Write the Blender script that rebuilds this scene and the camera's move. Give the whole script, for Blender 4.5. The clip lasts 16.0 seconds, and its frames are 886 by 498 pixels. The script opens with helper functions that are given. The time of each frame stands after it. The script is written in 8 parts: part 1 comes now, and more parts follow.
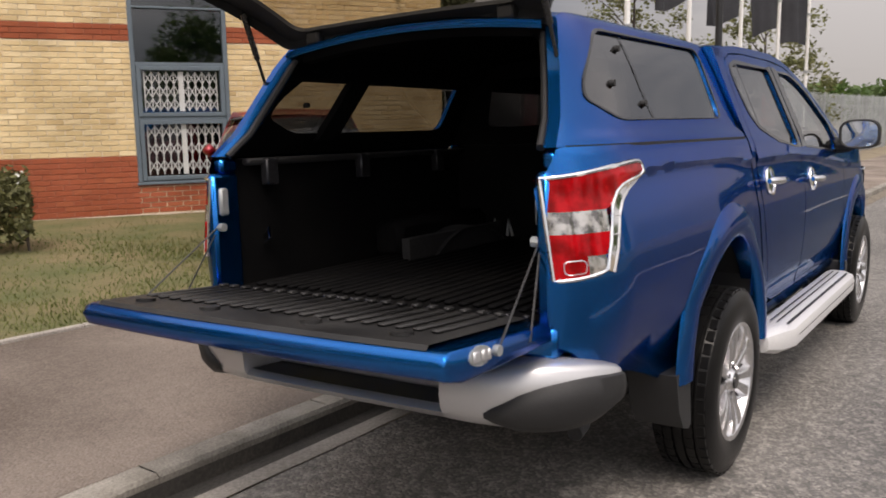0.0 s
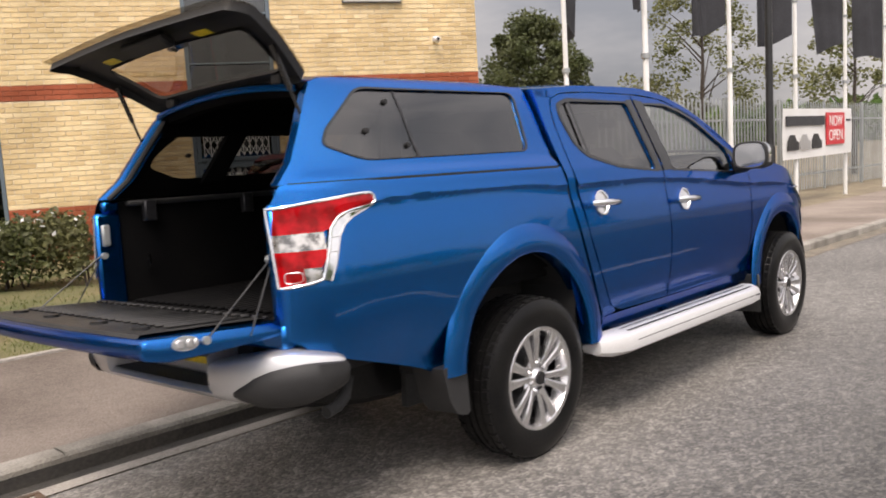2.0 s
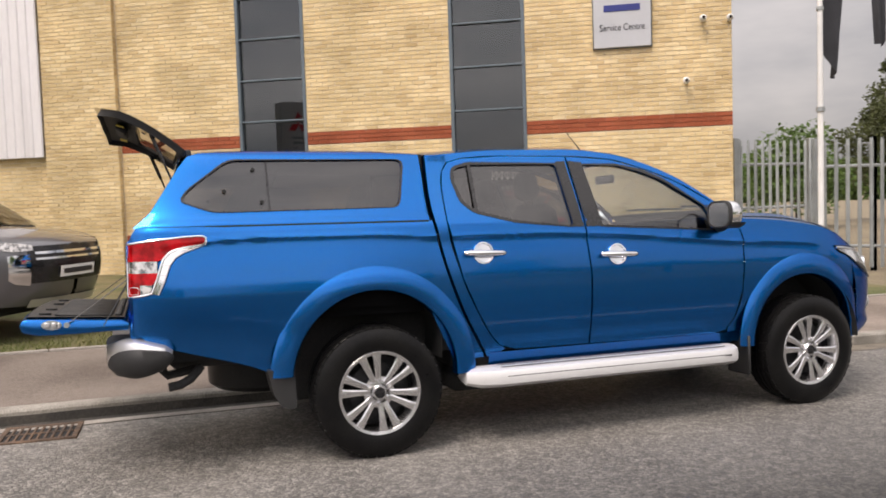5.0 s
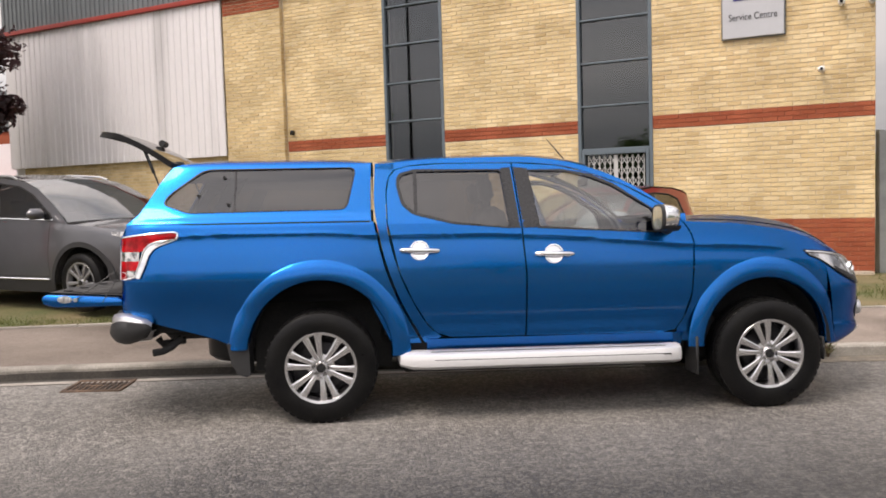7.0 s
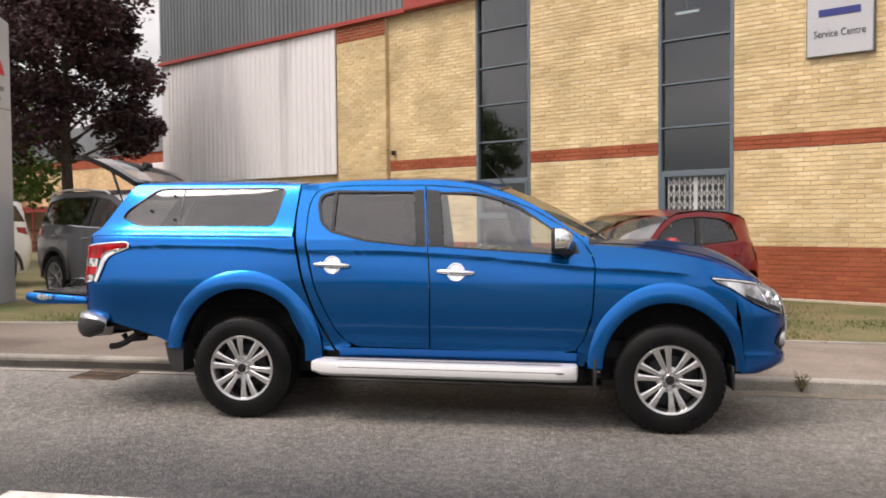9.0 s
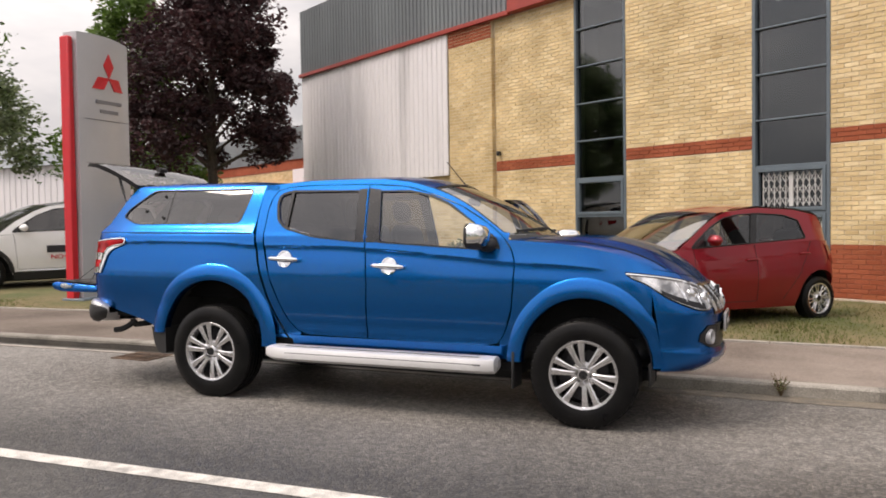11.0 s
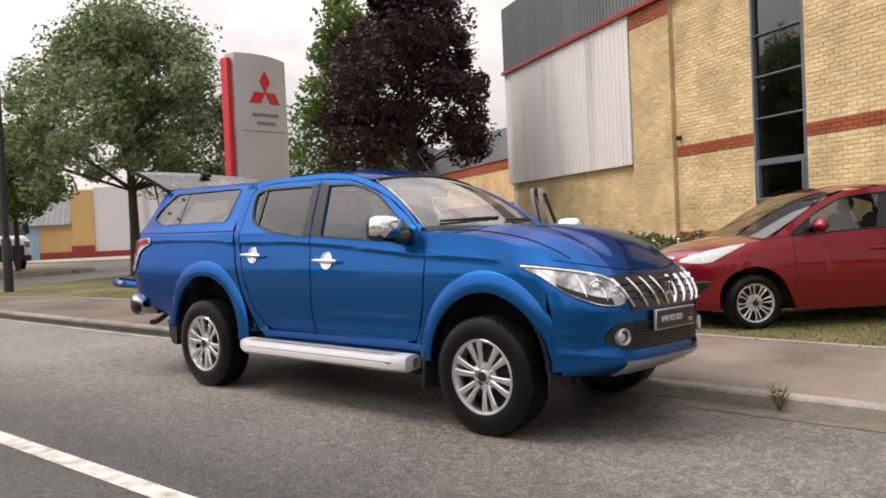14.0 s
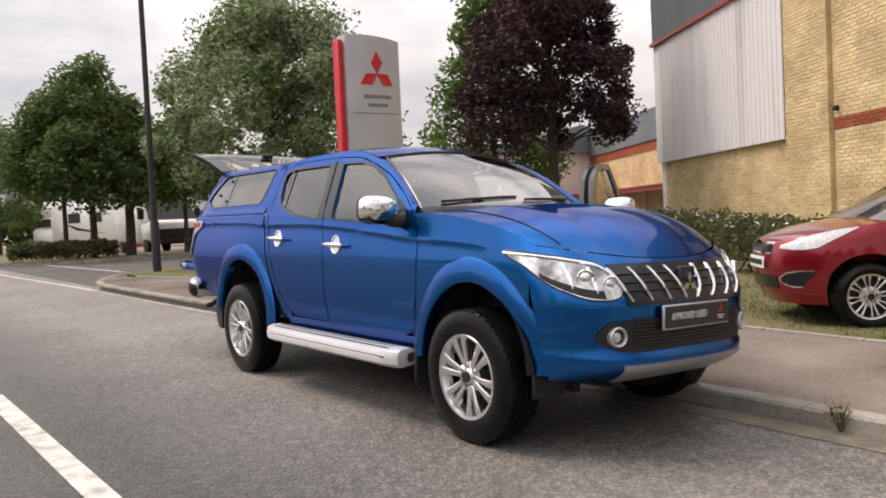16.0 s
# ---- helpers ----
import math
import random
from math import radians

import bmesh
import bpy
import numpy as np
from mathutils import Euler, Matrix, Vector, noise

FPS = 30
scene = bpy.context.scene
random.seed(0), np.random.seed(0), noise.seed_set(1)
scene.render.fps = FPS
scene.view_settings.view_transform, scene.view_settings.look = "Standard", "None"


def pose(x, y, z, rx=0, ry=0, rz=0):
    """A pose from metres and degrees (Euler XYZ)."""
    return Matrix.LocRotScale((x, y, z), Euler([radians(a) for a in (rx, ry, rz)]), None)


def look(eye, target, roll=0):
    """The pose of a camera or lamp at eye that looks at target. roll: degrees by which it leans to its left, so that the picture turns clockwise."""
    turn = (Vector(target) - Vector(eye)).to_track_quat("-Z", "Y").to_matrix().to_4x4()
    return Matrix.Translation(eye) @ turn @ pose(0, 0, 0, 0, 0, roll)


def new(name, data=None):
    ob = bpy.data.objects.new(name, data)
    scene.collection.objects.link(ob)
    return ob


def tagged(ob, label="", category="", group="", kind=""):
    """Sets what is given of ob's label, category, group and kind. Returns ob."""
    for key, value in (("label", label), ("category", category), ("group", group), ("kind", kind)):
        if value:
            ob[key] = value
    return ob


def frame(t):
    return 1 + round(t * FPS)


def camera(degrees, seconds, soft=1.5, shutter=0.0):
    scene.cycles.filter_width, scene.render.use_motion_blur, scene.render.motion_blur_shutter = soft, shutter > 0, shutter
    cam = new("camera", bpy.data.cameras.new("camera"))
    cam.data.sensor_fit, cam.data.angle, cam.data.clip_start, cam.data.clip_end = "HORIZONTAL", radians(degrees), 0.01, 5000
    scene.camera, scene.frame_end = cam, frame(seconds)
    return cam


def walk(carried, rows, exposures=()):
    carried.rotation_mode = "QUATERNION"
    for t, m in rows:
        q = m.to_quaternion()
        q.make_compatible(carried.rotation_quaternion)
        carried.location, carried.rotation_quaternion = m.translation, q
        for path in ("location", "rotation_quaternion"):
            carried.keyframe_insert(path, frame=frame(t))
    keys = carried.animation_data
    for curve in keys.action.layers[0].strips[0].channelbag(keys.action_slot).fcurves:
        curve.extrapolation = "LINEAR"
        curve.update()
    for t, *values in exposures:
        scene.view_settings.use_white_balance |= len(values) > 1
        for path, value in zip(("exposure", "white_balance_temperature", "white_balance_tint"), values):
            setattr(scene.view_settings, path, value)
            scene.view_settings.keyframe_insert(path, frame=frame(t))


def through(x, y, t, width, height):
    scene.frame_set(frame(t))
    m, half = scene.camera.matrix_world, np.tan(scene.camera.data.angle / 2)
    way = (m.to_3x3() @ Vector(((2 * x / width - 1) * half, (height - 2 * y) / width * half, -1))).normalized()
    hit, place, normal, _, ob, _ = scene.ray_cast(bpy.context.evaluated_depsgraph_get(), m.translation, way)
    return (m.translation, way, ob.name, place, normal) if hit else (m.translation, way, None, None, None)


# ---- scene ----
cam = camera(56.4, 16.0, 1.75, 0.4)
METRES, EYE, TILT, LEAN, TURN = 13.740, 1.423, 0.0, 0.0, -54.91
START_X, START_Y = -3.206, -1.690
ROWS = [
    (0.0, 0.0, 0.0, 0.0, -0.13, -9.08, 0.83),
    (0.5, 0.0164, -0.012, -0.0031, 2.7, -8.68, 0.89),
    (1.0, 0.0344, -0.0258, -0.006, 4.65, -8.49, 1.4),
    (1.5, 0.0595, -0.0367, -0.0022, 5.95, -8.07, 2.56),
    (2.0, 0.0909, -0.0391, -0.0004, 7.64, -6.65, 3.36),
    (2.5, 0.1239, -0.0342, 0.0002, 11.64, -5.21, 3.5),
    (3.0, 0.157, -0.0353, 0.0009, 18.39, -4.75, 2.46),
    (3.5, 0.1923, -0.0366, 0.0002, 23.67, -4.6, 1.7),
    (4.0, 0.2279, -0.0376, 0.0013, 27.75, -4.25, 1.75),
    (6.5, 0.3913, 0.0156, 0.0, 47.2, -3.2, 1.71),
    (7.0, 0.4201, 0.0305, 0.0032, 50.9, -3.62, 1.7),
    (7.5, 0.4441, 0.0517, 0.0037, 52.89, -3.46, 1.3),
    (8.0, 0.4737, 0.0729, 0.0039, 55.91, -2.06, 1.12),
    (8.5, 0.4932, 0.1018, 0.0024, 59.26, -1.9, 0.88),
    (9.0, 0.5155, 0.1277, 0.0016, 63.19, -2.12, 0.52),
    (11.5, 0.5925, 0.274, -0.0028, 79.38, -1.86, 0.41),
    (12.0, 0.5993, 0.3047, -0.0038, 83.0, -1.79, 0.06),
    (12.5, 0.5961, 0.3366, -0.0074, 86.13, -0.84, 1.73),
    (13.0, 0.5958, 0.3689, -0.0069, 89.8, -0.46, 2.95),
    (13.5, 0.5856, 0.4003, -0.0087, 92.93, -0.9, 2.65),
    (14.0, 0.5752, 0.4277, -0.0104, 95.65, -1.55, 2.61),
    (14.5, 0.5639, 0.4513, -0.0125, 98.47, -1.49, 3.06),
    (15.0, 0.5466, 0.4693, -0.0144, 101.79, -1.78, 3.44),
    (15.5, 0.5341, 0.4843, -0.0156, 105.2, -2.06, 3.18),
    (16.0, 0.519, 0.4993, -0.0149, 107.83, -2.17, 2.77),
]
walk(cam, [(t, pose(START_X, START_Y, EYE, TILT, LEAN, TURN) @ pose(METRES * x, METRES * y, METRES * z, 90 + pitch, roll, yaw)) for t, x, y, z, yaw, pitch, roll in ROWS],
     exposures=[(0.0, 0.38, 7050, 17), (1.0, 0.82, 7050, 17), (1.5, 0.78, 7050, 17), (3.0, 0.63, 7050, 17), (4.2, 0.58, 7050, 17), (8.5, 0.56, 7050, 17), (11.5, 0.44, 7150, 17), (16.0, 0.44, 7150, 17)])

# ---- world and light ----
world = bpy.data.worlds.new("overcast_sky")
scene.world = world
world.use_nodes = True
wn, wl = world.node_tree.nodes, world.node_tree.links
wn.clear()
w_out, w_bg = wn.new("ShaderNodeOutputWorld"), wn.new("ShaderNodeBackground")
w_sky, w_tc, w_map = wn.new("ShaderNodeTexSky"), wn.new("ShaderNodeTexCoord"), wn.new("ShaderNodeMapping")
w_sky.sky_type, w_sky.sun_disc = "NISHITA", False
SUN_ELEV, SUN_AZ = 56.0, 235.0
w_sky.sun_elevation, w_sky.sun_rotation = radians(SUN_ELEV), radians(SUN_AZ)
w_noise, w_ramp, w_mix = wn.new("ShaderNodeTexNoise"), wn.new("ShaderNodeValToRGB"), wn.new("ShaderNodeMixRGB")
w_map.inputs["Scale"].default_value = (1.0, 1.0, 3.0)
w_noise.inputs["Scale"].default_value, w_noise.inputs["Detail"].default_value = 1.7, 6.0
w_noise.inputs["Roughness"].default_value = 0.55
w_ramp.color_ramp.elements[0].position, w_ramp.color_ramp.elements[0].color = 0.36, (4.6, 5.0, 5.6, 1)
w_ramp.color_ramp.elements[1].position, w_ramp.color_ramp.elements[1].color = 0.62, (10.5, 10.5, 10.6, 1)
w_mix.inputs[0].default_value = 0.9
wl.new(w_tc.outputs["Generated"], w_map.inputs["Vector"])
wl.new(w_map.outputs["Vector"], w_noise.inputs["Vector"])
wl.new(w_noise.outputs["Fac"], w_ramp.inputs["Fac"])
wl.new(w_sky.outputs["Color"], w_mix.inputs[1])
wl.new(w_ramp.outputs["Color"], w_mix.inputs[2])
# an overcast sky is brighter overhead and towards the hidden sun
w_sep, w_up, w_dot, w_side, w_gain, w_mul = (wn.new("ShaderNode" + k) for k in ("SeparateXYZ", "MapRange", "VectorMath", "MapRange", "Math", "VectorMath"))
wl.new(w_tc.outputs["Generated"], w_sep.inputs["Vector"])
wl.new(w_sep.outputs["Z"], w_up.inputs["Value"])
w_up.inputs["From Min"].default_value, w_up.inputs["From Max"].default_value = 0.0, 1.0
w_up.inputs["To Min"].default_value, w_up.inputs["To Max"].default_value = 0.62, 2.1
w_dot.operation, w_dot.inputs[1].default_value = "DOT_PRODUCT", (math.sin(radians(SUN_AZ)), math.cos(radians(SUN_AZ)), 0.0)
wl.new(w_tc.outputs["Generated"], w_dot.inputs[0])
wl.new(w_dot.outputs["Value"], w_side.inputs["Value"])
w_side.inputs["From Min"].default_value, w_side.inputs["From Max"].default_value = -1.0, 1.0
w_side.inputs["To Min"].default_value, w_side.inputs["To Max"].default_value = 0.62, 1.3
w_gain.operation = "MULTIPLY"
wl.new(w_up.outputs["Result"], w_gain.inputs[0])
wl.new(w_side.outputs["Result"], w_gain.inputs[1])
w_mul.operation = "SCALE"
wl.new(w_mix.outputs["Color"], w_mul.inputs[0])
wl.new(w_gain.outputs["Value"], w_mul.inputs["Scale"])
wl.new(w_mul.outputs["Vector"], w_bg.inputs["Color"])
w_bg.inputs["Strength"].default_value = 0.085
wl.new(w_bg.outputs["Background"], w_out.inputs["Surface"])
sun = new("sun", bpy.data.lights.new("sun", "SUN"))
sun.data.energy, sun.data.angle, sun.data.color = 1.6, radians(22), (1.0, 0.95, 0.88)
SUN_DIR = Vector((math.sin(radians(SUN_AZ)) * math.cos(radians(SUN_ELEV)), math.cos(radians(SUN_AZ)) * math.cos(radians(SUN_ELEV)), math.sin(radians(SUN_ELEV))))
sun.matrix_world = look(SUN_DIR * 60, (0, 0, 0))

# ---- materials ----
def mat(name, a, b=None, scale=4.0, rough=0.6, bump=0.0, bscale=60.0, metal=0.0, coat=0.0, spec=0.5, fine=0.25, island=0.0, rnd=0.0, stretch=(1, 1, 1), low=0.35, high=0.65, rvar=0.08):
    """A procedural surface: two colours mixed by a broad noise, a fine grain over it, uneven gloss and fine relief."""
    m = bpy.data.materials.new(name)
    m.use_nodes = True
    n, l = m.node_tree.nodes, m.node_tree.links
    p = n["Principled BSDF"]
    b = b or tuple(c * 0.8 for c in a)
    geo, mp = n.new("ShaderNodeNewGeometry"), n.new("ShaderNodeMapping")
    mp.inputs["Scale"].default_value = stretch
    l.new(geo.outputs["Position"], mp.inputs["Vector"])
    n1, n2 = n.new("ShaderNodeTexNoise"), n.new("ShaderNodeTexNoise")
    n1.inputs["Scale"].default_value, n1.inputs["Detail"].default_value = scale, 5.0
    n2.inputs["Scale"].default_value, n2.inputs["Detail"].default_value = bscale, 3.0
    for q in (n1, n2):
        l.new(mp.outputs["Vector"], q.inputs["Vector"])
    ramp = n.new("ShaderNodeValToRGB")
    ramp.color_ramp.elements[0].position, ramp.color_ramp.elements[1].position = low, high
    ramp.color_ramp.elements[0].color, ramp.color_ramp.elements[1].color = (*a, 1), (*b, 1)
    l.new(n1.outputs["Fac"], ramp.inputs["Fac"])
    col = ramp.outputs["Color"]
    hv = n.new("ShaderNodeHueSaturation")
    mr = n.new("ShaderNodeMapRange")
    mr.inputs["To Min"].default_value, mr.inputs["To Max"].default_value = 1 - fine, 1 + fine
    mr.inputs["From Min"].default_value, mr.inputs["From Max"].default_value = 0.3, 0.7
    l.new(n2.outputs["Fac"], mr.inputs["Value"])
    val = mr.outputs["Result"]
    if island or rnd:
        src = geo.outputs["Random Per Island"] if island else n.new("ShaderNodeObjectInfo").outputs["Random"]
        amount = island or rnd
        m2, mu = n.new("ShaderNodeMapRange"), n.new("ShaderNodeMath")
        m2.inputs["To Min"].default_value, m2.inputs["To Max"].default_value = 1 - amount, 1 + amount
        mu.operation = "MULTIPLY"
        l.new(src, m2.inputs["Value"])
        l.new(m2.outputs["Result"], mu.inputs[0])
        l.new(val, mu.inputs[1])
        val = mu.outputs["Value"]
    l.new(val, hv.inputs["Value"])
    l.new(col, hv.inputs["Color"])
    l.new(hv.outputs["Color"], p.inputs["Base Color"])
    rr = n.new("ShaderNodeMapRange")
    rr.inputs["To Min"].default_value, rr.inputs["To Max"].default_value = max(rough - rvar, 0.02), min(rough + rvar, 1)
    l.new(n1.outputs["Fac"], rr.inputs["Value"])
    l.new(rr.outputs["Result"], p.inputs["Roughness"])
    p.inputs["Metallic"].default_value, p.inputs["Coat Weight"].default_value = metal, coat
    p.inputs["Coat IOR"].default_value = 1.45
    p.inputs["Coat Roughness"].default_value, p.inputs["Specular IOR Level"].default_value = 0.03, spec
    if bump:
        bp = n.new("ShaderNodeBump")
        bp.inputs["Strength"].default_value, bp.inputs["Distance"].default_value = bump, 0.01
        l.new(n2.outputs["Fac"], bp.inputs["Height"])
        l.new(bp.outputs["Normal"], p.inputs["Normal"])
    return m


def pane(name, tint, gloss=0.03, ior=1.5):
    """Thin glass: it lets light through tinted, and mirrors by Fresnel."""
    m = bpy.data.materials.new(name)
    m.use_nodes = True
    n, l = m.node_tree.nodes, m.node_tree.links
    n.clear()
    out, mix, tr, gl, lw, po, mr = (n.new("ShaderNode" + k) for k in ("OutputMaterial", "MixShader", "BsdfTransparent", "BsdfGlossy", "LayerWeight", "Math", "MapRange"))
    tr.inputs["Color"].default_value, gl.inputs["Roughness"].default_value = (*tint, 1), gloss
    lw.inputs["Blend"].default_value = 0.5
    po.operation, po.inputs[1].default_value = "POWER", 3.2
    base = ((ior - 1) / (ior + 1)) ** 2
    mr.inputs["To Min"].default_value, mr.inputs["To Max"].default_value = base * 1.9, 0.9
    l.new(lw.outputs["Facing"], po.inputs[0])
    l.new(po.outputs["Value"], mr.inputs["Value"])
    l.new(mr.outputs["Result"], mix.inputs["Fac"])
    l.new(tr.outputs["BSDF"], mix.inputs[1])
    l.new(gl.outputs["BSDF"], mix.inputs[2])
    l.new(mix.outputs["Shader"], out.inputs["Surface"])
    return m


def asphalt_mat(name, dark, light, stone, tone, near_gain=1.0, far_gain=1.0, along=1.0, sheen=0.9, spec=0.1, mottle=0.06):
    m = mat(name, dark, light, scale=0.7, rough=sheen, fine=0.2, bscale=90, spec=spec)
    n, l = m.node_tree.nodes, m.node_tree.links
    p = n["Principled BSDF"]
    geo = n.new("ShaderNodeNewGeometry")
    vo = n.new("ShaderNodeTexVoronoi")
    vo.inputs["Scale"].default_value = 74
    l.new(geo.outputs["Position"], vo.inputs["Vector"])
    sep = n.new("ShaderNodeSeparateColor")
    l.new(vo.outputs["Color"], sep.inputs["Color"])
    mr = n.new("ShaderNodeMapRange")
    mr.inputs["From Min"].default_value, mr.inputs["From Max"].default_value = 0.35, 1.0
    mr.inputs["To Min"].default_value, mr.inputs["To Max"].default_value = 0.0, stone
    l.new(sep.outputs["Red"], mr.inputs["Value"])
    mix = n.new("ShaderNodeMixRGB")
    mix.inputs[2].default_value = (*tone, 1)
    src = p.inputs["Base Color"].links[0].from_socket
    l.new(src, mix.inputs[1])
    l.new(mr.outputs["Result"], mix.inputs[0])
    # uneven wear a hand's width across
    wear, wr, wm = n.new("ShaderNodeTexNoise"), n.new("ShaderNodeMapRange"), n.new("ShaderNodeVectorMath")
    wear.inputs["Scale"].default_value, wear.inputs["Detail"].default_value, wear.inputs["Roughness"].default_value = 15.0, 5.0, 0.7
    l.new(geo.outputs["Position"], wear.inputs["Vector"])
    l.new(wear.outputs["Fac"], wr.inputs["Value"])
    wr.inputs["From Min"].default_value, wr.inputs["From Max"].default_value = 0.35, 0.65
    wr.inputs["To Min"].default_value, wr.inputs["To Max"].default_value = 1.0 - mottle, 1.0 + mottle
    wm.operation = "SCALE"
    l.new(mix.outputs["Color"], wm.inputs[0])
    l.new(wr.outputs["Result"], wm.inputs["Scale"])
    # paler by the kerb, darker past the middle: view-dependent sheen put into the colour
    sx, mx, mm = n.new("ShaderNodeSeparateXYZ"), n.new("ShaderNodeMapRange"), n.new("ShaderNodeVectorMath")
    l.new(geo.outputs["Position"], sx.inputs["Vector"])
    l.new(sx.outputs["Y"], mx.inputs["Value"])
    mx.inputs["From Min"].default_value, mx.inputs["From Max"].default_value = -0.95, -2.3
    mx.inputs["To Min"].default_value, mx.inputs["To Max"].default_value = near_gain, far_gain
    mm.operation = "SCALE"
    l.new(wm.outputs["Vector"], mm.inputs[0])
    # the tone is scaled along x too
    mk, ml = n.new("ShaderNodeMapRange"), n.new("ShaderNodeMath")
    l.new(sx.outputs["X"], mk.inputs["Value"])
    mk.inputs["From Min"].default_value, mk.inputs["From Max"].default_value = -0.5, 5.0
    mk.inputs["To Min"].default_value, mk.inputs["To Max"].default_value = near_gain * along, near_gain / along
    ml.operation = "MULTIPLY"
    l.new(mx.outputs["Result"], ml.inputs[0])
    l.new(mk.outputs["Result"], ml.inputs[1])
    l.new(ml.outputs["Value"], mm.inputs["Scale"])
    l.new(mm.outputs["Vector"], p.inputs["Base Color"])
    bp = n.new("ShaderNodeBump")
    bp.inputs["Strength"].default_value, bp.inputs["Distance"].default_value, bp.invert = 0.75, 0.006, True
    l.new(vo.outputs["Distance"], bp.inputs["Height"])
    l.new(bp.outputs["Normal"], p.inputs["Normal"])
    return m


def brick_mat(name, stops, object_random=False):
    """Brick: each piece takes its own tone from the ramp; sandy grain and soot over it."""
    m = mat(name, (0.5, 0.5, 0.5), (0.36, 0.35, 0.33), scale=1.4, rough=0.9, bump=0.5, bscale=140, fine=0.12, spec=0.25)
    n, l = m.node_tree.nodes, m.node_tree.links
    p = n["Principled BSDF"]
    src = n.new("ShaderNodeObjectInfo").outputs["Random"] if object_random else n.new("ShaderNodeNewGeometry").outputs["Random Per Island"]
    ramp = n.new("ShaderNodeValToRGB")
    ramp.color_ramp.elements[0].color, ramp.color_ramp.elements[1].color = (*stops[0], 1), (*stops[-1], 1)
    for i, c in enumerate(stops[1:-1]):
        e = ramp.color_ramp.elements.new((i + 1) / (len(stops) - 1))
        e.color = (*c, 1)
    l.new(src, ramp.inputs["Fac"])
    grey = p.inputs["Base Color"].links[0].from_socket
    mul = n.new("ShaderNodeMixRGB")
    mul.blend_type, mul.inputs[0].default_value = "MULTIPLY", 1.0
    gain = n.new("ShaderNodeMixRGB")
    gain.blend_type, gain.inputs[0].default_value, gain.inputs[2].default_value = "MULTIPLY", 1.0, (2.2, 2.2, 2.2, 1)
    l.new(grey, gain.inputs[1])
    l.new(gain.outputs["Color"], mul.inputs[1])
    l.new(ramp.outputs["Color"], mul.inputs[2])
    l.new(mul.outputs["Color"], p.inputs["Base Color"])
    return m


def leaf_mat(name, a, b, through=0.4, **kw):
    """A leaf: a thin sheet that also glows with the light behind it."""
    m = mat(name, a, b, **kw)
    n, l = m.node_tree.nodes, m.node_tree.links
    p, out = n["Principled BSDF"], n["Material Output"]
    tr, mix = n.new("ShaderNodeBsdfTranslucent"), n.new("ShaderNodeMixShader")
    mix.inputs["Fac"].default_value = through
    l.new(p.inputs["Base Color"].links[0].from_socket, tr.inputs["Color"])
    l.new(p.outputs["BSDF"], mix.inputs[1])
    l.new(tr.outputs["BSDF"], mix.inputs[2])
    l.new(mix.outputs["Shader"], out.inputs["Surface"])
    return m


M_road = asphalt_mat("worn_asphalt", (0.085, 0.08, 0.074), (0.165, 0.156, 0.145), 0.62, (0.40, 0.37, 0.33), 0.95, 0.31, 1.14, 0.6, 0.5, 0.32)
M_sideroad = asphalt_mat("side_asphalt", (0.085, 0.08, 0.074), (0.165, 0.156, 0.145), 0.5, (0.40, 0.375, 0.34), 0.72, 0.72, 1.0, 0.75, 0.4)
M_path = asphalt_mat("pavement_tarmac", (0.128, 0.104, 0.087), (0.245, 0.206, 0.176), 0.2, (0.36, 0.31, 0.275), 1.0, 1.0, 0.87)
M_strip = mat("concrete_channel", (0.36, 0.33, 0.29), (0.27, 0.245, 0.215), scale=2.5, rough=0.9, bump=0.4, bscale=80)
M_kerb = mat("weathered_concrete", (0.305, 0.283, 0.246), (0.185, 0.17, 0.145), scale=3.5, rough=0.9, bump=0.5, bscale=90, rnd=0.12)
M_silt = mat("dry_silt", (0.2, 0.168, 0.125), (0.125, 0.11, 0.09), scale=6, rough=0.95, bump=0.5, bscale=80)
M_gutter = mat("gutter_silt_shade", (0.035, 0.032, 0.028), (0.07, 0.062, 0.052), scale=4, rough=0.9, bump=0.5, bscale=70)
M_soil = mat("dry_soil", (0.16, 0.125, 0.085), (0.23, 0.19, 0.12), scale=2.0, rough=0.95, bump=0.7, bscale=30)
M_lawn = mat("lawn_soil", (0.175, 0.138, 0.068), (0.082, 0.095, 0.030), scale=1.1, rough=0.95, bump=0.7, bscale=45)
M_blade = leaf_mat("grass_blades", (0.08, 0.118, 0.022), (0.185, 0.18, 0.066), scale=0.9, rough=0.7, island=0.35, fine=0.1)
M_line = mat("road_paint", (0.62, 0.59, 0.54), (0.3, 0.285, 0.26), scale=7, low=0.45, high=0.7, rough=0.7, bump=0.5, bscale=110)
M_iron = mat("rusty_iron", (0.16, 0.1, 0.065), (0.09, 0.065, 0.05), scale=9, rough=0.75, metal=0.4, bump=0.4, bscale=120)
M_black = mat("black_void", (0.012, 0.012, 0.013), (0.02, 0.02, 0.02), rough=0.9)
M_mortar = mat("mortar", (0.68, 0.58, 0.42), (0.6, 0.51, 0.37), scale=3, rough=0.95, bump=0.4, bscale=120)
BUFF = [(0.63, 0.475, 0.26), (0.71, 0.56, 0.32), (0.68, 0.525, 0.295), (0.76, 0.62, 0.385), (0.69, 0.54, 0.305), (0.585, 0.435, 0.235), (0.73, 0.58, 0.34)]
RED = [(0.32, 0.085, 0.04), (0.36, 0.1, 0.05), (0.30, 0.08, 0.04), (0.38, 0.115, 0.055)]
M_buff, M_red = brick_mat("buff_brick", BUFF), brick_mat("red_brick", RED)
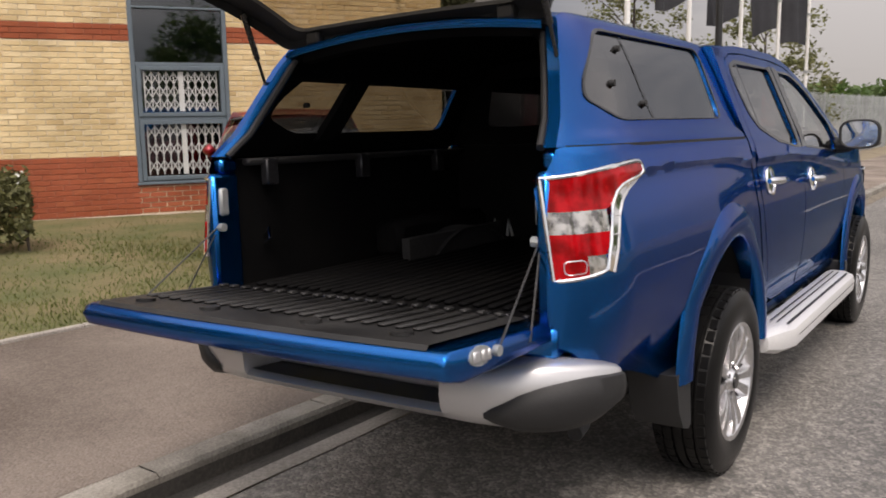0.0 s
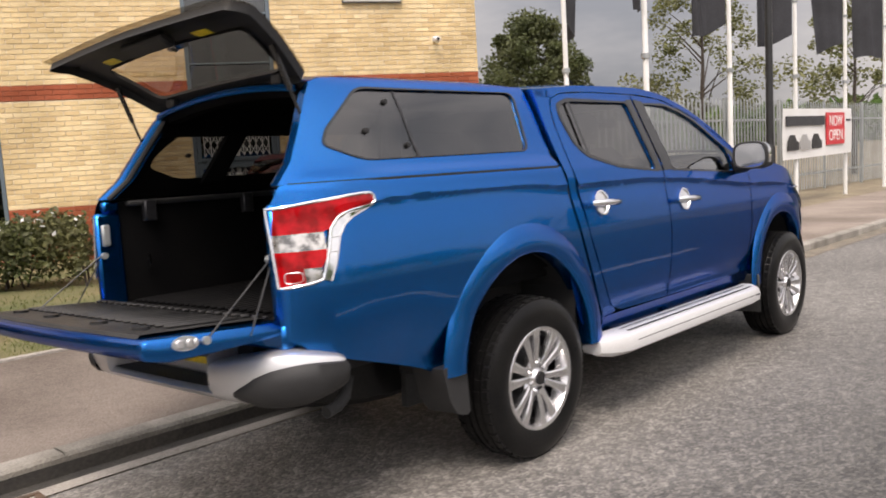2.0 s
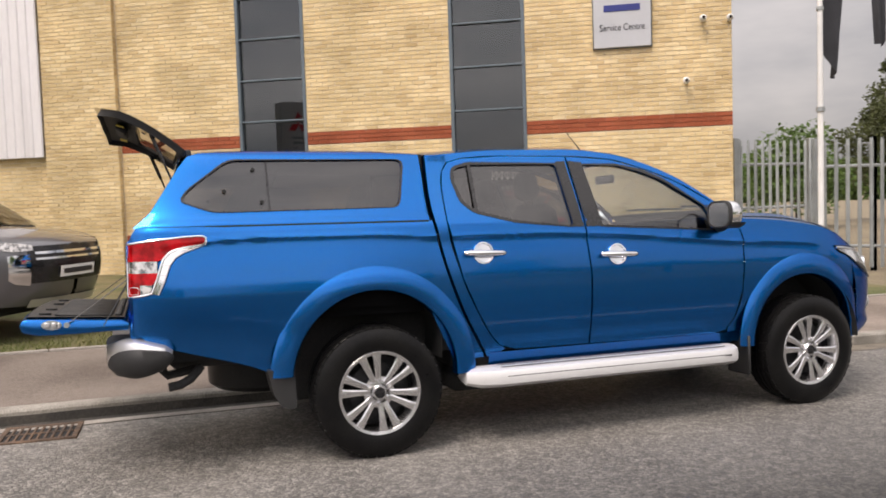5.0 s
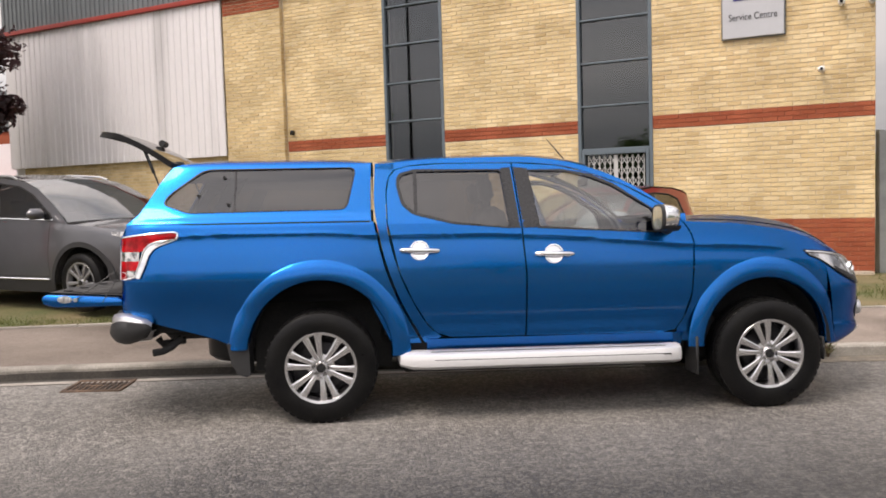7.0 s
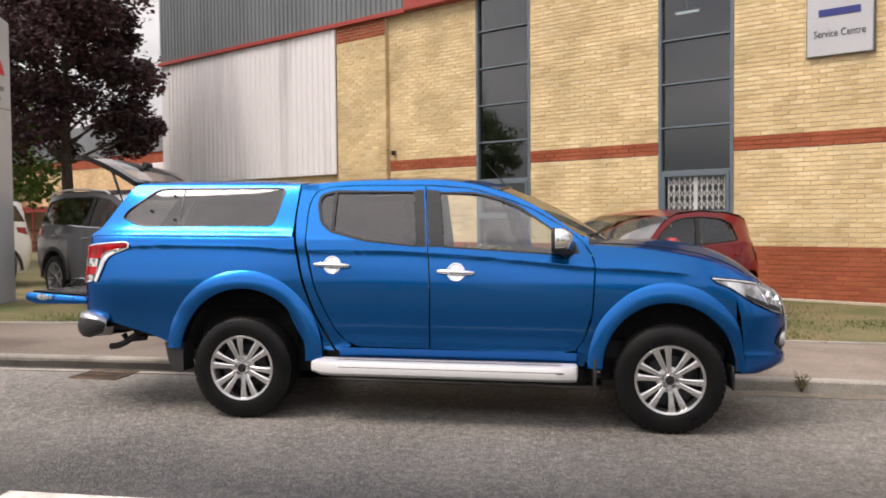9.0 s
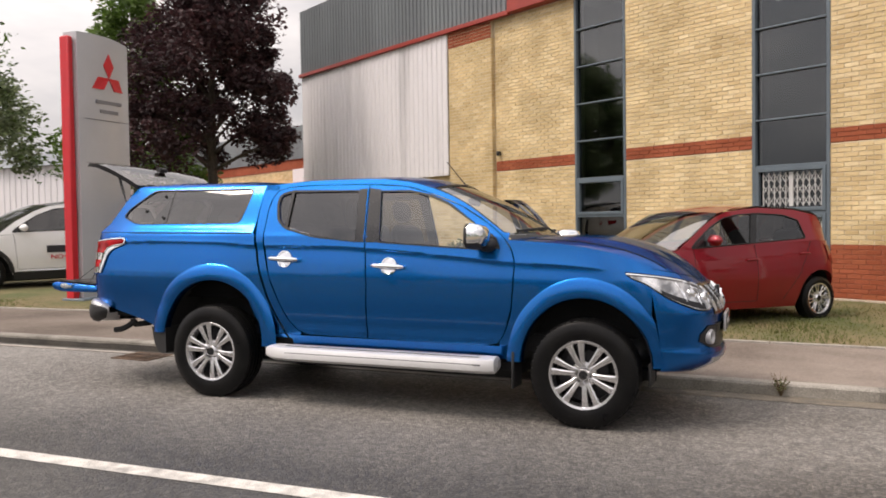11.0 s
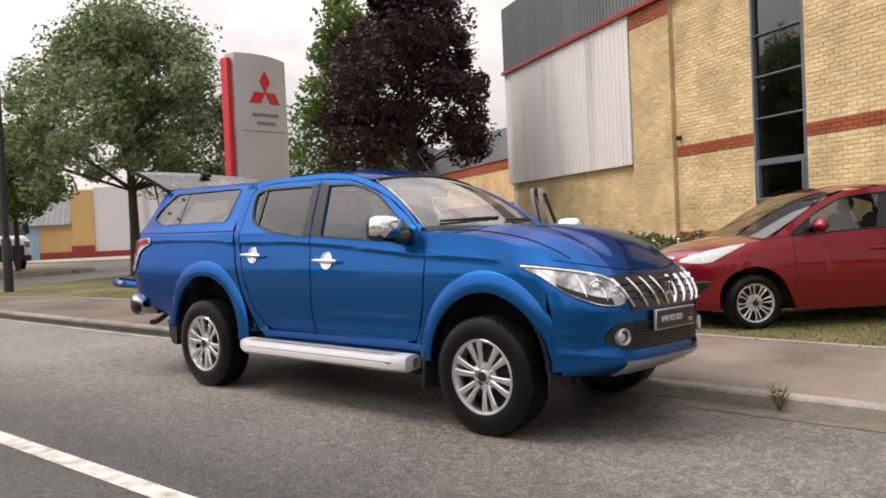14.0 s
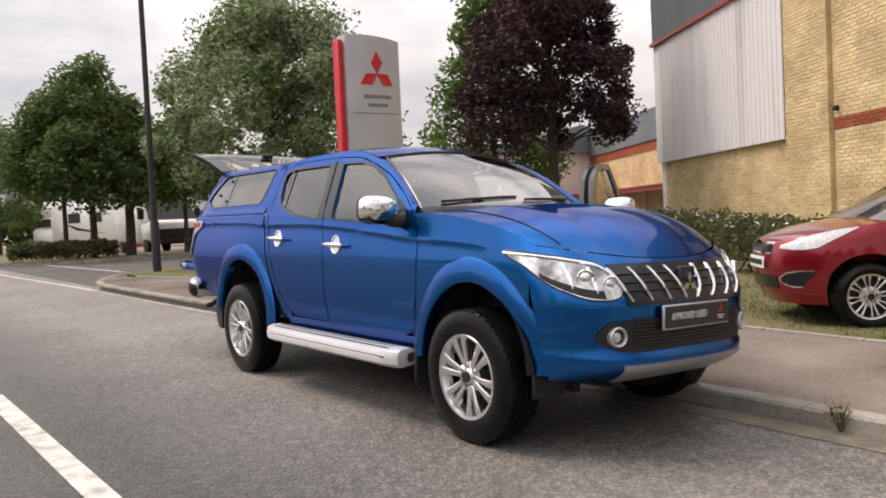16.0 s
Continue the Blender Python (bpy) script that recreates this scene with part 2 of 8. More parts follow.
M_buff_one, M_red_one = brick_mat("buff_brick_single", BUFF, True), brick_mat("red_brick_single", RED, True)
M_redmortar = mat("red_mortar", (0.36, 0.13, 0.075), (0.32, 0.11, 0.065), scale=3, rough=0.95)
M_stone = mat("pale_stone", (0.5, 0.42, 0.33), (0.42, 0.35, 0.27), scale=2, rough=0.9, bump=0.3)
M_yellowwall = mat("yellow_masonry_paint", (0.66, 0.44, 0.18), (0.58, 0.38, 0.155), scale=0.8, rough=0.9, bump=0.2, bscale=30)
M_frame = mat("grey_blue_aluminium", (0.115, 0.15, 0.175), (0.1, 0.13, 0.155), scale=2, rough=0.45, fine=0.05)
M_wglass = pane("dark_window_glass", (0.36, 0.42, 0.44), 0.02, 1.65)
# near-black walls: the unlit room's dimness is put into the colour
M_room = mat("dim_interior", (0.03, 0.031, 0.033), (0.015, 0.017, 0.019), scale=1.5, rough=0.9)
# white steel greyed: the window glass's dimming is put into the colour
M_lattice = mat("glass_dimmed_steel", (0.6, 0.6, 0.59), (0.5, 0.5, 0.49), scale=3, rough=0.5, fine=0.05)
M_white = mat("white_paint", (0.78, 0.78, 0.76), (0.7, 0.7, 0.68), scale=2, rough=0.45, fine=0.03)
M_clad = mat("white_profiled_steel", (0.74, 0.72, 0.73), (0.42, 0.41, 0.41), scale=0.9, rough=0.5, fine=0.04, stretch=(1, 1, 0.12), low=0.58, high=0.84)
M_greyclad = mat("grey_profiled_steel", (0.17, 0.19, 0.2), (0.135, 0.15, 0.16), scale=0.8, rough=0.5, fine=0.06, stretch=(1, 1, 0.2))
M_redtrim = mat("red_trim", (0.34, 0.045, 0.03), (0.3, 0.04, 0.03), rough=0.45, fine=0.05)
M_signgrey = mat("silver_sign_panel", (0.5, 0.51, 0.53), (0.46, 0.47, 0.49), scale=1.5, rough=0.4, metal=0.2, fine=0.03)
M_signred = mat("sign_red", (0.6, 0.02, 0.03), (0.55, 0.02, 0.03), rough=0.4, fine=0.03)
M_signblue = mat("sign_blue", (0.02, 0.03, 0.2), (0.02, 0.03, 0.18), rough=0.5, fine=0.03)
M_signink = mat("grey_sign_ink", (0.20, 0.20, 0.21), (0.18, 0.18, 0.19), rough=0.5, fine=0.03)
M_letter = mat("dark_lettering", (0.03, 0.03, 0.035), (0.025, 0.025, 0.03), rough=0.5, fine=0.03)
M_bark = mat("bark", (0.075, 0.06, 0.048), (0.045, 0.036, 0.03), scale=12, rough=0.95, bump=0.8, bscale=50, stretch=(1, 1, 0.25))
M_leaf = leaf_mat("green_leaf", (0.07, 0.13, 0.03), (0.12, 0.18, 0.05), scale=0.6, rough=0.55, island=0.4, fine=0.1)
M_leafdark = leaf_mat("dark_green_leaf", (0.062, 0.078, 0.026), (0.115, 0.125, 0.05), scale=0.6, rough=0.55, island=0.4, fine=0.1)
M_leaf2 = leaf_mat("bright_green_leaf", (0.085, 0.165, 0.025), (0.14, 0.22, 0.05), scale=0.8, rough=0.55, island=0.35, fine=0.1)
M_leafgrey = leaf_mat("grey_green_leaf", (0.18, 0.24, 0.115), (0.30, 0.36, 0.21), scale=0.7, rough=0.55, island=0.45, fine=0.1)
M_leafolive = leaf_mat("olive_leaf", (0.10, 0.115, 0.035), (0.20, 0.20, 0.085), scale=0.8, rough=0.6, island=0.45, fine=0.1)
M_purple = leaf_mat("purple_leaf", (0.03, 0.013, 0.016), (0.07, 0.03, 0.032), scale=0.8, rough=0.5, island=0.5, fine=0.1)
M_hedge = leaf_mat("hedge_leaf", (0.062, 0.085, 0.026), (0.145, 0.145, 0.06), scale=1.3, rough=0.6, island=0.5, fine=0.1)
M_galv = mat("galvanised_steel", (0.36, 0.38, 0.38), (0.28, 0.3, 0.3), scale=3, rough=0.5, metal=0.35, fine=0.08, rnd=0.12)
M_pole = mat("black_pole_paint", (0.012, 0.013, 0.014), (0.02, 0.02, 0.022), rough=0.45)
M_flag = mat("black_flag_cloth", (0.02, 0.021, 0.025), (0.035, 0.036, 0.042), scale=2, rough=0.85)
# vehicle materials
M_blue = mat("metallic_blue_paint", (0.0, 0.124, 0.425), (0.0, 0.118, 0.41), scale=1, rough=0.265, metal=0.98, coat=0.55, fine=0.04, bscale=900, rvar=0.02)
M_blue.node_tree.nodes["Principled BSDF"].inputs["Specular Tint"].default_value = (0.0, 0.27, 0.44, 1)
M_blue.node_tree.nodes["Principled BSDF"].inputs["Coat Roughness"].default_value = 0.015
M_tyre = mat("tyre_rubber", (0.005, 0.005, 0.0055), (0.009, 0.0088, 0.0085), scale=6, spec=0.16, rough=0.3, bump=0.06, bscale=90)
M_alloy = mat("machined_alloy", (0.74, 0.735, 0.74), (0.66, 0.655, 0.66), scale=5, rough=0.24, metal=1.0, fine=0.05)
M_rimdark = mat("dark_rim_paint", (0.035, 0.035, 0.038), (0.025, 0.025, 0.028), rough=0.4, metal=0.5)
M_chrome = mat("chrome", (0.85, 0.86, 0.87), (0.8, 0.81, 0.83), rough=0.06, metal=1.0, fine=0.02, rvar=0.03)
M_silver = mat("silver_paint", (0.58, 0.575, 0.58), (0.52, 0.52, 0.525), scale=3, rough=0.33, metal=0.65, coat=0.3, fine=0.04, bscale=500)
M_step = mat("brushed_aluminium", (0.78, 0.775, 0.775), (0.70, 0.695, 0.69), scale=6, rough=0.36, metal=0.35, fine=0.05, bscale=300, stretch=(0.1, 1, 1))
M_plastic = mat("black_plastic", (0.012, 0.012, 0.0125), (0.018, 0.018, 0.0185), scale=6, rough=0.6, bump=0.15, bscale=250)
# near-black: the shade inside bed and canopy is put into the colour
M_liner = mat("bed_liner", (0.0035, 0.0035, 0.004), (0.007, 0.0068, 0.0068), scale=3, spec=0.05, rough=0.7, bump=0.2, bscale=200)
# paler copy for the tailgate: grey of reflected sky put into the colour
M_gateliner = mat("scuffed_sky_grey_liner", (0.010, 0.010, 0.0105), (0.028, 0.0275, 0.027), scale=5, spec=0.35, rough=0.5, bump=0.2, bscale=200)
M_trim = mat("gloss_black_trim", (0.012, 0.012, 0.013), (0.016, 0.016, 0.017), rough=0.22, rvar=0.05)
M_tint = pane("privacy_glass", (0.15, 0.143, 0.135), 0.03, 1.6)
M_hatchglass = pane("smoked_hatch_glass", (0.55, 0.50, 0.43), 0.02, 1.5)
M_midtint = pane("half_tinted_glass", (0.42, 0.43, 0.42), 0.02, 1.6)
M_screen = pane("windscreen_glass", (0.62, 0.65, 0.63), 0.01, 2.0)
M_clear = pane("clear_car_glass", (0.82, 0.87, 0.84), 0.01, 1.7)
M_seat = mat("dark_seat_fabric", (0.05, 0.05, 0.053), (0.075, 0.075, 0.078), rough=0.9, bump=0.3, bscale=300)
M_lampred = mat("red_lens", (0.42, 0.004, 0.008), (0.20, 0.001, 0.002), scale=16, low=0.4, high=0.6, rough=0.12, coat=0.1, spec=0.2, fine=0.12, bscale=50)
M_lampclear = mat("clear_lens", (0.60, 0.58, 0.555), (0.16, 0.155, 0.15), scale=34, low=0.42, high=0.6, rough=0.14, metal=0.7, coat=1.0, fine=0.06, bscale=60)
M_headlens = mat("head_lamp_lens", (0.80, 0.80, 0.80), (0.20, 0.20, 0.205), scale=8, low=0.40, high=0.62, rough=0.12, metal=0.75, coat=1.0, fine=0.1, bscale=35, bump=0.05)
M_foglens = mat("fog_lens", (0.7, 0.71, 0.72), (0.5, 0.51, 0.52), scale=40, rough=0.15, metal=0.2, coat=1.0, fine=0.1)
M_yellow = mat("yellow_reflective", (0.72, 0.55, 0.02), (0.68, 0.5, 0.02), rough=0.5)
M_cable = mat("steel_cable", (0.07, 0.07, 0.07), (0.05, 0.05, 0.05), rough=0.45, metal=0.6)
M_cherry = mat("cherry_red_paint", (0.29, 0.004, 0.014), (0.27, 0.004, 0.013), rough=0.3, metal=0.6, coat=1.0, fine=0.03, bscale=900, rvar=0.02)
M_greypaint = mat("titanium_grey_paint", (0.115, 0.115, 0.124), (0.105, 0.105, 0.113), rough=0.32, metal=0.55, coat=1.0, fine=0.03, bscale=900, rvar=0.02)
M_whitepaint = mat("pearl_white_paint", (0.86, 0.86, 0.85), (0.83, 0.83, 0.82), rough=0.3, coat=1.0, fine=0.02, rvar=0.02)

# ---- mesh tools ----
def curve(pts):
    """A smooth curve through (x, value) pairs, without overshoot."""
    xs, ys = [float(p[0]) for p in pts], [float(p[1]) for p in pts]
    sl = [(ys[i + 1] - ys[i]) / (xs[i + 1] - xs[i]) for i in range(len(xs) - 1)]
    tg = [sl[0]] + [0.0 if sl[i - 1] * sl[i] <= 0 else 2 * sl[i - 1] * sl[i] / (sl[i - 1] + sl[i]) for i in range(1, len(sl))] + [sl[-1]]

    def f(x):
        if x <= xs[0]:
            return ys[0]
        if x >= xs[-1]:
            return ys[-1]
        i = max(k for k in range(len(xs) - 1) if xs[k] <= x)
        h = xs[i + 1] - xs[i]
        u = (x - xs[i]) / h
        return (2 * u**3 - 3 * u**2 + 1) * ys[i] + (u**3 - 2 * u**2 + u) * h * tg[i] + (3 * u**2 - 2 * u**3) * ys[i + 1] + (u**3 - u**2) * h * tg[i + 1]

    return f


def spread(a, b, n):
    return [a + (b - a) * i / (n - 1) for i in range(n)]


class Geo:
    """Vertices and faces of one mesh."""

    def __init__(self):
        self.v, self.f = [], []

    def add(self, verts, faces):
        k = len(self.v)
        self.v += [tuple(p) for p in verts]
        self.f += [tuple(i + k for i in q) for q in faces]
        return self

    def grid(self, rows, close_u=False, close_v=False):
        nu, nv = len(rows), len(rows[0])
        faces = []
        for i in range(nu if close_u else nu - 1):
            for j in range(nv if close_v else nv - 1):
                i2, j2 = (i + 1) % nu, (j + 1) % nv
                faces.append((i * nv + j, i2 * nv + j, i2 * nv + j2, i * nv + j2))
        return self.add([p for r in rows for p in r], faces)

    def box(self, lo, hi, b=0.0, m=None):
        """A box; b chamfers its edges."""
        c = [(lo[i] + hi[i]) / 2 for i in range(3)]
        h = [abs(hi[i] - lo[i]) / 2 for i in range(3)]
        signs = [(sx, sy, sz) for sx in (-1, 1) for sy in (-1, 1) for sz in (-1, 1)]
        if b <= 0:
            verts = [[c[i] + s[i] * h[i] for i in range(3)] for s in signs]
            faces = [(0, 1, 3, 2), (4, 6, 7, 5), (0, 4, 5, 1), (2, 3, 7, 6), (0, 2, 6, 4), (1, 5, 7, 3)]
        else:
            b = min(b, min(h) * 0.95)
            verts, ix = [], {}
            for s in signs:
                for k in range(3):
                    ix[s, k] = len(verts)
                    verts.append([c[i] + s[i] * (h[i] if i == k else h[i] - b) for i in range(3)])
            faces = []
            for k in range(3):
                i, j = [q for q in range(3) if q != k]
                for sg in (-1, 1):
                    q = []
                    for a, d in ((-1, -1), (1, -1), (1, 1), (-1, 1)):
                        s = [0, 0, 0]
                        s[k], s[i], s[j] = sg, a, d
                        q.append(ix[tuple(s), k])
                    faces.append(tuple(q))
                for a in (-1, 1):
                    for d in (-1, 1):
                        s1, s2 = [0, 0, 0], [0, 0, 0]
                        s1[i], s1[j], s1[k] = a, d, -1
                        s2[i], s2[j], s2[k] = a, d, 1
                        faces.append((ix[tuple(s1), i], ix[tuple(s2), i], ix[tuple(s2), j], ix[tuple(s1), j]))
            for s in signs:
                faces.append((ix[s, 0], ix[s, 1], ix[s, 2]))
            out = []
            for q in faces:
                p = [Vector(verts[t]) for t in q]
                nrm = (p[1] - p[0]).cross(p[2] - p[0])
                mid = sum(p, Vector()) / len(p) - Vector(c)
                out.append(q if nrm.dot(mid) > 0 else q[::-1])
            faces = out
        if m is not None:
            verts = [m @ Vector(p) for p in verts]
        return self.add(verts, faces)

    def tube(self, path, r, n=8, cap=True):
        """A round bar along a path; r one radius or one for each point."""
        path = [Vector(p) for p in path]
        rs = r if isinstance(r, (list, tuple)) else [r] * len(path)
        rows, side = [], None
        for i, p in enumerate(path):
            d = (path[min(i + 1, len(path) - 1)] - path[max(i - 1, 0)]).normalized()
            if side is None:
                side = d.orthogonal().normalized()
            side = (side - d * side.dot(d)).normalized()
            up = d.cross(side)
            rows.append([p + (side * math.cos(a) + up * math.sin(a)) * rs[i] for a in (2 * math.pi * k / n for k in range(n))])
        k = len(self.v)
        self.grid(rows, close_v=True)
        if cap:
            self.f.append(tuple(k + j for j in range(n))[::-1])
            e = k + (len(path) - 1) * n
            self.f.append(tuple(e + j for j in range(n)))
        return self

    def lathe(self, prof, n=32, centre=(0, 0, 0)):
        """A profile of (radius, y) turned round the y axis."""
        cx, cy, cz = centre
        rows = [[(cx + r * math.cos(2 * math.pi * k / n), cy + y, cz + r * math.sin(2 * math.pi * k / n)) for k in range(n)] for r, y in prof]
        return self.grid(rows, close_v=True)

    def prism(self, poly, fn, a, b):
        """A flat outline given depth: fn(u, v, depth) gives the place."""
        n = len(poly)
        verts = [fn(u, v, a) for u, v in poly] + [fn(u, v, b) for u, v in poly]
        faces = [tuple(range(n))[::-1], tuple(range(n, 2 * n))] + [(i, (i + 1) % n, n + (i + 1) % n, n + i) for i in range(n)]
        return self.add(verts, faces)

    def moved(self, m):
        self.v = [tuple(m @ Vector(p)) for p in self.v]
        return self

    def mirrored(self):
        g = Geo()
        g.v = [(p[0], -p[1], p[2]) for p in self.v]
        g.f = [q[::-1] for q in self.f]
        return g

    def joined(self, other):
        return self.add(other.v, other.f)


def part(name, g, material, parent=None, label="", sharp=38, smooth=True, weld=False, fix=False):
    """Links a Geo as ONE mesh object, under a thing or a part."""
    me = bpy.data.meshes.new(name)
    me.from_pydata(g.v, [], g.f)
    if weld or fix:
        bm = bmesh.new()
        bm.from_mesh(me)
        if weld:
            bmesh.ops.remove_doubles(bm, verts=bm.verts, dist=0.0004)
        if fix:
            bmesh.ops.recalc_face_normals(bm, faces=bm.faces)
        bm.to_mesh(me)
        bm.free()
    me.polygons.foreach_set("use_smooth", [smooth] * len(me.polygons))
    if smooth and sharp:
        me.set_sharp_from_angle(angle=radians(sharp))
    me.materials.append(material)
    ob = new(name, me)
    if parent is not None:
        ob.parent = parent
    if label:
        tagged(ob, label)
    return ob


def thing(name, label, category, m=None, group="", kind=""):
    """An Empty at a thing's base, for its parts."""
    ob = new(name)
    ob.empty_display_size = 0.1
    if m is not None:
        ob.matrix_world = m
    return tagged(ob, label, category, group, kind)


def words(name, text, size, material, m, parent=None, label="", width=None, depth=0.003):
    """Lettering in the built-in font, turned into a mesh; it reads along x and stands up along y of its own plane."""
    cu = bpy.data.curves.new(name, "FONT")
    cu.body, cu.size, cu.extrude = text, size, depth
    cu.align_x, cu.align_y = "CENTER", "CENTER"
    tmp = bpy.data.objects.new(name, cu)
    scene.collection.objects.link(tmp)
    bpy.context.view_layer.update()
    me = bpy.data.meshes.new_from_object(tmp.evaluated_get(bpy.context.evaluated_depsgraph_get()))
    bpy.data.objects.remove(tmp)
    me.materials.clear()
    me.materials.append(material)
    if width:
        wide = max(v.co.x for v in me.vertices) - min(v.co.x for v in me.vertices)
        for v in me.vertices:
            v.co.x *= width / wide
    ob = new(name, me)
    ob.parent = parent
    ob.matrix_basis = m
    if label:
        tagged(ob, label)
    return ob

def rounded(poly, r=0.02, n=4):
    """The outline with its corners rounded."""
    out = []
    for i, p in enumerate(poly):
        a, b = Vector(poly[i - 1]), Vector(poly[(i + 1) % len(poly)])
        p = Vector(p)
        da, db = a - p, b - p
        k = min(r, da.length * 0.45, db.length * 0.45)
        s, e = p + da.normalized() * k, p + db.normalized() * k
        for j in range(n + 1):
            t = j / n
            q = s * (1 - t) ** 2 + p * 2 * t * (1 - t) + e * t * t
            out.append((q.x, q.y))
    return out


# ---- ground ----
def road_z(x):
    """The street falls gently along x."""
    return 0.016 - 0.011 * max(-26.0, min(30.0, x))


KERB_LINE = curve([(-12.0, 0.78), (-8.0, 0.76), (-4.0, 0.80), (-1.5, 0.845), (1.0, 0.81), (4.0, 0.725), (7.0, 0.64), (30.0, 0.40)])


def kerb_y(x):
    """The kerb's face towards the road."""
    return KERB_LINE(x)


KERB_H = 0.10


def sheet(name, xs, rows, material, label, zoff, kind="structure", category="ground"):
    """A sheet over the slope: rows(x) gives the y values of its columns."""
    g = Geo()
    g.grid([[(x, y, road_z(x) + (zoff(x, y) if callable(zoff) else zoff)) for y in rows(x)] for x in xs])
    return tagged(part(name, g, material, fix=False), label, category, kind=kind)


FARX = [-400, -200, -120, -80, -60, -45] + spread(-36, 24, 61) + [28, 34, 42, 60, 90, 150, 400]
sheet("ground", FARX, lambda x: [-400, -150, -60, -30, -14, -9.4, 0, 10, 30, 60, 120, 400], M_soil, "dry earth and rough grass reaching the horizon", -0.06)
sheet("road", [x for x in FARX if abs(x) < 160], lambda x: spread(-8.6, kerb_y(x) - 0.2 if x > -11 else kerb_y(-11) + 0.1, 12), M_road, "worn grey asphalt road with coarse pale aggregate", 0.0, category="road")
# the side street that opens off behind the corner
sheet("side_road", spread(-34, -11.5, 24), lambda x: spread(0.6, 60, 24), M_sideroad, "worn asphalt side street at the junction", -0.004, category="road")

CORNER = [(-10.6, kerb_y(-10.6)), (-11.6, 0.95), (-12.5, 1.28), (-13.4, 1.85), (-14.3, 2.7), (-15.0, 3.9), (-15.5, 5.8), (-15.7, 9.0), (-16.0, 14.0), (-16.2, 30.0)]
corner_y = curve(CORNER[::-1])


def near_edge(x):
    return kerb_y(x) + 0.125 if x > -10.6 else corner_y(x) + 0.125


def grass_edge(x):
    return curve([(-16.3, 31), (-15.3, 5.6), (-14.4, 3.4), (-13.3, 2.2), (-12.4, 1.85), (-10.8, 2.3), (-9.0, 2.72), (-6, 2.88), (-2, 3.25), (0, 3.15), (4, 2.92), (9, 2.8), (30, 2.6)])(x)


PATHX = spread(-16.15, -10.6, 30) + spread(-10.2, 30, 60) + [60, 150]
sheet("pavement", PATHX, lambda x: spread(near_edge(x) + 0.007, max(grass_edge(x), near_edge(x) + 0.05), 8), M_path, "pinkish grey tarmac pavement beside the kerb", KERB_H)
LAWNX = spread(-16.2, 8.5, 90)
sheet("lawn", LAWNX, lambda x: spread(grass_edge(x) + 0.05, max(14.0, grass_edge(x) + 0.2) + (8 if x < -4 else 0), 22), M_lawn, "dry mown lawn, green with straw patches", lambda x, y: KERB_H + 0.02 + 0.06 * max(0.0, min(1.0, (y - grass_edge(x) - 0.3) / 1.5)) * max(0.0, min(1.0, (-1.0 - x) / 2.0)) + 0.012 * noise.noise((x * 1.7, y * 1.7, 0)), category="lawn")
sheet("forecourt", spread(8.5, 60, 30), lambda x: spread(grass_edge(x) + 0.05, 60, 12), M_soil, "bare verge and yard behind the fence", KERB_H - 0.03)
# the grass island across the side street, with its kerb, and the concrete apron behind it
def island(name, outline, z0, z1, material, label, category):
    g, n = Geo(), len(outline)
    cx, cy = sum(p[0] for p in outline) / n, sum(p[1] for p in outline) / n
    rows = [[(cx + (x - cx) * f, cy + (y - cy) * f, z1 + (0.02 * noise.noise((x * f, y * f, 0)) if f < 0.99 else 0)) for x, y in outline] for f in (0.02, 0.3, 0.55, 0.75, 0.9, 0.97, 1.0)]
    rows.append([(x, y, z0) for x, y in outline])
    g.grid(rows, close_v=True)
    return tagged(part(name, g, material, fix=True), label, category, kind="structure")


VERGE = rounded([(-60.0, -5.0), (-40.0, -3.5), (-28.0, -1.0), (-24.0, 1.6), (-22.9, 3.5), (-22.4, 5.1), (-21.9, 6.6), (-21.9, 8.4), (-23.2, 9.8), (-25.6, 9.6), (-27.2, 6.3), (-60.0, 2.6)], 1.0)
island("verge", VERGE, 0.2, 0.39, M_lawn, "dry grass island across the side street", "verge")
island("verge_kerb", [(-31.0 + (x + 31.0) * 1.012, 3.2 + (y - 3.2) * 1.012) for x, y in VERGE], 0.2, 0.375, M_kerb, "pale kerb round the grass island", "kerb")
island("apron", rounded([(-100.0, 10.0), (-60.0, 12.0), (-38.0, 15.5), (-29.0, 22.0), (-30.0, 60.0), (-100.0, 60.0)], 1.0), 0.1, 0.34, M_strip, "pale concrete apron before the far units", "ground")
# concrete edging between pavement and lawn
edging = thing("edging", "pale concrete edging between pavement and lawn", "edging", kind="structure")
for i in range(24):
    xa, xb = -12.0 + i * 0.9, -12.0 + i * 0.9 + 0.893
    ya, yb = grass_edge(xa), grass_edge(xb)
    za, zb = road_z(xa) + KERB_H, road_z(xb) + KERB_H
    g = Geo().box((0, 0, -0.1), (math.hypot(xb - xa, yb - ya), 0.05, 0.022), 0.006)
    g.moved(Matrix.Translation((xa, ya, za)) @ Matrix.Rotation(math.atan2(yb - ya, xb - xa), 4, "Z") @ Matrix.Rotation(-math.atan2(zb - za, 0.9), 4, "Y"))
    part("edging_stone", g, M_strip, edging, sharp=30)
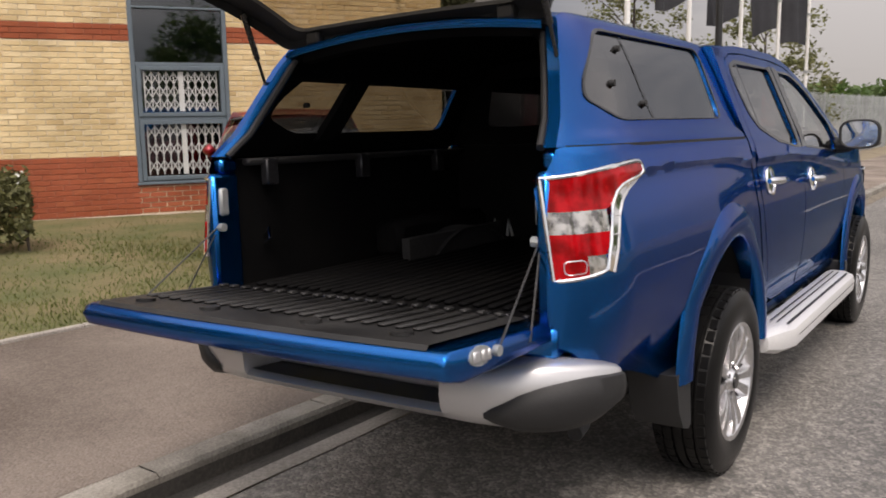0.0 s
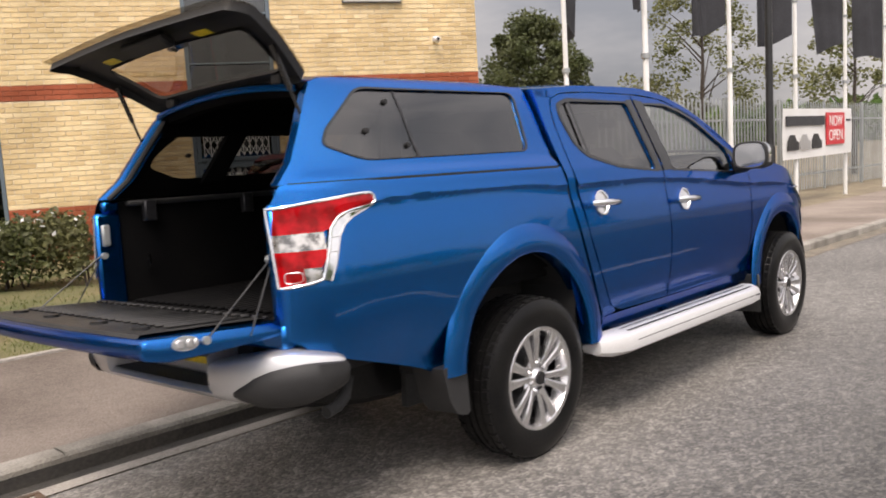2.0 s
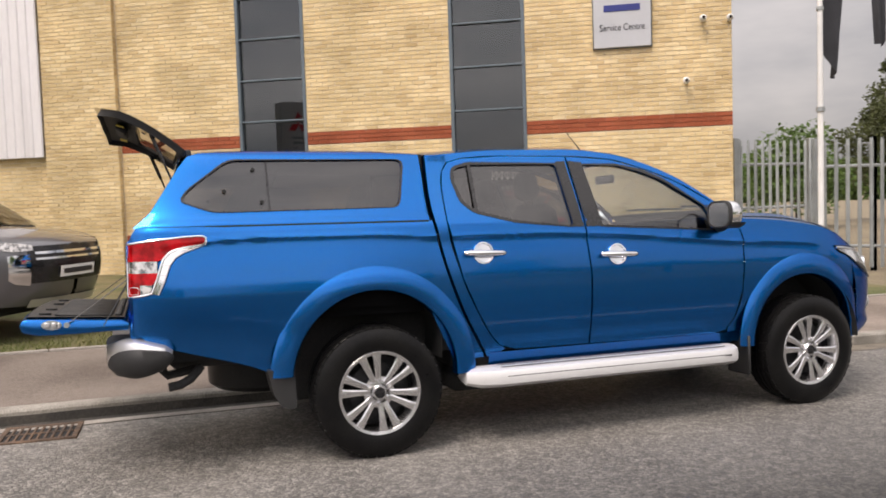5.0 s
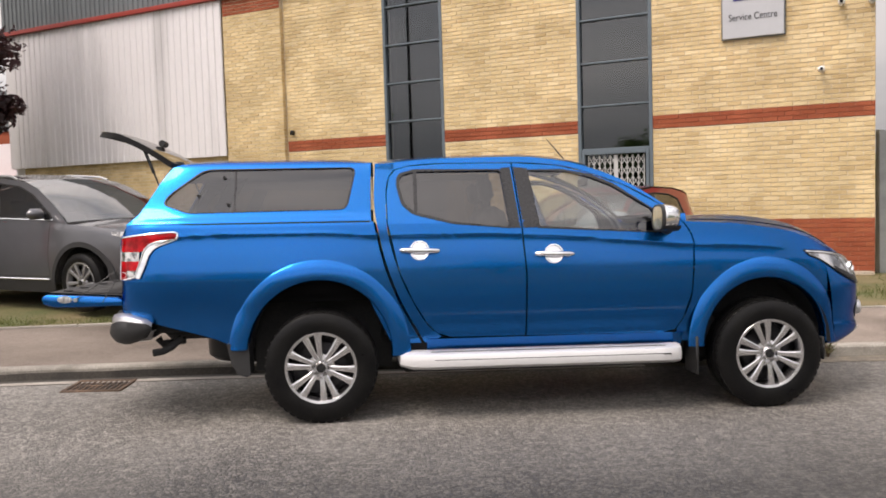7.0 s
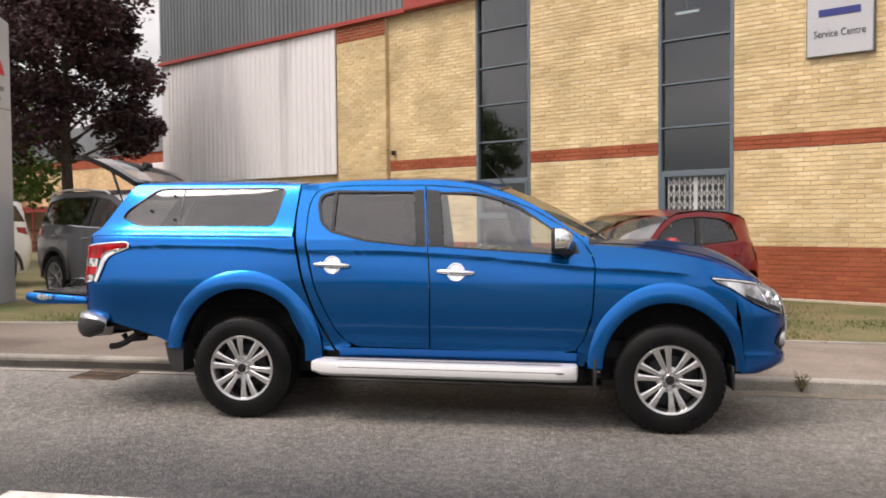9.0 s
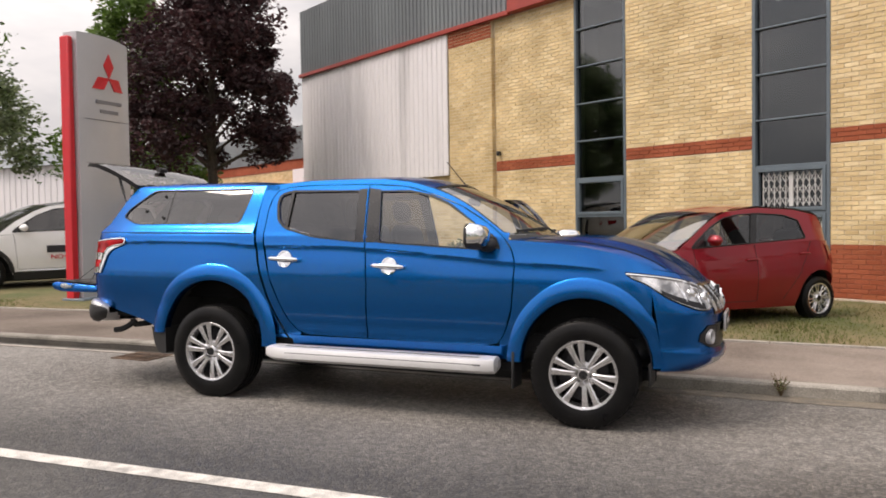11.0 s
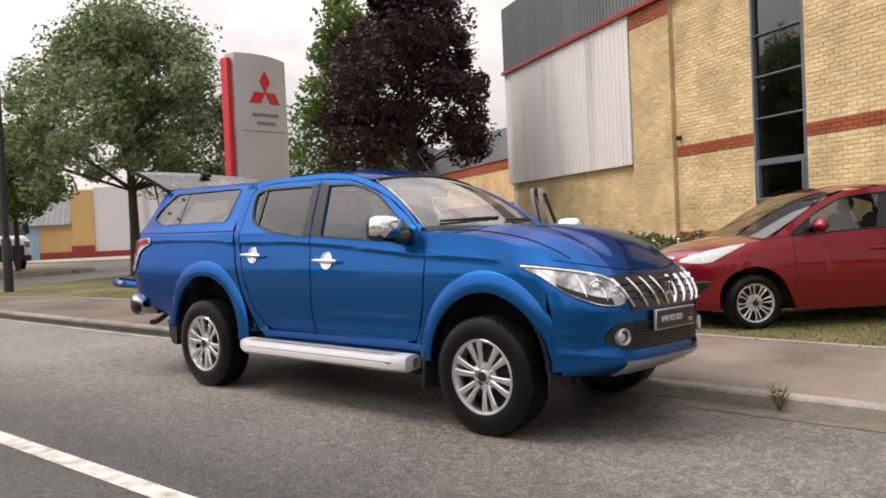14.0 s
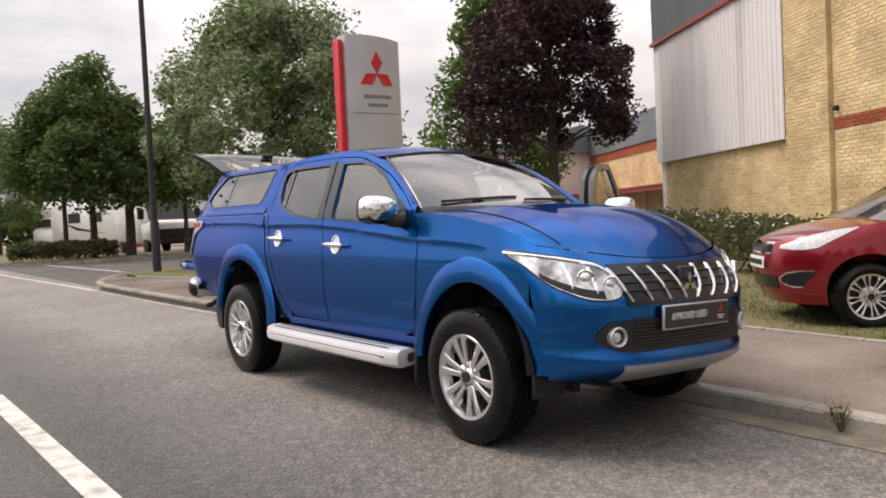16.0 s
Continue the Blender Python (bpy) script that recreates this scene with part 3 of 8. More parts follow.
# kerb stones, and the concrete channel at their foot
kerb = thing("kerb", "weathered concrete kerb stones, chipped and stained", "kerb", kind="structure")
stone = [(0, -0.15), (0, 0.084), (0.014, KERB_H), (0.125, KERB_H + 0.002), (0.125, -0.15)]
pts = [(-10.6 + 0.915 * i, kerb_y(-10.6 + 0.915 * i)) for i in range(34)]
for (xa, ya), (xb, yb) in list(zip(pts, pts[1:])) + list(zip(CORNER[1:], CORNER)):
    ln = math.hypot(xb - xa, yb - ya)
    n = max(1, round(ln / 0.915))
    for k in range(n if n < 6 else 5):
        fa, fb = k / n, (k + 1) / n
        pa = Vector((xa + (xb - xa) * fa, ya + (yb - ya) * fa, 0))
        pb = Vector((xa + (xb - xa) * fb, ya + (yb - ya) * fb, 0))
        pa.z, pb.z = road_z(pa.x), road_z(pb.x)
        d = (pb - pa).normalized()
        sd = Vector((-d.y, d.x, 0)).normalized()
        g = Geo()
        g.grid([[p + sd * a + Vector((0, 0, b + random.uniform(-0.002, 0.002))) for a, b in stone] for p in (pa + d * 0.0015, pa + d * 0.02, pa.lerp(pb, 0.5), pb - d * 0.02, pb - d * 0.0015)])
        part("kerb_stone", g, M_kerb, kerb, sharp=25)
sheet("channel", spread(-10.4, 2.6, 40), lambda x: [kerb_y(x) - 0.20 - 0.012 * noise.noise((x * 2.0, 3, 0)), kerb_y(x) - 0.15, kerb_y(x) - 0.10 + 0.01 * noise.noise((x * 1.6, 7, 0))], M_strip, "pale concrete channel strip along the kerb", lambda x, y: 0.005, category="channel")
sheet("gutter_dry", spread(2.58, 30, 60), lambda x: [kerb_y(x) - 0.22 - 0.03 * noise.noise((x * 2.3, 5, 0)), kerb_y(x) - 0.12, kerb_y(x) - 0.04, kerb_y(x) + 0.03], M_silt, "dry sandy silt along the foot of the kerb", lambda x, y: 0.004, category="gutter")
# dark sheet climbs the kerb face: dirt and shade share one colour
sheet("gutter", spread(-10.4, 2.62, 44), lambda x: [kerb_y(x) - 0.105, kerb_y(x) - 0.04, kerb_y(x) - 0.012, kerb_y(x) - 0.004], M_gutter, "dark silt in the gutter, with dirt and shade painted up the kerb's face", lambda x, y: 0.003 if y < kerb_y(x) - 0.008 else 0.062 + 0.012 * noise.noise((x * 3.0, 2.0, 0.0)), category="gutter")
# paint on the road
line = Geo()
line.grid([[(x, -2.6 + o, road_z(x) + 0.004) for o in (-0.068, 0, 0.068)] for x in spread(-0.6, 5.6, 20)])
tagged(part("road_marking", line, M_line), "worn white painted centre line on the asphalt", "road marking", kind="structure")
for i, (x0, x1, y0) in enumerate(((-9.6, -5.6, -2.3), (10.5, 16.5, -2.6))):
    g = Geo().grid([[(x, y0 + o, road_z(x) + 0.004) for o in (-0.055, 0, 0.055)] for x in spread(x0, x1, 12)])
    tagged(part("road_marking", g, M_line), "worn white painted centre line on the asphalt", "road marking", kind="structure")
g = Geo().grid([[(x, 0.66 + 0.031 * (x + 9.3) + o, road_z(x) + 0.005) for o in (-0.05, 0.05)] for x in spread(-24, -10.3, 16)])
tagged(part("road_marking", g, M_line), "thin white give-way line across the side street", "road marking", kind="structure")
g = Geo().grid([[(x, 2.28 + 0.05 * (x + 25.8) + o, road_z(x) + 0.005) for o in (-0.06, 0.06)] for x in spread(-26, -15.9, 12)])
tagged(part("road_marking", g, M_line), "thin white give-way line across the side street", "road marking", kind="structure")
# gully grate
gully = thing("drain_grate", "rusty iron gully grate in the road by the kerb", "drain grate", pose(-1.87, 0.53, road_z(-1.87), 0, 0.63, -2.4), kind="structure")
# solid black block, no hollow: the pit's darkness is put into its colour
part("pit", Geo().box((-0.2, -0.17, -0.2), (0.2, 0.17, 0.003)), M_black, gully)
fr = Geo()
for a, b in (((-0.235, -0.2), (0.235, -0.165)), ((-0.235, 0.165), (0.235, 0.2)), ((-0.235, -0.165), (-0.2, 0.165)), ((0.2, -0.165), (0.235, 0.165))):
    fr.box((a[0], a[1], -0.05), (b[0], b[1], 0.012), 0.004)
part("frame", fr, M_iron, gully)
for i in range(9):
    x = -0.17 + i * 0.0425
    part("bar", Geo().box((x - 0.009, -0.165, -0.04), (x + 0.009, -0.008, 0.01), 0.003), M_iron, gully)
    part("bar", Geo().box((x - 0.009, 0.008, -0.04), (x + 0.009, 0.165, 0.01), 0.003), M_iron, gully)
part("rib", Geo().box((-0.2, -0.008, -0.04), (0.2, 0.008, 0.01), 0.003), M_iron, gully)

# ---- the brick building ----
W_O, W_A = Vector((-1.556, 11.987, 0.0)), radians(-31.0)
W_U, W_N = Vector((math.cos(W_A), math.sin(W_A), 0)), Vector((math.sin(W_A), -math.cos(W_A), 0))
W_M = Matrix(((W_U.x, W_N.x, 0, W_O.x), (W_U.y, W_N.y, 0, W_O.y), (0, 0, 1, 0), (0, 0, 0, 1)))  # (along, outwards, up)
W_MF = W_M @ Matrix(((1, 0, 0, 0), (0, -1, 0, 0), (0, 0, 1, 0), (0, 0, 0, 1)))  # a right-handed frame: y points into the wall


def wbox(g, u0, u1, d0, d1, z0, z1, b=0.0):
    """A box in the wall's frame: along, outwards, up."""
    return g.box((u0, -d1, z0), (u1, -d0, z1), b, W_MF)


U0, U1, TOP = -1.63, 11.22, 6.0
WINDOWS = {"window_1": (2.42, 3.76), "window_2": (6.46, 7.8)}
WB = 0.56
wall = thing("wall_street", "buff brick facade with red brick plinth and band", "wall", kind="structure")
core = Geo()
edges = [U0, 2.42, 3.76, 6.46, 7.8, U1]
for i in range(0, 6, 2):
    wbox(core, edges[i], edges[i + 1], -0.3, 0.0, -0.4, TOP)
for a, b in WINDOWS.values():
    wbox(core, a, b, -0.3, 0.0, -0.4, WB)
part("backing", core, M_mortar, wall, smooth=False)
pl = Geo()
for a, b in ((-0.03, 2.42), (3.76, 6.46), (7.8, U1)):
    wbox(pl, a, b, -0.05, 0.004, 2.53, 2.755)
    wbox(pl, a, b, -0.05, 0.004, 0.08, 0.94)
part("red_backing", pl, M_redmortar, wall, smooth=False)


def brick_rows(z0, z1, spans, d, store, seed):
    """Stretcher bond between z0 and z1 over the spans; store gets (u0, u1, z, d)."""
    rnd = random.Random(seed)
    n = round((z1 - z0) / 0.075)
    for k in range(n):
        z = z0 + k * 0.075
        for a, b in spans(z):
            u = a - (0.1125 if k % 2 else 0.0)
            while u < b - 0.02:
                x0, x1 = max(u, a), min(u + 0.215, b)
                if x1 - x0 > 0.03:
                    store.append((x0, x1, z + 0.005, d + rnd.uniform(-0.0015, 0.002)))
                u += 0.225
    return store


def spans_right(z):
    return [(-0.03, U1)] if z < WB else [(-0.03, 2.42), (3.76, 6.46), (7.8, U1)]


buff, red = [], []
brick_rows(0.94, 2.515, spans_right, 0.009, buff, 1)
brick_rows(2.755, 6.0, spans_right, 0.009, buff, 2)
brick_rows(2.53, 2.755, spans_right, 0.014, red, 3)
brick_rows(0.115, 0.94, spans_right, 0.012, red, 4)
# the pier at the end of the brickwork, and the wall under the steel sheets
pier = Geo()
wbox(pier, U0, -0.06, 0.0, 0.1, -0.4, TOP)
part("pier_backing", pier, M_mortar, wall, smooth=False)
cheek = Geo()
for k in range(76):
    wbox(cheek, -0.064, -0.052, 0.0 if k % 2 else 0.045, 0.035 if k % 2 else 0.104, -0.105 + k * 0.075, -0.04 + k * 0.075)
    wbox(cheek, -0.064, -0.052, 0.045 if k % 2 else 0.0, 0.104 if k % 2 else 0.035, -0.105 + k * 0.075, -0.04 + k * 0.075)
part("pier_cheek", cheek, M_buff, wall, smooth=False)
brick_rows(-0.11, 5.59, lambda z: [(U0, -0.06)], 0.109, buff, 5)
brick_rows(5.59, 5.965, lambda z: [(U0, -0.06)], 0.112, red, 6)
low = Geo()
wbox(low, -8.7, U0, -0.3, -0.02, -0.4, 6.0)
part("low_backing", low, M_mortar, wall, smooth=False)
brick_rows(-0.11, 2.59, lambda z: [(-8.7, U0)], -0.011, buff, 7)


def brick_mesh(items, g):
    for a, b, z, d in items:
        c = 0.004
        P = [(a, 0), (b, 0), (b, 0.065), (a, 0.065)]
        q = [(a + c, c), (b - c, c), (b - c, 0.065 - c), (a + c, 0.065 - c)]
        vs = [W_O + W_U * u + W_N * (d - 0.012) + Vector((0, 0, z + h)) for u, h in P] + [W_O + W_U * u + W_N * d + Vector((0, 0, z + h)) for u, h in q]
        g.add(vs, [(4, 5, 6, 7), (0, 1, 5, 4), (1, 2, 6, 5), (2, 3, 7, 6), (3, 0, 4, 7)])
    return g


near = [b for b in buff if b[0] > 8.2 and b[0] < 10.6 and 0.9 < b[2] < 2.5]
near = near[:230]
keep = set(near)
tagged(part("brickwork", brick_mesh([b for b in buff if b not in keep], Geo()), M_buff, wall, "mixed buff bricks in stretcher bond", smooth=False), kind="stuff")
near_red = [b for b in red if 8.2 < b[0] < 9.9 and b[2] < 0.95][:70]
keep_red = set(near_red)
tagged(part("red_brickwork", brick_mesh([b for b in red if b not in keep_red], Geo()), M_red, wall, "red bricks of band and plinth", smooth=False), kind="stuff")
foot = Geo()
u = -0.03
while u < U1 - 0.1:
    wbox(foot, u, min(u + 0.6, U1) - 0.006, 0.0, 0.05, -0.4, 0.105, 0.01)
    u += 0.6
part("stone_course", foot, M_stone, wall, "pale stone course at the foot")
# right return and back of the building
ret = Geo()
wbox(ret, U1 - 0.3, U1, -14, -0.3, -0.4, TOP)
wbox(ret, -9.4, U1, -14.3, -14, -0.4, TOP)
tagged(part("wall_return", ret, M_buff, smooth=False), "plain brick return walls of the building", "wall", kind="structure")
roof = Geo()
wbox(roof, -9.4, U1, -14.3, -0.3, 7.9, 8.05)
tagged(part("roof", roof, M_greyclad, smooth=False), "grey steel roof of the building", "roof", kind="structure")


def ribbed(u0, u1, d, z0, z1, pitch, depth, name, material, label, flat=0.45):
    """Profiled steel sheet with upright ribs."""
    xs, u = [], u0
    while u < u1:
        for f, e in ((0, 0), (flat, 0), (flat + 0.1, depth), (0.9, depth), (1.0, 0)):
            if u + f * pitch <= u1 + 1e-6:
                xs.append((u + f * pitch, e))
        u += pitch
    g = Geo().grid([[W_O + W_U * a + W_N * (d + e) + Vector((0, 0, z)) for z in (z0, z1)] for a, e in xs])
    g.grid([[W_O + W_U * a + W_N * (d - 0.15) + Vector((0, 0, z0)), W_O + W_U * a + W_N * (d + e) + Vector((0, 0, z0))] for a, e in xs])
    return tagged(part(name, g, material, smooth=False), label, "cladding", kind="structure")


ribbed(-8.68, U0, 0.1, 2.53, 5.97, 0.2, 0.025, "cladding_white", M_clad, "white profiled steel cladding streaked with grey dirt")
ribbed(-9.1, 0.6, 0.12, 6.06, 8.02, 0.16, 0.03, "cladding_grey", M_greyclad, "blue-grey profiled steel cladding above the brick")
ribbed(0.6, U1, -0.1, 6.3, 8.02, 0.16, 0.03, "cladding_grey", M_greyclad, "blue-grey profiled steel cladding above the brick")
side = Geo()
wbox(side, -9.1, -8.72, -14, 0.09, 2.53, 8.0)
wbox(side, -9.1, -8.72, -14, -0.05, -0.4, 2.53)
tagged(part("cladding_end", side, M_clad, smooth=False), "steel-clad end wall of the shed", "cladding", kind="structure")
tr = Geo()
wbox(tr, -9.12, 0.6, 0.1, 0.2, 5.965, 6.07, 0.01)
wbox(tr, 0.6, U1 + 0.1, -0.1, 0.22, 6.0, 6.32, 0.015)
tagged(part("trim_red", tr, M_redtrim, sharp=30), "dark red metal trim and gutter under the roof", "trim", kind="structure")

# windows
HEADS = [WB, 1.46, 2.22, 3.0, 3.76, 4.52, 5.28, 6.0]
for name, (a, b) in WINDOWS.items():
    win = thing(name, "tall grey-framed strip window with dark panes" + (" and a white folding grille" if name == "window_2" else " and a small opening light"), "window", kind="structure")
    fr = Geo()
    wbox(fr, a, a + 0.06, -0.12, 0.02, WB, TOP, 0.005)
    wbox(fr, b - 0.06, b, -0.12, 0.02, WB, TOP, 0.005)
    for i, z in enumerate(HEADS):
        h = 0.05 if i in (1, 2) else 0.03
        wbox(fr, a + 0.06, b - 0.06, -0.11, 0.012, z - h / 2, z + h / 2, 0.005)
    part("window_frame", fr, M_frame, win, sharp=30)
    wbox(s := Geo(), a - 0.02, b + 0.02, -0.1, 0.05, WB - 0.04, WB - 0.002, 0.006)
    part("window_sill", s, M_frame, win, sharp=30)
    for z0, z1 in zip(HEADS, HEADS[1:]):
        p = Geo()
        wbox(p, a + 0.06, b - 0.06, -0.065, -0.055, z0 + 0.015, z1 - 0.015)
        part("pane", p, M_wglass, win, smooth=False)
    for z0, z1 in ((1.485, 2.195),) if name == "window_1" else ((1.485, 2.195), (WB + 0.02, 1.435)):
        sash = Geo()
        for q in ((a + 0.065, a + 0.125, z0, z1), (b - 0.125, b - 0.065, z0, z1), (a + 0.125, b - 0.125, z0, z0 + 0.06), (a + 0.125, b - 0.125, z1 - 0.06, z1)):
            wbox(sash, q[0], q[1], -0.05, 0.03, q[2], q[3], 0.006)
        part("sash", sash, M_frame, win, sharp=30)
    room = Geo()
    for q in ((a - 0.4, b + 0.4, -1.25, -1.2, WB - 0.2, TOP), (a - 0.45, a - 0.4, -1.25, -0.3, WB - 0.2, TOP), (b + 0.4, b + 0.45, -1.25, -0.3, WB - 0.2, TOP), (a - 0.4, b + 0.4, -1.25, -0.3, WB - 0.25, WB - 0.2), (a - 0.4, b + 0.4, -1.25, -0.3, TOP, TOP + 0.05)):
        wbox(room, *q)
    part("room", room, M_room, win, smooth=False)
    if name == "window_2":
        for z0, z1 in ((WB + 0.1, 1.40), (1.56, 2.12)):
            gr = Geo()
            m = (a + b) / 2
            for i in range(11):
                u = a + 0.17 + i * (b - a - 0.34) / 10
                wbox(gr, u - 0.008, u + 0.008, -0.05, -0.04, z0, z1)
            for i in range(10):
                u = a + 0.17 + i * (b - a - 0.34) / 10
                du = (b - a - 0.34) / 10
                for k in range(3):
                    zc = z0 + (k + 0.5) * (z1 - z0) / 3
                    for s in (-1, 1):
                        gr.tube([W_O + W_U * (u) + W_N * -0.036 + Vector((0, 0, zc - s * 0.08)), W_O + W_U * (u + du) + W_N * -0.036 + Vector((0, 0, zc + s * 0.08))], 0.007, 4)
            wbox(gr, m - 0.035, m + 0.035, -0.05, -0.025, z0, z1)
            part("security_grille", gr, M_lattice, win, "white folding lattice grille over the panes", smooth=False)

# a lit strip lamp in the upper room
lampm = bpy.data.materials.new("lit_tube")
lampm.use_nodes = True
lampm.node_tree.nodes["Principled BSDF"].inputs["Emission Color"].default_value = (1.0, 0.93, 0.8, 1)
lampm.node_tree.nodes["Principled BSDF"].inputs["Emission Strength"].default_value = 2.0
strip = thing("ceiling_light", "lit fluorescent strip lamp behind the upper window", "ceiling light")
tube = Geo()
wbox(tube, 6.42, 6.85, -0.86, -0.78, 5.16, 5.19, 0.008)
part("diffuser", tube, lampm, strip)
tray = Geo()
wbox(tray, 6.40, 6.87, -0.88, -0.76, 5.19, 5.23, 0.006)
wbox(tray, 6.62, 6.64, -0.83, -0.81, 5.23, 6.0)
part("tray", tray, M_white, strip)

# ---- the blue pickup: x forward from the rear axle, y to its left, z up ----
NSUP = 3.5
T_XF = curve([(0.36, 3.64), (0.42, 3.775), (0.47, 3.85), (0.515, 3.866), (0.55, 3.846), (0.60, 3.842), (0.68, 3.852), (0.78, 3.855), (0.88, 3.82), (0.97, 3.76), (1.04, 3.68), (1.12, 3.58), (1.25, 3.46)])
T_WZ = curve([(0.36, 0.725), (0.46, 0.75), (0.51, 0.768), (0.535, 0.779), (0.56, 0.774), (0.60, 0.777), (0.66, 0.785), (0.74, 0.793), (0.82, 0.797), (0.90, 0.797), (0.98, 0.795), (1.06, 0.7885), (1.12, 0.7825), (1.18, 0.7755), (1.24, 0.769), (1.29, 0.762)])
T_CREASE = curve([(-1.25, 1.22), (-0.92, 1.233), (-0.6, 1.243), (0.0, 1.24), (0.45, 1.217), (1.0, 1.217), (1.53, 1.195), (2.07, 1.152), (2.42, 1.122), (2.9, 1.10), (3.3, 1.06)])
T_FOLD = curve([(-0.22, 0.0), (-0.14, -0.001), (-0.08, -0.003), (-0.04, -0.0045), (-0.015, -0.003), (0.0, 0.0085), (0.022, 0.005), (0.06, 0.002), (0.11, 0.0)])
T_FADE = curve([(-1.1, 0.35), (-0.8, 1.0), (2.6, 1.0), (2.9, 0.75), (3.15, 0.0)])
T_FEND = curve([(2.40, 1.275), (2.75, 1.255), (3.11, 1.205), (3.30, 1.15), (3.44, 1.085)])
T_ROOF = curve([(0.38, 1.695), (0.60, 1.715), (0.84, 1.73), (1.34, 1.735), (1.61, 1.71), (1.83, 1.655), (2.07, 1.555), (2.42, 1.325)])
T_CANW = curve([(1.30, 0.760), (1.325, 0.750), (1.36, 0.722), (1.395, 0.703), (1.68, 0.572), (1.712, 0.548), (1.735, 0.50)])
T_CANTOP = curve([(-0.96, 1.695), (-0.90, 1.714), (-0.62, 1.728), (0.0, 1.728), (0.355, 1.708)])


def t_half(x, z):
    """Half the body's width at a place along and up."""
    w = (T_WZ(z) if z < 1.29 else 0.762 - (z - 1.29) * 0.39) - 0.036 * max(0.0, 1.0 - z)
    if x < 3.15 and 0.9 < z < 1.36:
        w += T_FOLD(z - T_CREASE(x)) * T_FADE(x)
    if z < 0.632 and 0.55 < x < 2.55:
        # the doors turn under along a crease above the sill
        w -= (0.632 - z) * 0.17 * min(1.0, (x - 0.55) / 0.2, (2.55 - x) / 0.15)
    if z < 0.90 and x < -0.45:
        w -= 0.05 * min(1.0, (-0.45 - x) / 0.3) * ((0.90 - z) / 0.35) ** 1.6
    if x > 3.0:
        t = min((x - 3.0) / (T_XF(z) - 3.0), 0.9999)
        w *= (1 - t**NSUP) ** (1 / NSUP)
    if x < 0.35:
        w += 0.022 * min(1.0, (0.35 - x) / 0.5) * max(0.0, 1 - abs(z - 0.95) / 0.36)
    if x < -0.98:
        t = min((-0.98 - x) / 0.30, 1.0)
        w -= 0.135 * (1 - math.sqrt(1 - t * t))
    return w


def t_canopy(x, z):
    w = T_CANW(z)
    if x < -0.8:
        w -= 0.055 * ((-0.8 - x) / 0.42) ** 2
    return w


def t_front(y, z, off=0.0):
    s = min(abs(y) / T_WZ(z), 0.99999)
    th = math.asin(s ** (NSUP / 2))
    x = 3.0 + (T_XF(z) - 3.0) * math.cos(th) ** (2 / NSUP)
    return (x + off * math.cos(th), y + math.copysign(off * math.sin(th), y), z)


def t_round(r, z, off=0.0):
    """A place on the nose by angle: r 0 in the middle, 1 (or -1) at the side over the front axle."""
    th = abs(r) * math.pi / 2
    c, s = math.cos(th) ** (2 / NSUP), math.sin(th) ** (2 / NSUP)
    return (3.0 + (T_XF(z) - 3.0) * c + off * math.cos(th), math.copysign(T_WZ(z) * s + off * math.sin(th), r), z)


def on_side(sg, surf):
    return lambda x, z, off=0.0: (x, sg * (surf(x, z) + off), z)


def ray_hit(poly, c, ang):
    """How far a ray from c at an angle goes to the outline."""
    dx, dz = math.cos(ang), math.sin(ang)
    best = 0.0
    for (x0, z0), (x1, z1) in zip(poly, poly[1:] + poly[:1]):
        ex, ez = x1 - x0, z1 - z0
        det = dx * -ez + ex * dz
        if abs(det) < 1e-12:
            continue
        k = ((x0 - c[0]) * -ez + ex * (z0 - c[1])) / det
        s = (dx * (z0 - c[1]) - dz * (x0 - c[0])) / det
        if k > 0 and -1e-6 <= s <= 1 + 1e-6:
            best = max(best, k)
    return best


def ring(outer, inner, put, rows=8, lip=0.02, extra=72, lip_in=0.02):
    """A panel between two outlines, laid on a surface, with turned-in edges."""
    cx, cz = sum(p[0] for p in inner) / len(inner), sum(p[1] for p in inner) / len(inner)
    angs = sorted({round(math.atan2(z - cz, x - cx), 5) for x, z in outer + inner} | {round(-math.pi + 2 * math.pi * k / extra, 5) for k in range(extra)})
    g = Geo()
    cols = []
    for a in angs:
        ri, ro = ray_hit(inner, (cx, cz), a), ray_hit(outer, (cx, cz), a)
        d = (math.cos(a), math.sin(a))
        col = []
        for k in range(rows + 1):
            r = ri + (ro - ri) * k / rows
            col.append(put(cx + d[0] * r, cz + d[1] * r))
        if lip_in:
            col.insert(0, put(cx + d[0] * ri, cz + d[1] * ri, -lip_in))
        if lip:
            col.append(put(cx + d[0] * ro, cz + d[1] * ro, -lip))
        cols.append(col)
    return g.grid(cols, close_u=True)


def filled(poly, put, rows=5, extra=60, off=0.0):
    """A sheet inside an outline, laid on a surface."""
    cx, cz = sum(p[0] for p in poly) / len(poly), sum(p[1] for p in poly) / len(poly)
    tiny = [(cx + (x - cx) * 0.01, cz + (z - cz) * 0.01) for x, z in poly]
    return ring(poly, tiny, lambda x, z, o=0.0: put(x, z, off + o), rows, 0, extra, 0)


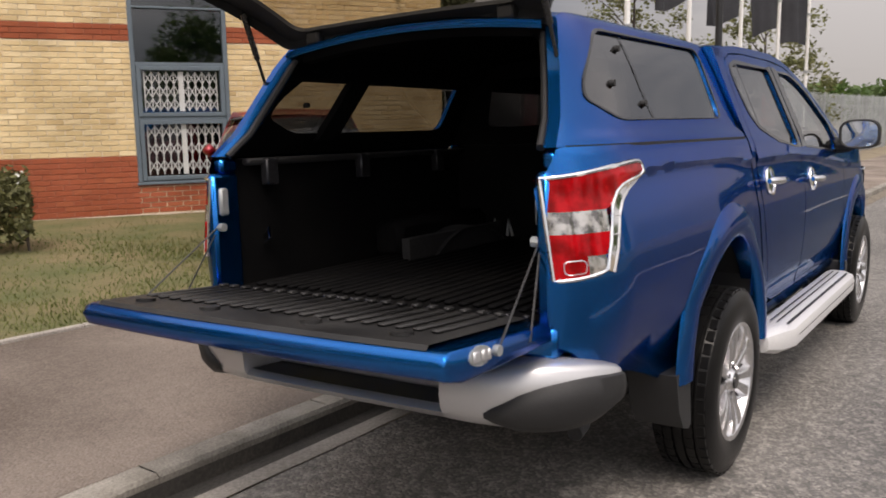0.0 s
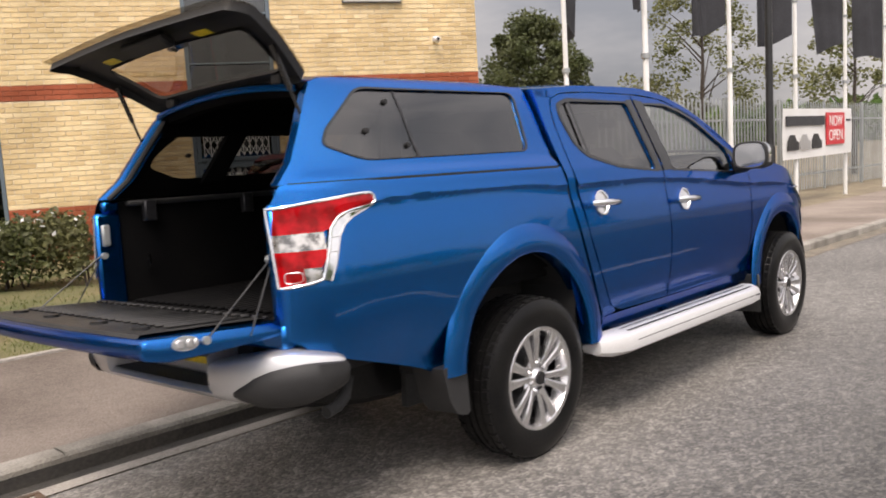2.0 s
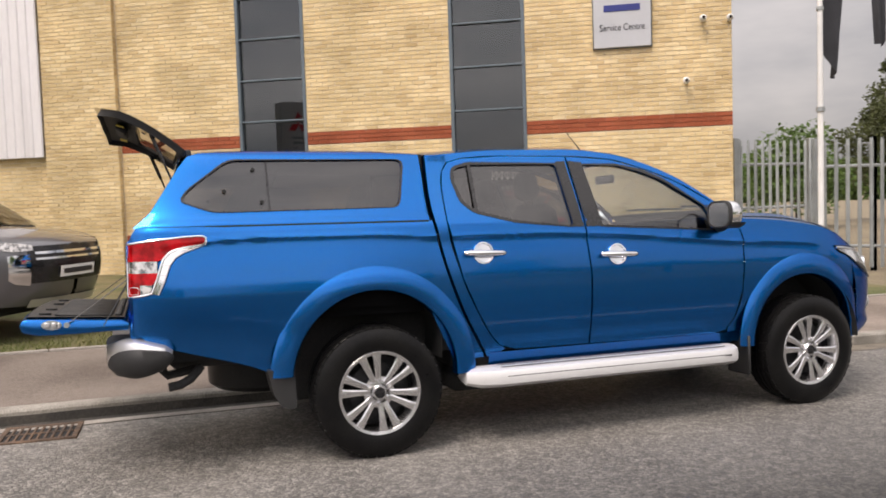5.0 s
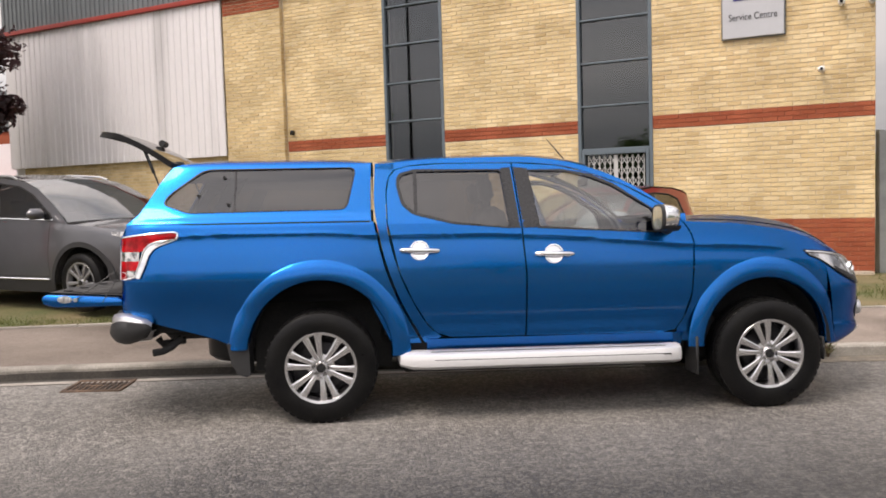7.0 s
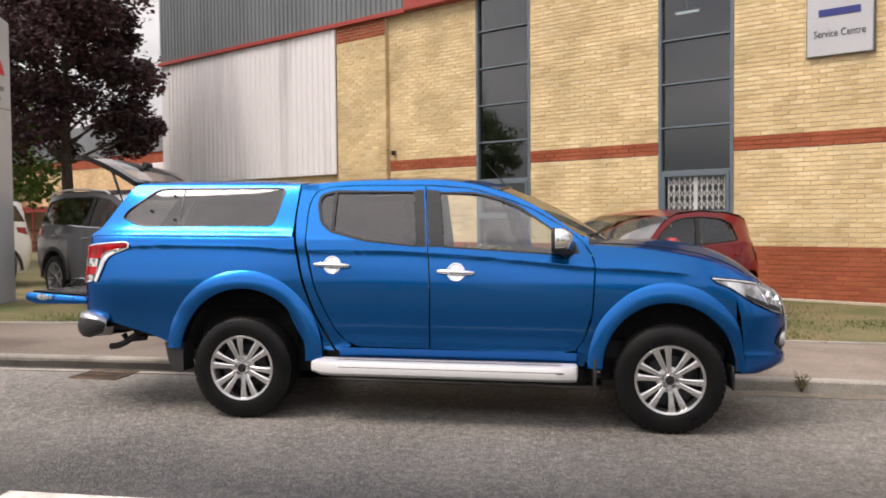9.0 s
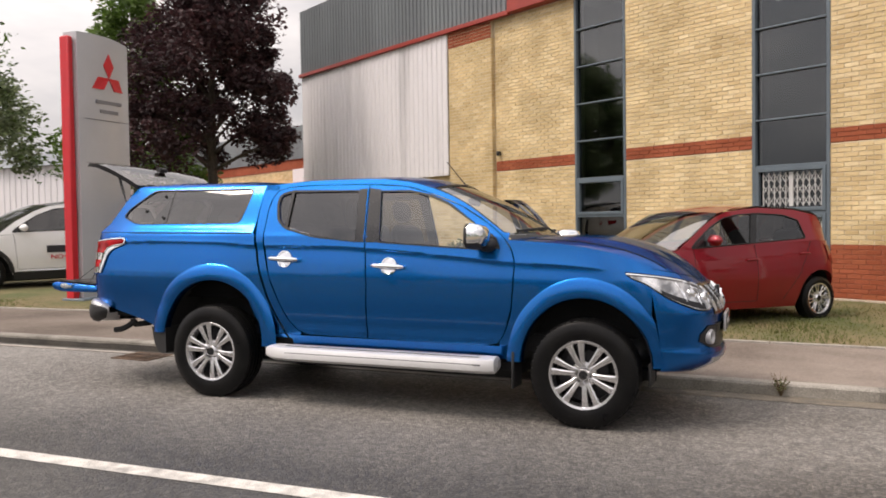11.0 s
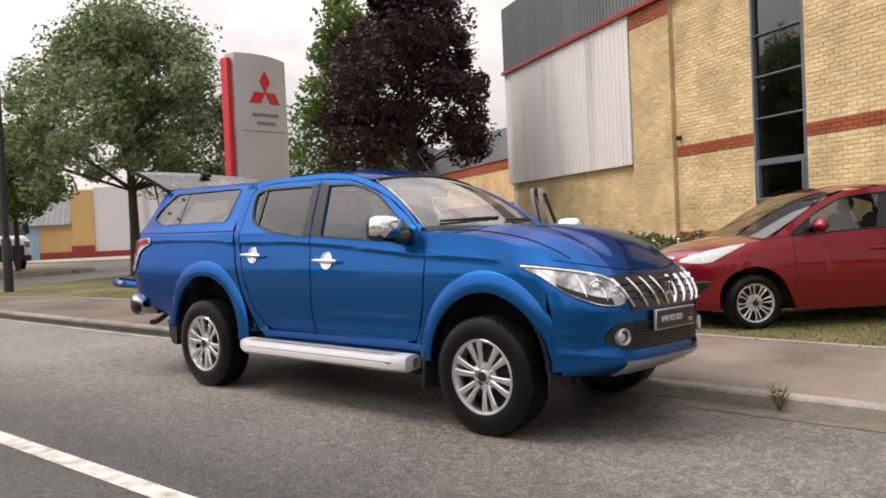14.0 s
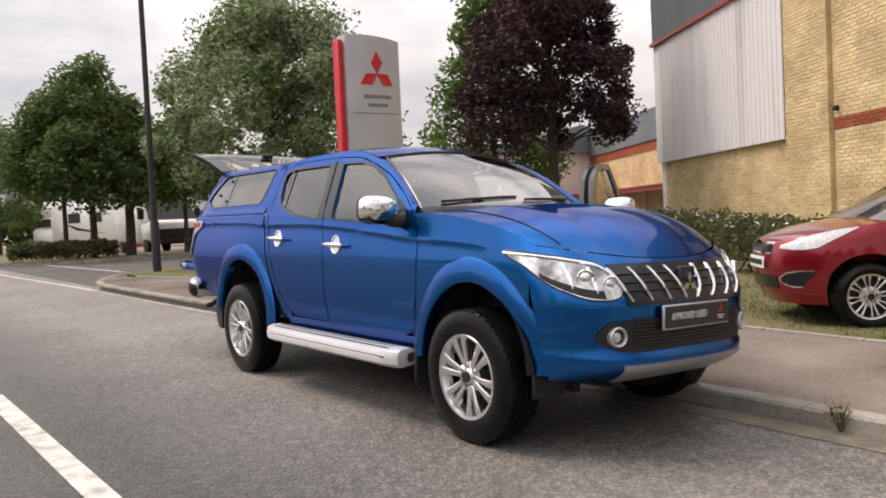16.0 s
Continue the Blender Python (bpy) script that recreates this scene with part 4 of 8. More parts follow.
def band(outline, put, width, off, closed=True, n=3):
    """A strip of trim along an outline, raised over the surface."""
    c = (sum(p[0] for p in outline) / len(outline), sum(p[1] for p in outline) / len(outline))
    inner = [(x + (c[0] - x) * width / max(math.hypot(x - c[0], z - c[1]), 1e-6), z + (c[1] - z) * width / max(math.hypot(x - c[0], z - c[1]), 1e-6)) for x, z in outline]
    g = Geo()
    return g.grid([[put(*o, -0.004), put(*o, off), put(*i, off), put(*i, -0.004)] for o, i in zip(outline, inner)], close_u=closed)


def columns(ss, bottom, top, put, nz=10, lip=0.02, bow_l=None, bow_r=None):
    """A panel of upright columns: bottom(s) and top(s) give its ends, s from 0 to 1."""
    rows = []
    for s in ss:
        (xb, zb), (xt, zt) = bottom(s), top(s)
        col = [put(xb, zb, -lip)] if lip else []
        for k in range(nz + 1):
            v = k / nz
            x = xb + (xt - xb) * v
            if bow_l:
                x += (1 - s) * bow_l(v)
            if bow_r:
                x += s * bow_r(v)
            col.append(put(x, zb + (zt - zb) * v))
        if lip:
            col.append(put(xt, zt, -lip))
        rows.append(col)
    return Geo().grid(rows)


# the body leans towards the kerb on its springs; the wheels stand upright
LEAN = pose(-0.006, -0.036, -0.027, -1.9, 0.087, 0.14)
TRUCK = thing("pickup_truck", "metallic blue double-cab pickup with canopy, tailgate and rear window open", "pickup truck", pose(0, 0.015, 0.016, 0, 0.63, 0) @ LEAN)
gap = [(0.368, 1.70), (0.358, 1.46), (0.408, 1.13), (0.50, 0.84), (0.675, 0.50)]
gap_x = curve([(z, x) for x, z in gap[::-1]])


def arch(cx, cz, rx, rz):
    return lambda x: cz + rz * math.sqrt(max(0.0, 1 - ((x - cx) / rx) ** 2)) if abs(x - cx) < rx else -9


REAR_ARCH, FRONT_ARCH = (0.0, 0.455, 0.468, 0.48), (3.0, 0.43, 0.437, 0.452)
rarch, farch = arch(*REAR_ARCH), arch(*FRONT_ARCH)
bed_low = curve([(-1.28, 0.78), (-1.22, 0.75), (-1.18, 0.712), (-1.05, 0.672), (-0.82, 0.602), (-0.66, 0.55), (-0.55, 0.505), (-0.4, 0.495)])
RDOOR = [(0.47, 1.60), (0.452, 1.50), (0.455, 1.30), (0.53, 0.97), (0.62, 0.77), (0.70, 0.635), (0.765, 0.565), (0.86, 0.535), (1.357, 0.53), (1.362, 0.95), (1.338, 1.25), (1.297, 1.69), (0.84, 1.692), (0.60, 1.678), (0.51, 1.652)]
RWIN = rounded([(0.545, 1.615), (0.533, 1.55), (0.57, 1.42), (0.64, 1.365), (0.89, 1.30), (1.262, 1.255), (1.222, 1.642), (0.64, 1.64)], 0.03)
FDOOR = [(1.307, 1.69), (1.348, 1.25), (1.372, 0.95), (1.367, 0.53), (2.30, 0.525), (2.38, 0.545), (2.43, 0.62), (2.485, 0.80), (2.503, 1.12), (2.48, 1.20), (2.42, 1.29), (2.30, 1.385), (2.07, 1.52), (1.81, 1.618), (1.61, 1.67)]
FWIN = rounded([(1.405, 1.637), (1.46, 1.257), (2.28, 1.208), (2.235, 1.36), (1.97, 1.53), (1.82, 1.59), (1.66, 1.63)], 0.02)
CWIN = rounded([(-0.745, 1.672), (0.242, 1.678), (0.178, 1.396), (-0.84, 1.39), (-1.005, 1.45), (-0.965, 1.51)], 0.05)
CSIDE = [(-1.245, 1.312), (0.346, 1.312), (0.344, 1.46), (0.35, 1.708), (0.0, 1.728), (-0.62, 1.728), (-0.90, 1.714), (-0.96, 1.695), (-1.01, 1.63), (-1.09, 1.50), (-1.16, 1.39)]

for sg, word in ((-1, "right"), (1, "left")):
    put, putc = on_side(sg, t_half), on_side(sg, t_canopy)
    # load bed side
    ss = sorted(set(spread(0, 1, 90) + [(-0.468 * math.cos(math.pi * k / 40) + 1.28) / 1.94 for k in range(41)] + [0.012 * k for k in range(12)]))
    bot = lambda s: ((x := -1.28 + 1.94 * s), max(rarch(x), bed_low(x) if x < -0.3 else 0.50))
    g = columns(ss, bot, lambda s: (-1.28 + 1.635 * s, 1.312), put, 64, 0.02, lambda v: 0.045 * max(0.0, (v - 0.8) / 0.2) ** 1.5, lambda v: (gap_x(0.50 + 0.81 * v) - 0.011) - (0.66 + (0.355 - 0.66) * v))
    part("bed_side", g, M_blue, TRUCK, sharp=28)
    # wheel arch flares
    for (cx, cz, rx, rz), grow, ends in ((REAR_ARCH, 0.105, (-8, 188)), (FRONT_ARCH, 0.09, (-6, 186))):
        rows = []
        for k in range(49):
            a = radians(ends[0] + (ends[1] - ends[0]) * k / 48)
            ca, sa = math.cos(a), math.sin(a)
            row = []
            for f, o in ((1.16, -0.005), (1.08, 0.001), (1.0, 0.005), (0.88, 0.010), (0.70, 0.0155), (0.45, 0.020), (0.20, 0.021), (0.06, 0.018), (-0.01, 0.008), (-0.02, -0.06)):
                x, z = cx + (rx + grow * f) * ca, max(cz + (rz + (0.121 if cx < 1 else 0.126) * f) * sa, 0.495 if cx < 1 and ca < 0 else 0.43)
                wide = max(t_half(x, max(z, 0.5)), 0.792 if x < 3.25 else 0.0)
                row.append((x, sg * (wide + o), z))
            rows.append(row)
        part("arch_flare", Geo().grid(rows), M_blue, TRUCK, sharp=60)
        # dark wheel well
        rows = [[(cx + (rx + 0.01) * math.cos(a), sg * y, max(cz + (rz + 0.01) * math.sin(a), 0.3)) for y in (0.795, 0.66, 0.42, 0.38)] for a in (math.pi * k / 24 for k in range(25))]
        well = Geo().grid(rows)
        well.box((cx - rx, sg * 0.42 - 0.02, 0.30), (cx + rx, sg * 0.42 + 0.02, cz + rz))
        part("wheel_well", well, M_black, TRUCK)
    # cab: pillar behind the rear door, rail over the doors, sill
    rows = []
    left_d = curve([(0.50, 0.735), (0.535, 0.86 - 0.06), (0.565, 0.758), (0.635, 0.693), (0.77, 0.613), (0.97, 0.523), (1.30, 0.448), (1.50, 0.445), (1.60, 0.463), (1.652, 0.503)])
    for z in spread(0.5, 1.70, 30):
        xl = gap_x(z) + 0.009
        xr = max(left_d(z), xl + 0.01)
        rows.append([put(xl, z, -0.06)] + [put(xl + (xr - xl) * k / 5, z) for k in range(6)] + [put(xr, z, -0.02)])
    part("rear_pillar", Geo().grid(rows), M_blue, TRUCK)
    top_d = curve([(0.40, 1.66), (0.51, 1.657), (0.60, 1.683), (0.84, 1.697), (1.3, 1.696), (1.61, 1.675), (1.81, 1.623), (2.07, 1.525), (2.30, 1.39), (2.42, 1.295), (2.46, 1.25)])
    rows = []
    for x in spread(0.38, 2.46, 50):
        z0, z1 = top_d(x), max(T_ROOF(x), top_d(x) + 0.012)
        rows.append([put(x, z0, -0.02)] + [put(x, z0 + (z1 - z0) * k / 4) for k in range(5)])
    part("roof_rail", Geo().grid(rows), M_blue, TRUCK, sharp=50)
    part("sill", columns(spread(0, 1, 12), lambda s: (0.70 + 1.74 * s, 0.43), lambda s: (0.70 + 1.74 * s, 0.523), put, 4, 0.03), M_blue, TRUCK)
    # doors
    for nm, outline, win, hx, glass in (("rear_door", RDOOR, RWIN, (0.66, 1.115), M_tint), ("front_door", FDOOR, FWIN, (1.55, 1.075), M_clear)):
        swing = Matrix.Identity(4)
        if sg > 0 and nm == "front_door":
            h = Matrix.Translation((2.47, 0.775, 0))
            swing = h @ Matrix.Rotation(radians(-62), 4, "Z") @ h.inverted()
        door = part(nm, ring(outline, win, put, 64 if sg < 0 else 30, 0.025, 280 if sg < 0 else 120).moved(swing), M_blue, TRUCK, "open blue front door with a black window frame" if sg > 0 and nm == "front_door" else "", sharp=30)
        part("window_seal", band(win, put, -0.022, 0.003).moved(swing), M_trim, door)
        part("pane", filled(win, put, 4, 48, -0.012).moved(swing), glass, door)
        if nm == "rear_door":
            part("quarter_bar", Geo().grid([[put(x, z, 0.002) for z in spread(1.355 + (0.655 - x) * 0.2, 1.645, 6)] for x in (0.632, 0.655)]).moved(swing), M_trim, door)
            b = [(1.268, 1.25), (1.334, 1.25), (1.29, 1.662), (1.226, 1.658)]
        else:
            b = [(1.352, 1.25), (1.465, 1.25), (1.408, 1.652), (1.312, 1.664)]
        part("pillar_cover", filled(b, put, 3, 24, 0.004).moved(swing), M_trim, door)
        hdl = Geo()
        hdl.tube([put(hx[0] - 0.125, hx[1] + 0.004, 0.03), put(hx[0] - 0.10, hx[1] + 0.003, 0.045), put(hx[0], hx[1], 0.05), put(hx[0] + 0.10, hx[1] - 0.003, 0.045), put(hx[0] + 0.125, hx[1] - 0.004, 0.03)], [0.012, 0.017, 0.018, 0.017, 0.012], 10)
        part("handle", hdl.moved(swing), M_chrome, door, "chrome door handle")
        cup = []
        for r, o in ((0.066, 0.001), (0.064, 0.010), (0.056, 0.010), (0.052, 0.003), (0.0, 0.002)):
            cup.append([put(hx[0] + r * math.cos(a), hx[1] + r * math.sin(a), o) for a in (2 * math.pi * k / 28 for k in range(28))])
        part("handle_cup", Geo().grid(cup, close_v=True).moved(swing), M_chrome, door)
        if sg > 0 and nm == "front_door":
            upper = [(1.305, 1.692), (1.345, 1.225), (2.44, 1.185), (2.482, 1.20), (2.424, 1.294), (2.303, 1.39), (2.072, 1.525), (1.812, 1.623), (1.61, 1.675)]
            for o in (0.004, -0.064):
                part("frame_cover", ring(upper, win, lambda x, z, d=0.0, o=o: put(x, z, o + d), 3, 0.032, 40, 0.02).moved(swing), M_trim, door)
        # inner lining
        part("lining", ring(outline, win, lambda x, z, o=0.0: put(x, z, o - 0.06), 4, 0, 40, 0).moved(swing), M_plastic, door)
        if nm == "front_door":
            # door mirror
            oval = [(math.copysign(abs(math.cos(a)) ** 0.62, math.cos(a)), math.copysign(abs(math.sin(a)) ** 0.62, math.sin(a))) for a in (2 * math.pi * k / 36 for k in range(36))]
            shell = lambda rows: Geo().grid([[(x, sg * (0.912 + dy + 0.112 * k * u), 1.298 + dz + 0.086 * k * v) for u, v in oval] for x, k, dy, dz in rows], close_v=True)
            mir = part("mirror", shell([(2.226, 0.985, 0, 0), (2.24, 1.0, 0, 0), (2.275, 0.985, 0, 0), (2.305, 0.93, -0.003, -0.002), (2.33, 0.80, -0.008, -0.004), (2.346, 0.58, -0.012, -0.006), (2.354, 0.3, -0.015, -0.008), (2.356, 0.01, -0.016, -0.008)]).moved(swing), M_chrome, door, "chrome-capped door mirror", sharp=70)
            foot = Geo().tube([put(2.33, 1.24, -0.02), (2.315, sg * 0.80, 1.225), (2.30, sg * 0.84, 1.225), (2.285, sg * 0.88, 1.235)], [0.05, 0.042, 0.034, 0.025], 10)
            part("mirror_foot", foot.moved(swing), M_plastic, door)
            part("mirror_bezel", shell([(2.2285, 0.84, 0, 0), (2.2115, 0.86, 0, 0), (2.2085, 0.93, 0, 0), (2.214, 1.0, 0, 0), (2.231, 1.012, 0, 0), (2.236, 0.98, 0, 0)]).moved(swing), M_plastic, mir)
            part("mirror_skirt", Geo().grid([[(x, sg * y, z) for y, z in ((0.80, 1.245), (0.82, 1.222), (0.88, 1.208), (0.95, 1.209), (1.0, 1.225), (1.018, 1.245))] for x in (2.222, 2.29, 2.335)]).moved(swing), M_plastic, mir)
            part("mirror_glass", shell([(2.2135, 0.87, 0, 0), (2.2125, 0.01, 0, 0)]).moved(swing), M_chrome, mir)
            part("corner_cover", filled([(2.31, 1.208), (2.40, 1.21), (2.37, 1.29), (2.255, 1.37)], put, 3, 20, 0.003).moved(swing), M_trim, door)
    # front wing
    wing_edge = curve([(0.46, 2.40), (0.545, 2.385), (0.62, 2.43), (0.80, 2.485), (1.12, 2.503), (1.20, 2.482), (1.275, 2.432)])
    ss = sorted(set(spread(0, 1, 40) + [(3.0 - 0.437 * math.cos(math.pi * k / 40) - 2.425) / 1.015 for k in range(41)]))
    bot = lambda s: ((x := 2.425 + 1.015 * s), max(farch(x), 0.46 if x < 3 else 0.40))
    part("front_wing", columns([q for q in ss if 0 <= q <= 1], bot, lambda s: (2.43 + 1.01 * s, T_FEND(2.43 + 1.01 * s)), put, 56, 0.02, lambda v: wing_edge(0.46 + 0.815 * v) + 0.007 - 2.425 - 0.005 * v), M_blue, TRUCK, sharp=28)
    # canopy side
    can = part("canopy_side", ring(CSIDE, CWIN, putc, 8, 0.02, 90), M_blue, TRUCK, "blue fibreglass canopy side with a dark window", sharp=30)
    part("window_seal", band(CWIN, putc, -0.012, 0.004), M_trim, can)
    part("pane", filled(CWIN, putc, 4, 60, -0.008), M_tint, can)
    part("divider", Geo().grid([[putc(x, z, -0.005) for z in spread(1.395, 1.665, 6)] for x in (-0.552, -0.540)]), M_trim, can)
    for x, z in ((-0.62, 1.62), (-0.78, 1.50), (-0.585, 1.44)):
        part("stud", Geo().tube([putc(x, z, -0.012), putc(x, z, 0.006)], 0.011, 10), M_plastic, can)
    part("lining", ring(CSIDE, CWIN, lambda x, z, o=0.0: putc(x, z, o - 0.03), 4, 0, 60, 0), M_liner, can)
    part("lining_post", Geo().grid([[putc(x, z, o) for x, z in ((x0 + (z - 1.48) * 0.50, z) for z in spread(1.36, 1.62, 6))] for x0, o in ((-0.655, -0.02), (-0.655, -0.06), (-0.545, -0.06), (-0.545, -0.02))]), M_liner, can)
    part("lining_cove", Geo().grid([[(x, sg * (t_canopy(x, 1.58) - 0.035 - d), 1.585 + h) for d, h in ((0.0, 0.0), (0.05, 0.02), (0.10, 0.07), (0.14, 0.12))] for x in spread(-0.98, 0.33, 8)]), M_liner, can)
    part("seam", Geo().grid([[(x, sg * (t_canopy(x, 1.312) + 0.002), z) for z in (1.306, 1.316)] for x in spread(-1.21, 0.34, 20)]), M_black, can)
    # tail of the bed: jamb round the opening
    jamb = Geo()
    jamb.box((-1.282, min(sg * 0.645, sg * 0.69), 0.79), (-1.16, max(sg * 0.645, sg * 0.69), 1.25), 0.012)
    jamb.box((-1.24, min(sg * 0.645, sg * 0.69), 1.25), (-1.16, max(sg * 0.645, sg * 0.69), 1.306), 0.012)
    part("tail_jamb", jamb, M_blue, TRUCK)
    part("striker", Geo().box((-1.26, min(sg * 0.632, sg * 0.655), 1.10), (-1.22, max(sg * 0.632, sg * 0.655), 1.20), 0.008).tube([(-1.26, sg * 0.65, 1.06), (-1.26, sg * 0.625, 1.06)], 0.015, 8), M_galv, TRUCK)
    # tail lamp: bands of red and clear on the corner
    lamp_bot = curve([(-1.28, 0.962), (-1.165, 0.982), (-1.142, 1.03), (-1.12, 1.12), (-1.085, 1.178), (-1.03, 1.203), (-0.96, 1.215), (-0.905, 1.224), (-0.893, 1.234)])
    lamp_top = curve([(-1.28, 1.226), (-1.1, 1.246), (-0.915, 1.258), (-0.893, 1.247)])
    lx = [-1.2799 + 0.31 * (1 - math.cos(math.pi / 2 * k / 14)) for k in range(15)] + spread(-0.955, -0.893, 5)
    lamp = None
    for z0, z1, mtl, x_from, x_to, lab in ((1.142, 1.3, M_lampred, -2, 0, ""), (1.082, 1.142, M_lampclear, -2, 0, "clear indicator lens"), (1.022, 1.082, M_lampred, -2, 0, ""), (0.9, 1.022, M_lampred, -2, -1.222, ""), (0.9, 1.022, M_lampclear, -1.222, 0, "clear reversing lens")):
        xs = [x for x in lx if x_from <= x <= x_to and min(lamp_top(x), z1) - max(lamp_bot(x), z0) > 0.002]
        if x_from > -2:
            xs = [x_from] + xs
        elif x_to < 0:
            xs = xs + [x_to]
        rows = [[put(x, max(lamp_bot(x), z0), -0.01)] + [put(x, max(lamp_bot(x), z0) + (min(lamp_top(x), z1) - max(lamp_bot(x), z0)) * k / 4, 0.016) for k in range(5)] + [put(x, min(lamp_top(x), z1), -0.01)] for x in xs]
        if lamp is None:
            lamp = part("tail_lamp", Geo().grid(rows), mtl, TRUCK, "red tail lamp with a chrome surround", sharp=50)
        else:
            part("lens", Geo().grid(rows), mtl, lamp, lab, sharp=50)
    path = [put(x, lamp_top(x) + 0.006, 0.014) for x in lx] + [put(x, lamp_bot(x) - 0.003, 0.014) for x in lx[::-1]]
    part("surround", Geo().tube(path + [path[0]], 0.0068, 8), M_chrome, lamp, "chrome lamp surround")
    edge_in = [(-1.165, 0.978), (-1.142, 1.03), (-1.132, 1.07), (-1.12, 1.12), (-1.085, 1.178), (-1.03, 1.203), (-0.96, 1.215), (-0.905, 1.224)]
    edge_out = [(-1.135, 0.970), (-1.107, 1.03), (-1.092, 1.07), (-1.074, 1.12), (-1.045, 1.158), (-1.00, 1.184), (-0.945, 1.202), (-0.893, 1.222)]
    part("side_trim", Geo().grid([[put(a[0], a[1], 0.0), put(a[0], a[1], 0.015), put(b[0], b[1], 0.013), put(b[0], b[1], -0.003)] for a, b in zip(edge_in, edge_out)]), M_chrome, lamp, "mirror-bright chrome trim", sharp=30)
    part("trim_edge", Geo().tube([put(x, z, 0.013) for x, z in edge_out], 0.0035, 6), M_silver, lamp)
    for k in (2, 3):
        part("trim_joint", Geo().tube([put(*edge_in[k], 0.016), put(*edge_out[k], 0.014)], 0.002, 6), M_silver, lamp)
    pocket = rounded([(-1.272, 0.974), (-1.272, 1.012), (-1.228, 1.012), (-1.228, 0.978)], 0.012)
    part("lens_edge", Geo().tube([put(x, z, 0.0165) for x, z in pocket + pocket[:1]], 0.0016, 5), M_silver, lamp)
    # side step
    st = Geo()
    sec = [(0.72, 0.44), (0.76, 0.455), (0.85, 0.453), (0.892, 0.437), (0.905, 0.40), (0.898, 0.36), (0.86, 0.338), (0.72, 0.355)]
    rows = []
    for x, k in ((0.50, 0.0), (0.52, 0.55), (0.60, 0.8), (0.70, 1.0), (1.4, 1.0), (2.24, 1.0), (2.34, 0.93), (2.385, 0.75), (2.395, 0.4)):
        rows.append([(x, sg * (0.72 + (y - 0.72) * k), 0.40 + (z - 0.40) * min(1, k * 1.3)) for y, z in sec])
    st.grid(rows, close_v=True)
    step = part("side_step", st, M_step, TRUCK, "silver running board with black tread strips", sharp=40)
    for y0, y1 in ((0.775, 0.783), (0.805, 0.813), (0.848, 0.862)):
        part("tread_strip", Geo().grid([[(x, sg * y, max(0.4575 - (y - 0.82) * 0.12, 0.458) if y < 0.83 else 0.4575 - (y - 0.82) * 0.12) for y in (y0, y1)] for x in (0.72, 1.5, 2.28)]), M_plastic, step)
    part("tread_strip", Geo().grid([[(x, sg * 0.904, z) for z in (0.398, 0.407)] for x in (0.74, 1.5, 2.3)]), M_plastic, step)
    for x in (0.85, 1.5, 2.15):
        part("bracket", Geo().box((x - 0.03, min(sg * 0.55, sg * 0.74), 0.37), (x + 0.03, max(sg * 0.55, sg * 0.74), 0.40)), M_black, step)
    # mud flaps
    flap = [(-0.60, 0.535), (-0.46, 0.545), (-0.452, 0.33), (-0.475, 0.318), (-0.53, 0.335), (-0.57, 0.40)]
    part("mud_flap", Geo().prism(flap, lambda u, v, d: (u, sg * (0.62 + 0.175 * d), v), 0, 1), M_plastic, TRUCK, sharp=30, fix=True)
    part("mud_flap", Geo().box((2.50, min(sg * 0.60, sg * 0.82), 0.24), (2.52, max(sg * 0.60, sg * 0.82), 0.50), 0.008), M_plastic, TRUCK)
    part("mud_flap", Geo().box((3.42, min(sg * 0.5, sg * 0.74), 0.30), (3.44, max(sg * 0.5, sg * 0.74), 0.46), 0.008), M_plastic, TRUCK)

    # head lamp
    hb = curve([(0.255, 0.868), (0.268, 0.84), (0.294, 0.825), (0.36, 0.814), (0.441, 0.819), (0.556, 0.849), (0.664, 0.893), (0.734, 0.946), (0.791, 0.995), (0.843, 1.022), (0.865, 1.052)])
    ht = curve([(0.255, 0.878), (0.272, 0.925), (0.289, 0.955), (0.32, 0.982), (0.361, 1.003), (0.479, 1.024), (0.609, 1.041), (0.738, 1.053), (0.865, 1.063)])
    rs = [0.255, 0.262, 0.27, 0.28] + spread(0.295, 0.865, 32)
    lampf = part("head_lamp", Geo().grid([[t_round(sg * r, hb(r), -0.01)] + [t_round(sg * r, hb(r) + (ht(r) - hb(r)) * k / 6, 0.006) for k in range(7)] + [t_round(sg * r, ht(r), -0.01)] for r in rs]), M_headlens, TRUCK, "clear projector head lamp with a chrome brow")
    part("bezel", Geo().tube([t_round(sg * r, hb(r), 0.008) for r in rs] + [t_round(sg * r, ht(r), 0.008) for r in rs[::-1]], 0.004, 6), M_trim, lampf)
    part("brow", Geo().tube([t_round(sg * r, ht(r) - 0.012, 0.010) for r in rs], 0.009, 8), M_chrome, lampf)
    for r, z, rad in ((0.44, 0.925, 0.046), (0.31, 0.895, 0.042)):
        c = Vector(t_round(sg * r, z, 0.004))
        ax = (Vector(t_round(sg * r, z, 0.05)) - c).normalized()
        e1 = ax.orthogonal().normalized()
        e2 = ax.cross(e1)
        pr = [(rad, -0.012), (rad, 0.008), (rad * 0.86, 0.011), (rad * 0.8, -0.002), (rad * 0.5, 0.008), (0.0, 0.013)]
        g = Geo().grid([[c + (e1 * math.cos(a) + e2 * math.sin(a)) * q * (1 if q > rad * 0.9 else 1) + ax * h for a in (2 * math.pi * k / 24 for k in range(24))] for q, h in pr], close_v=True)
        part("projector", g, M_chrome, lampf, sharp=25)
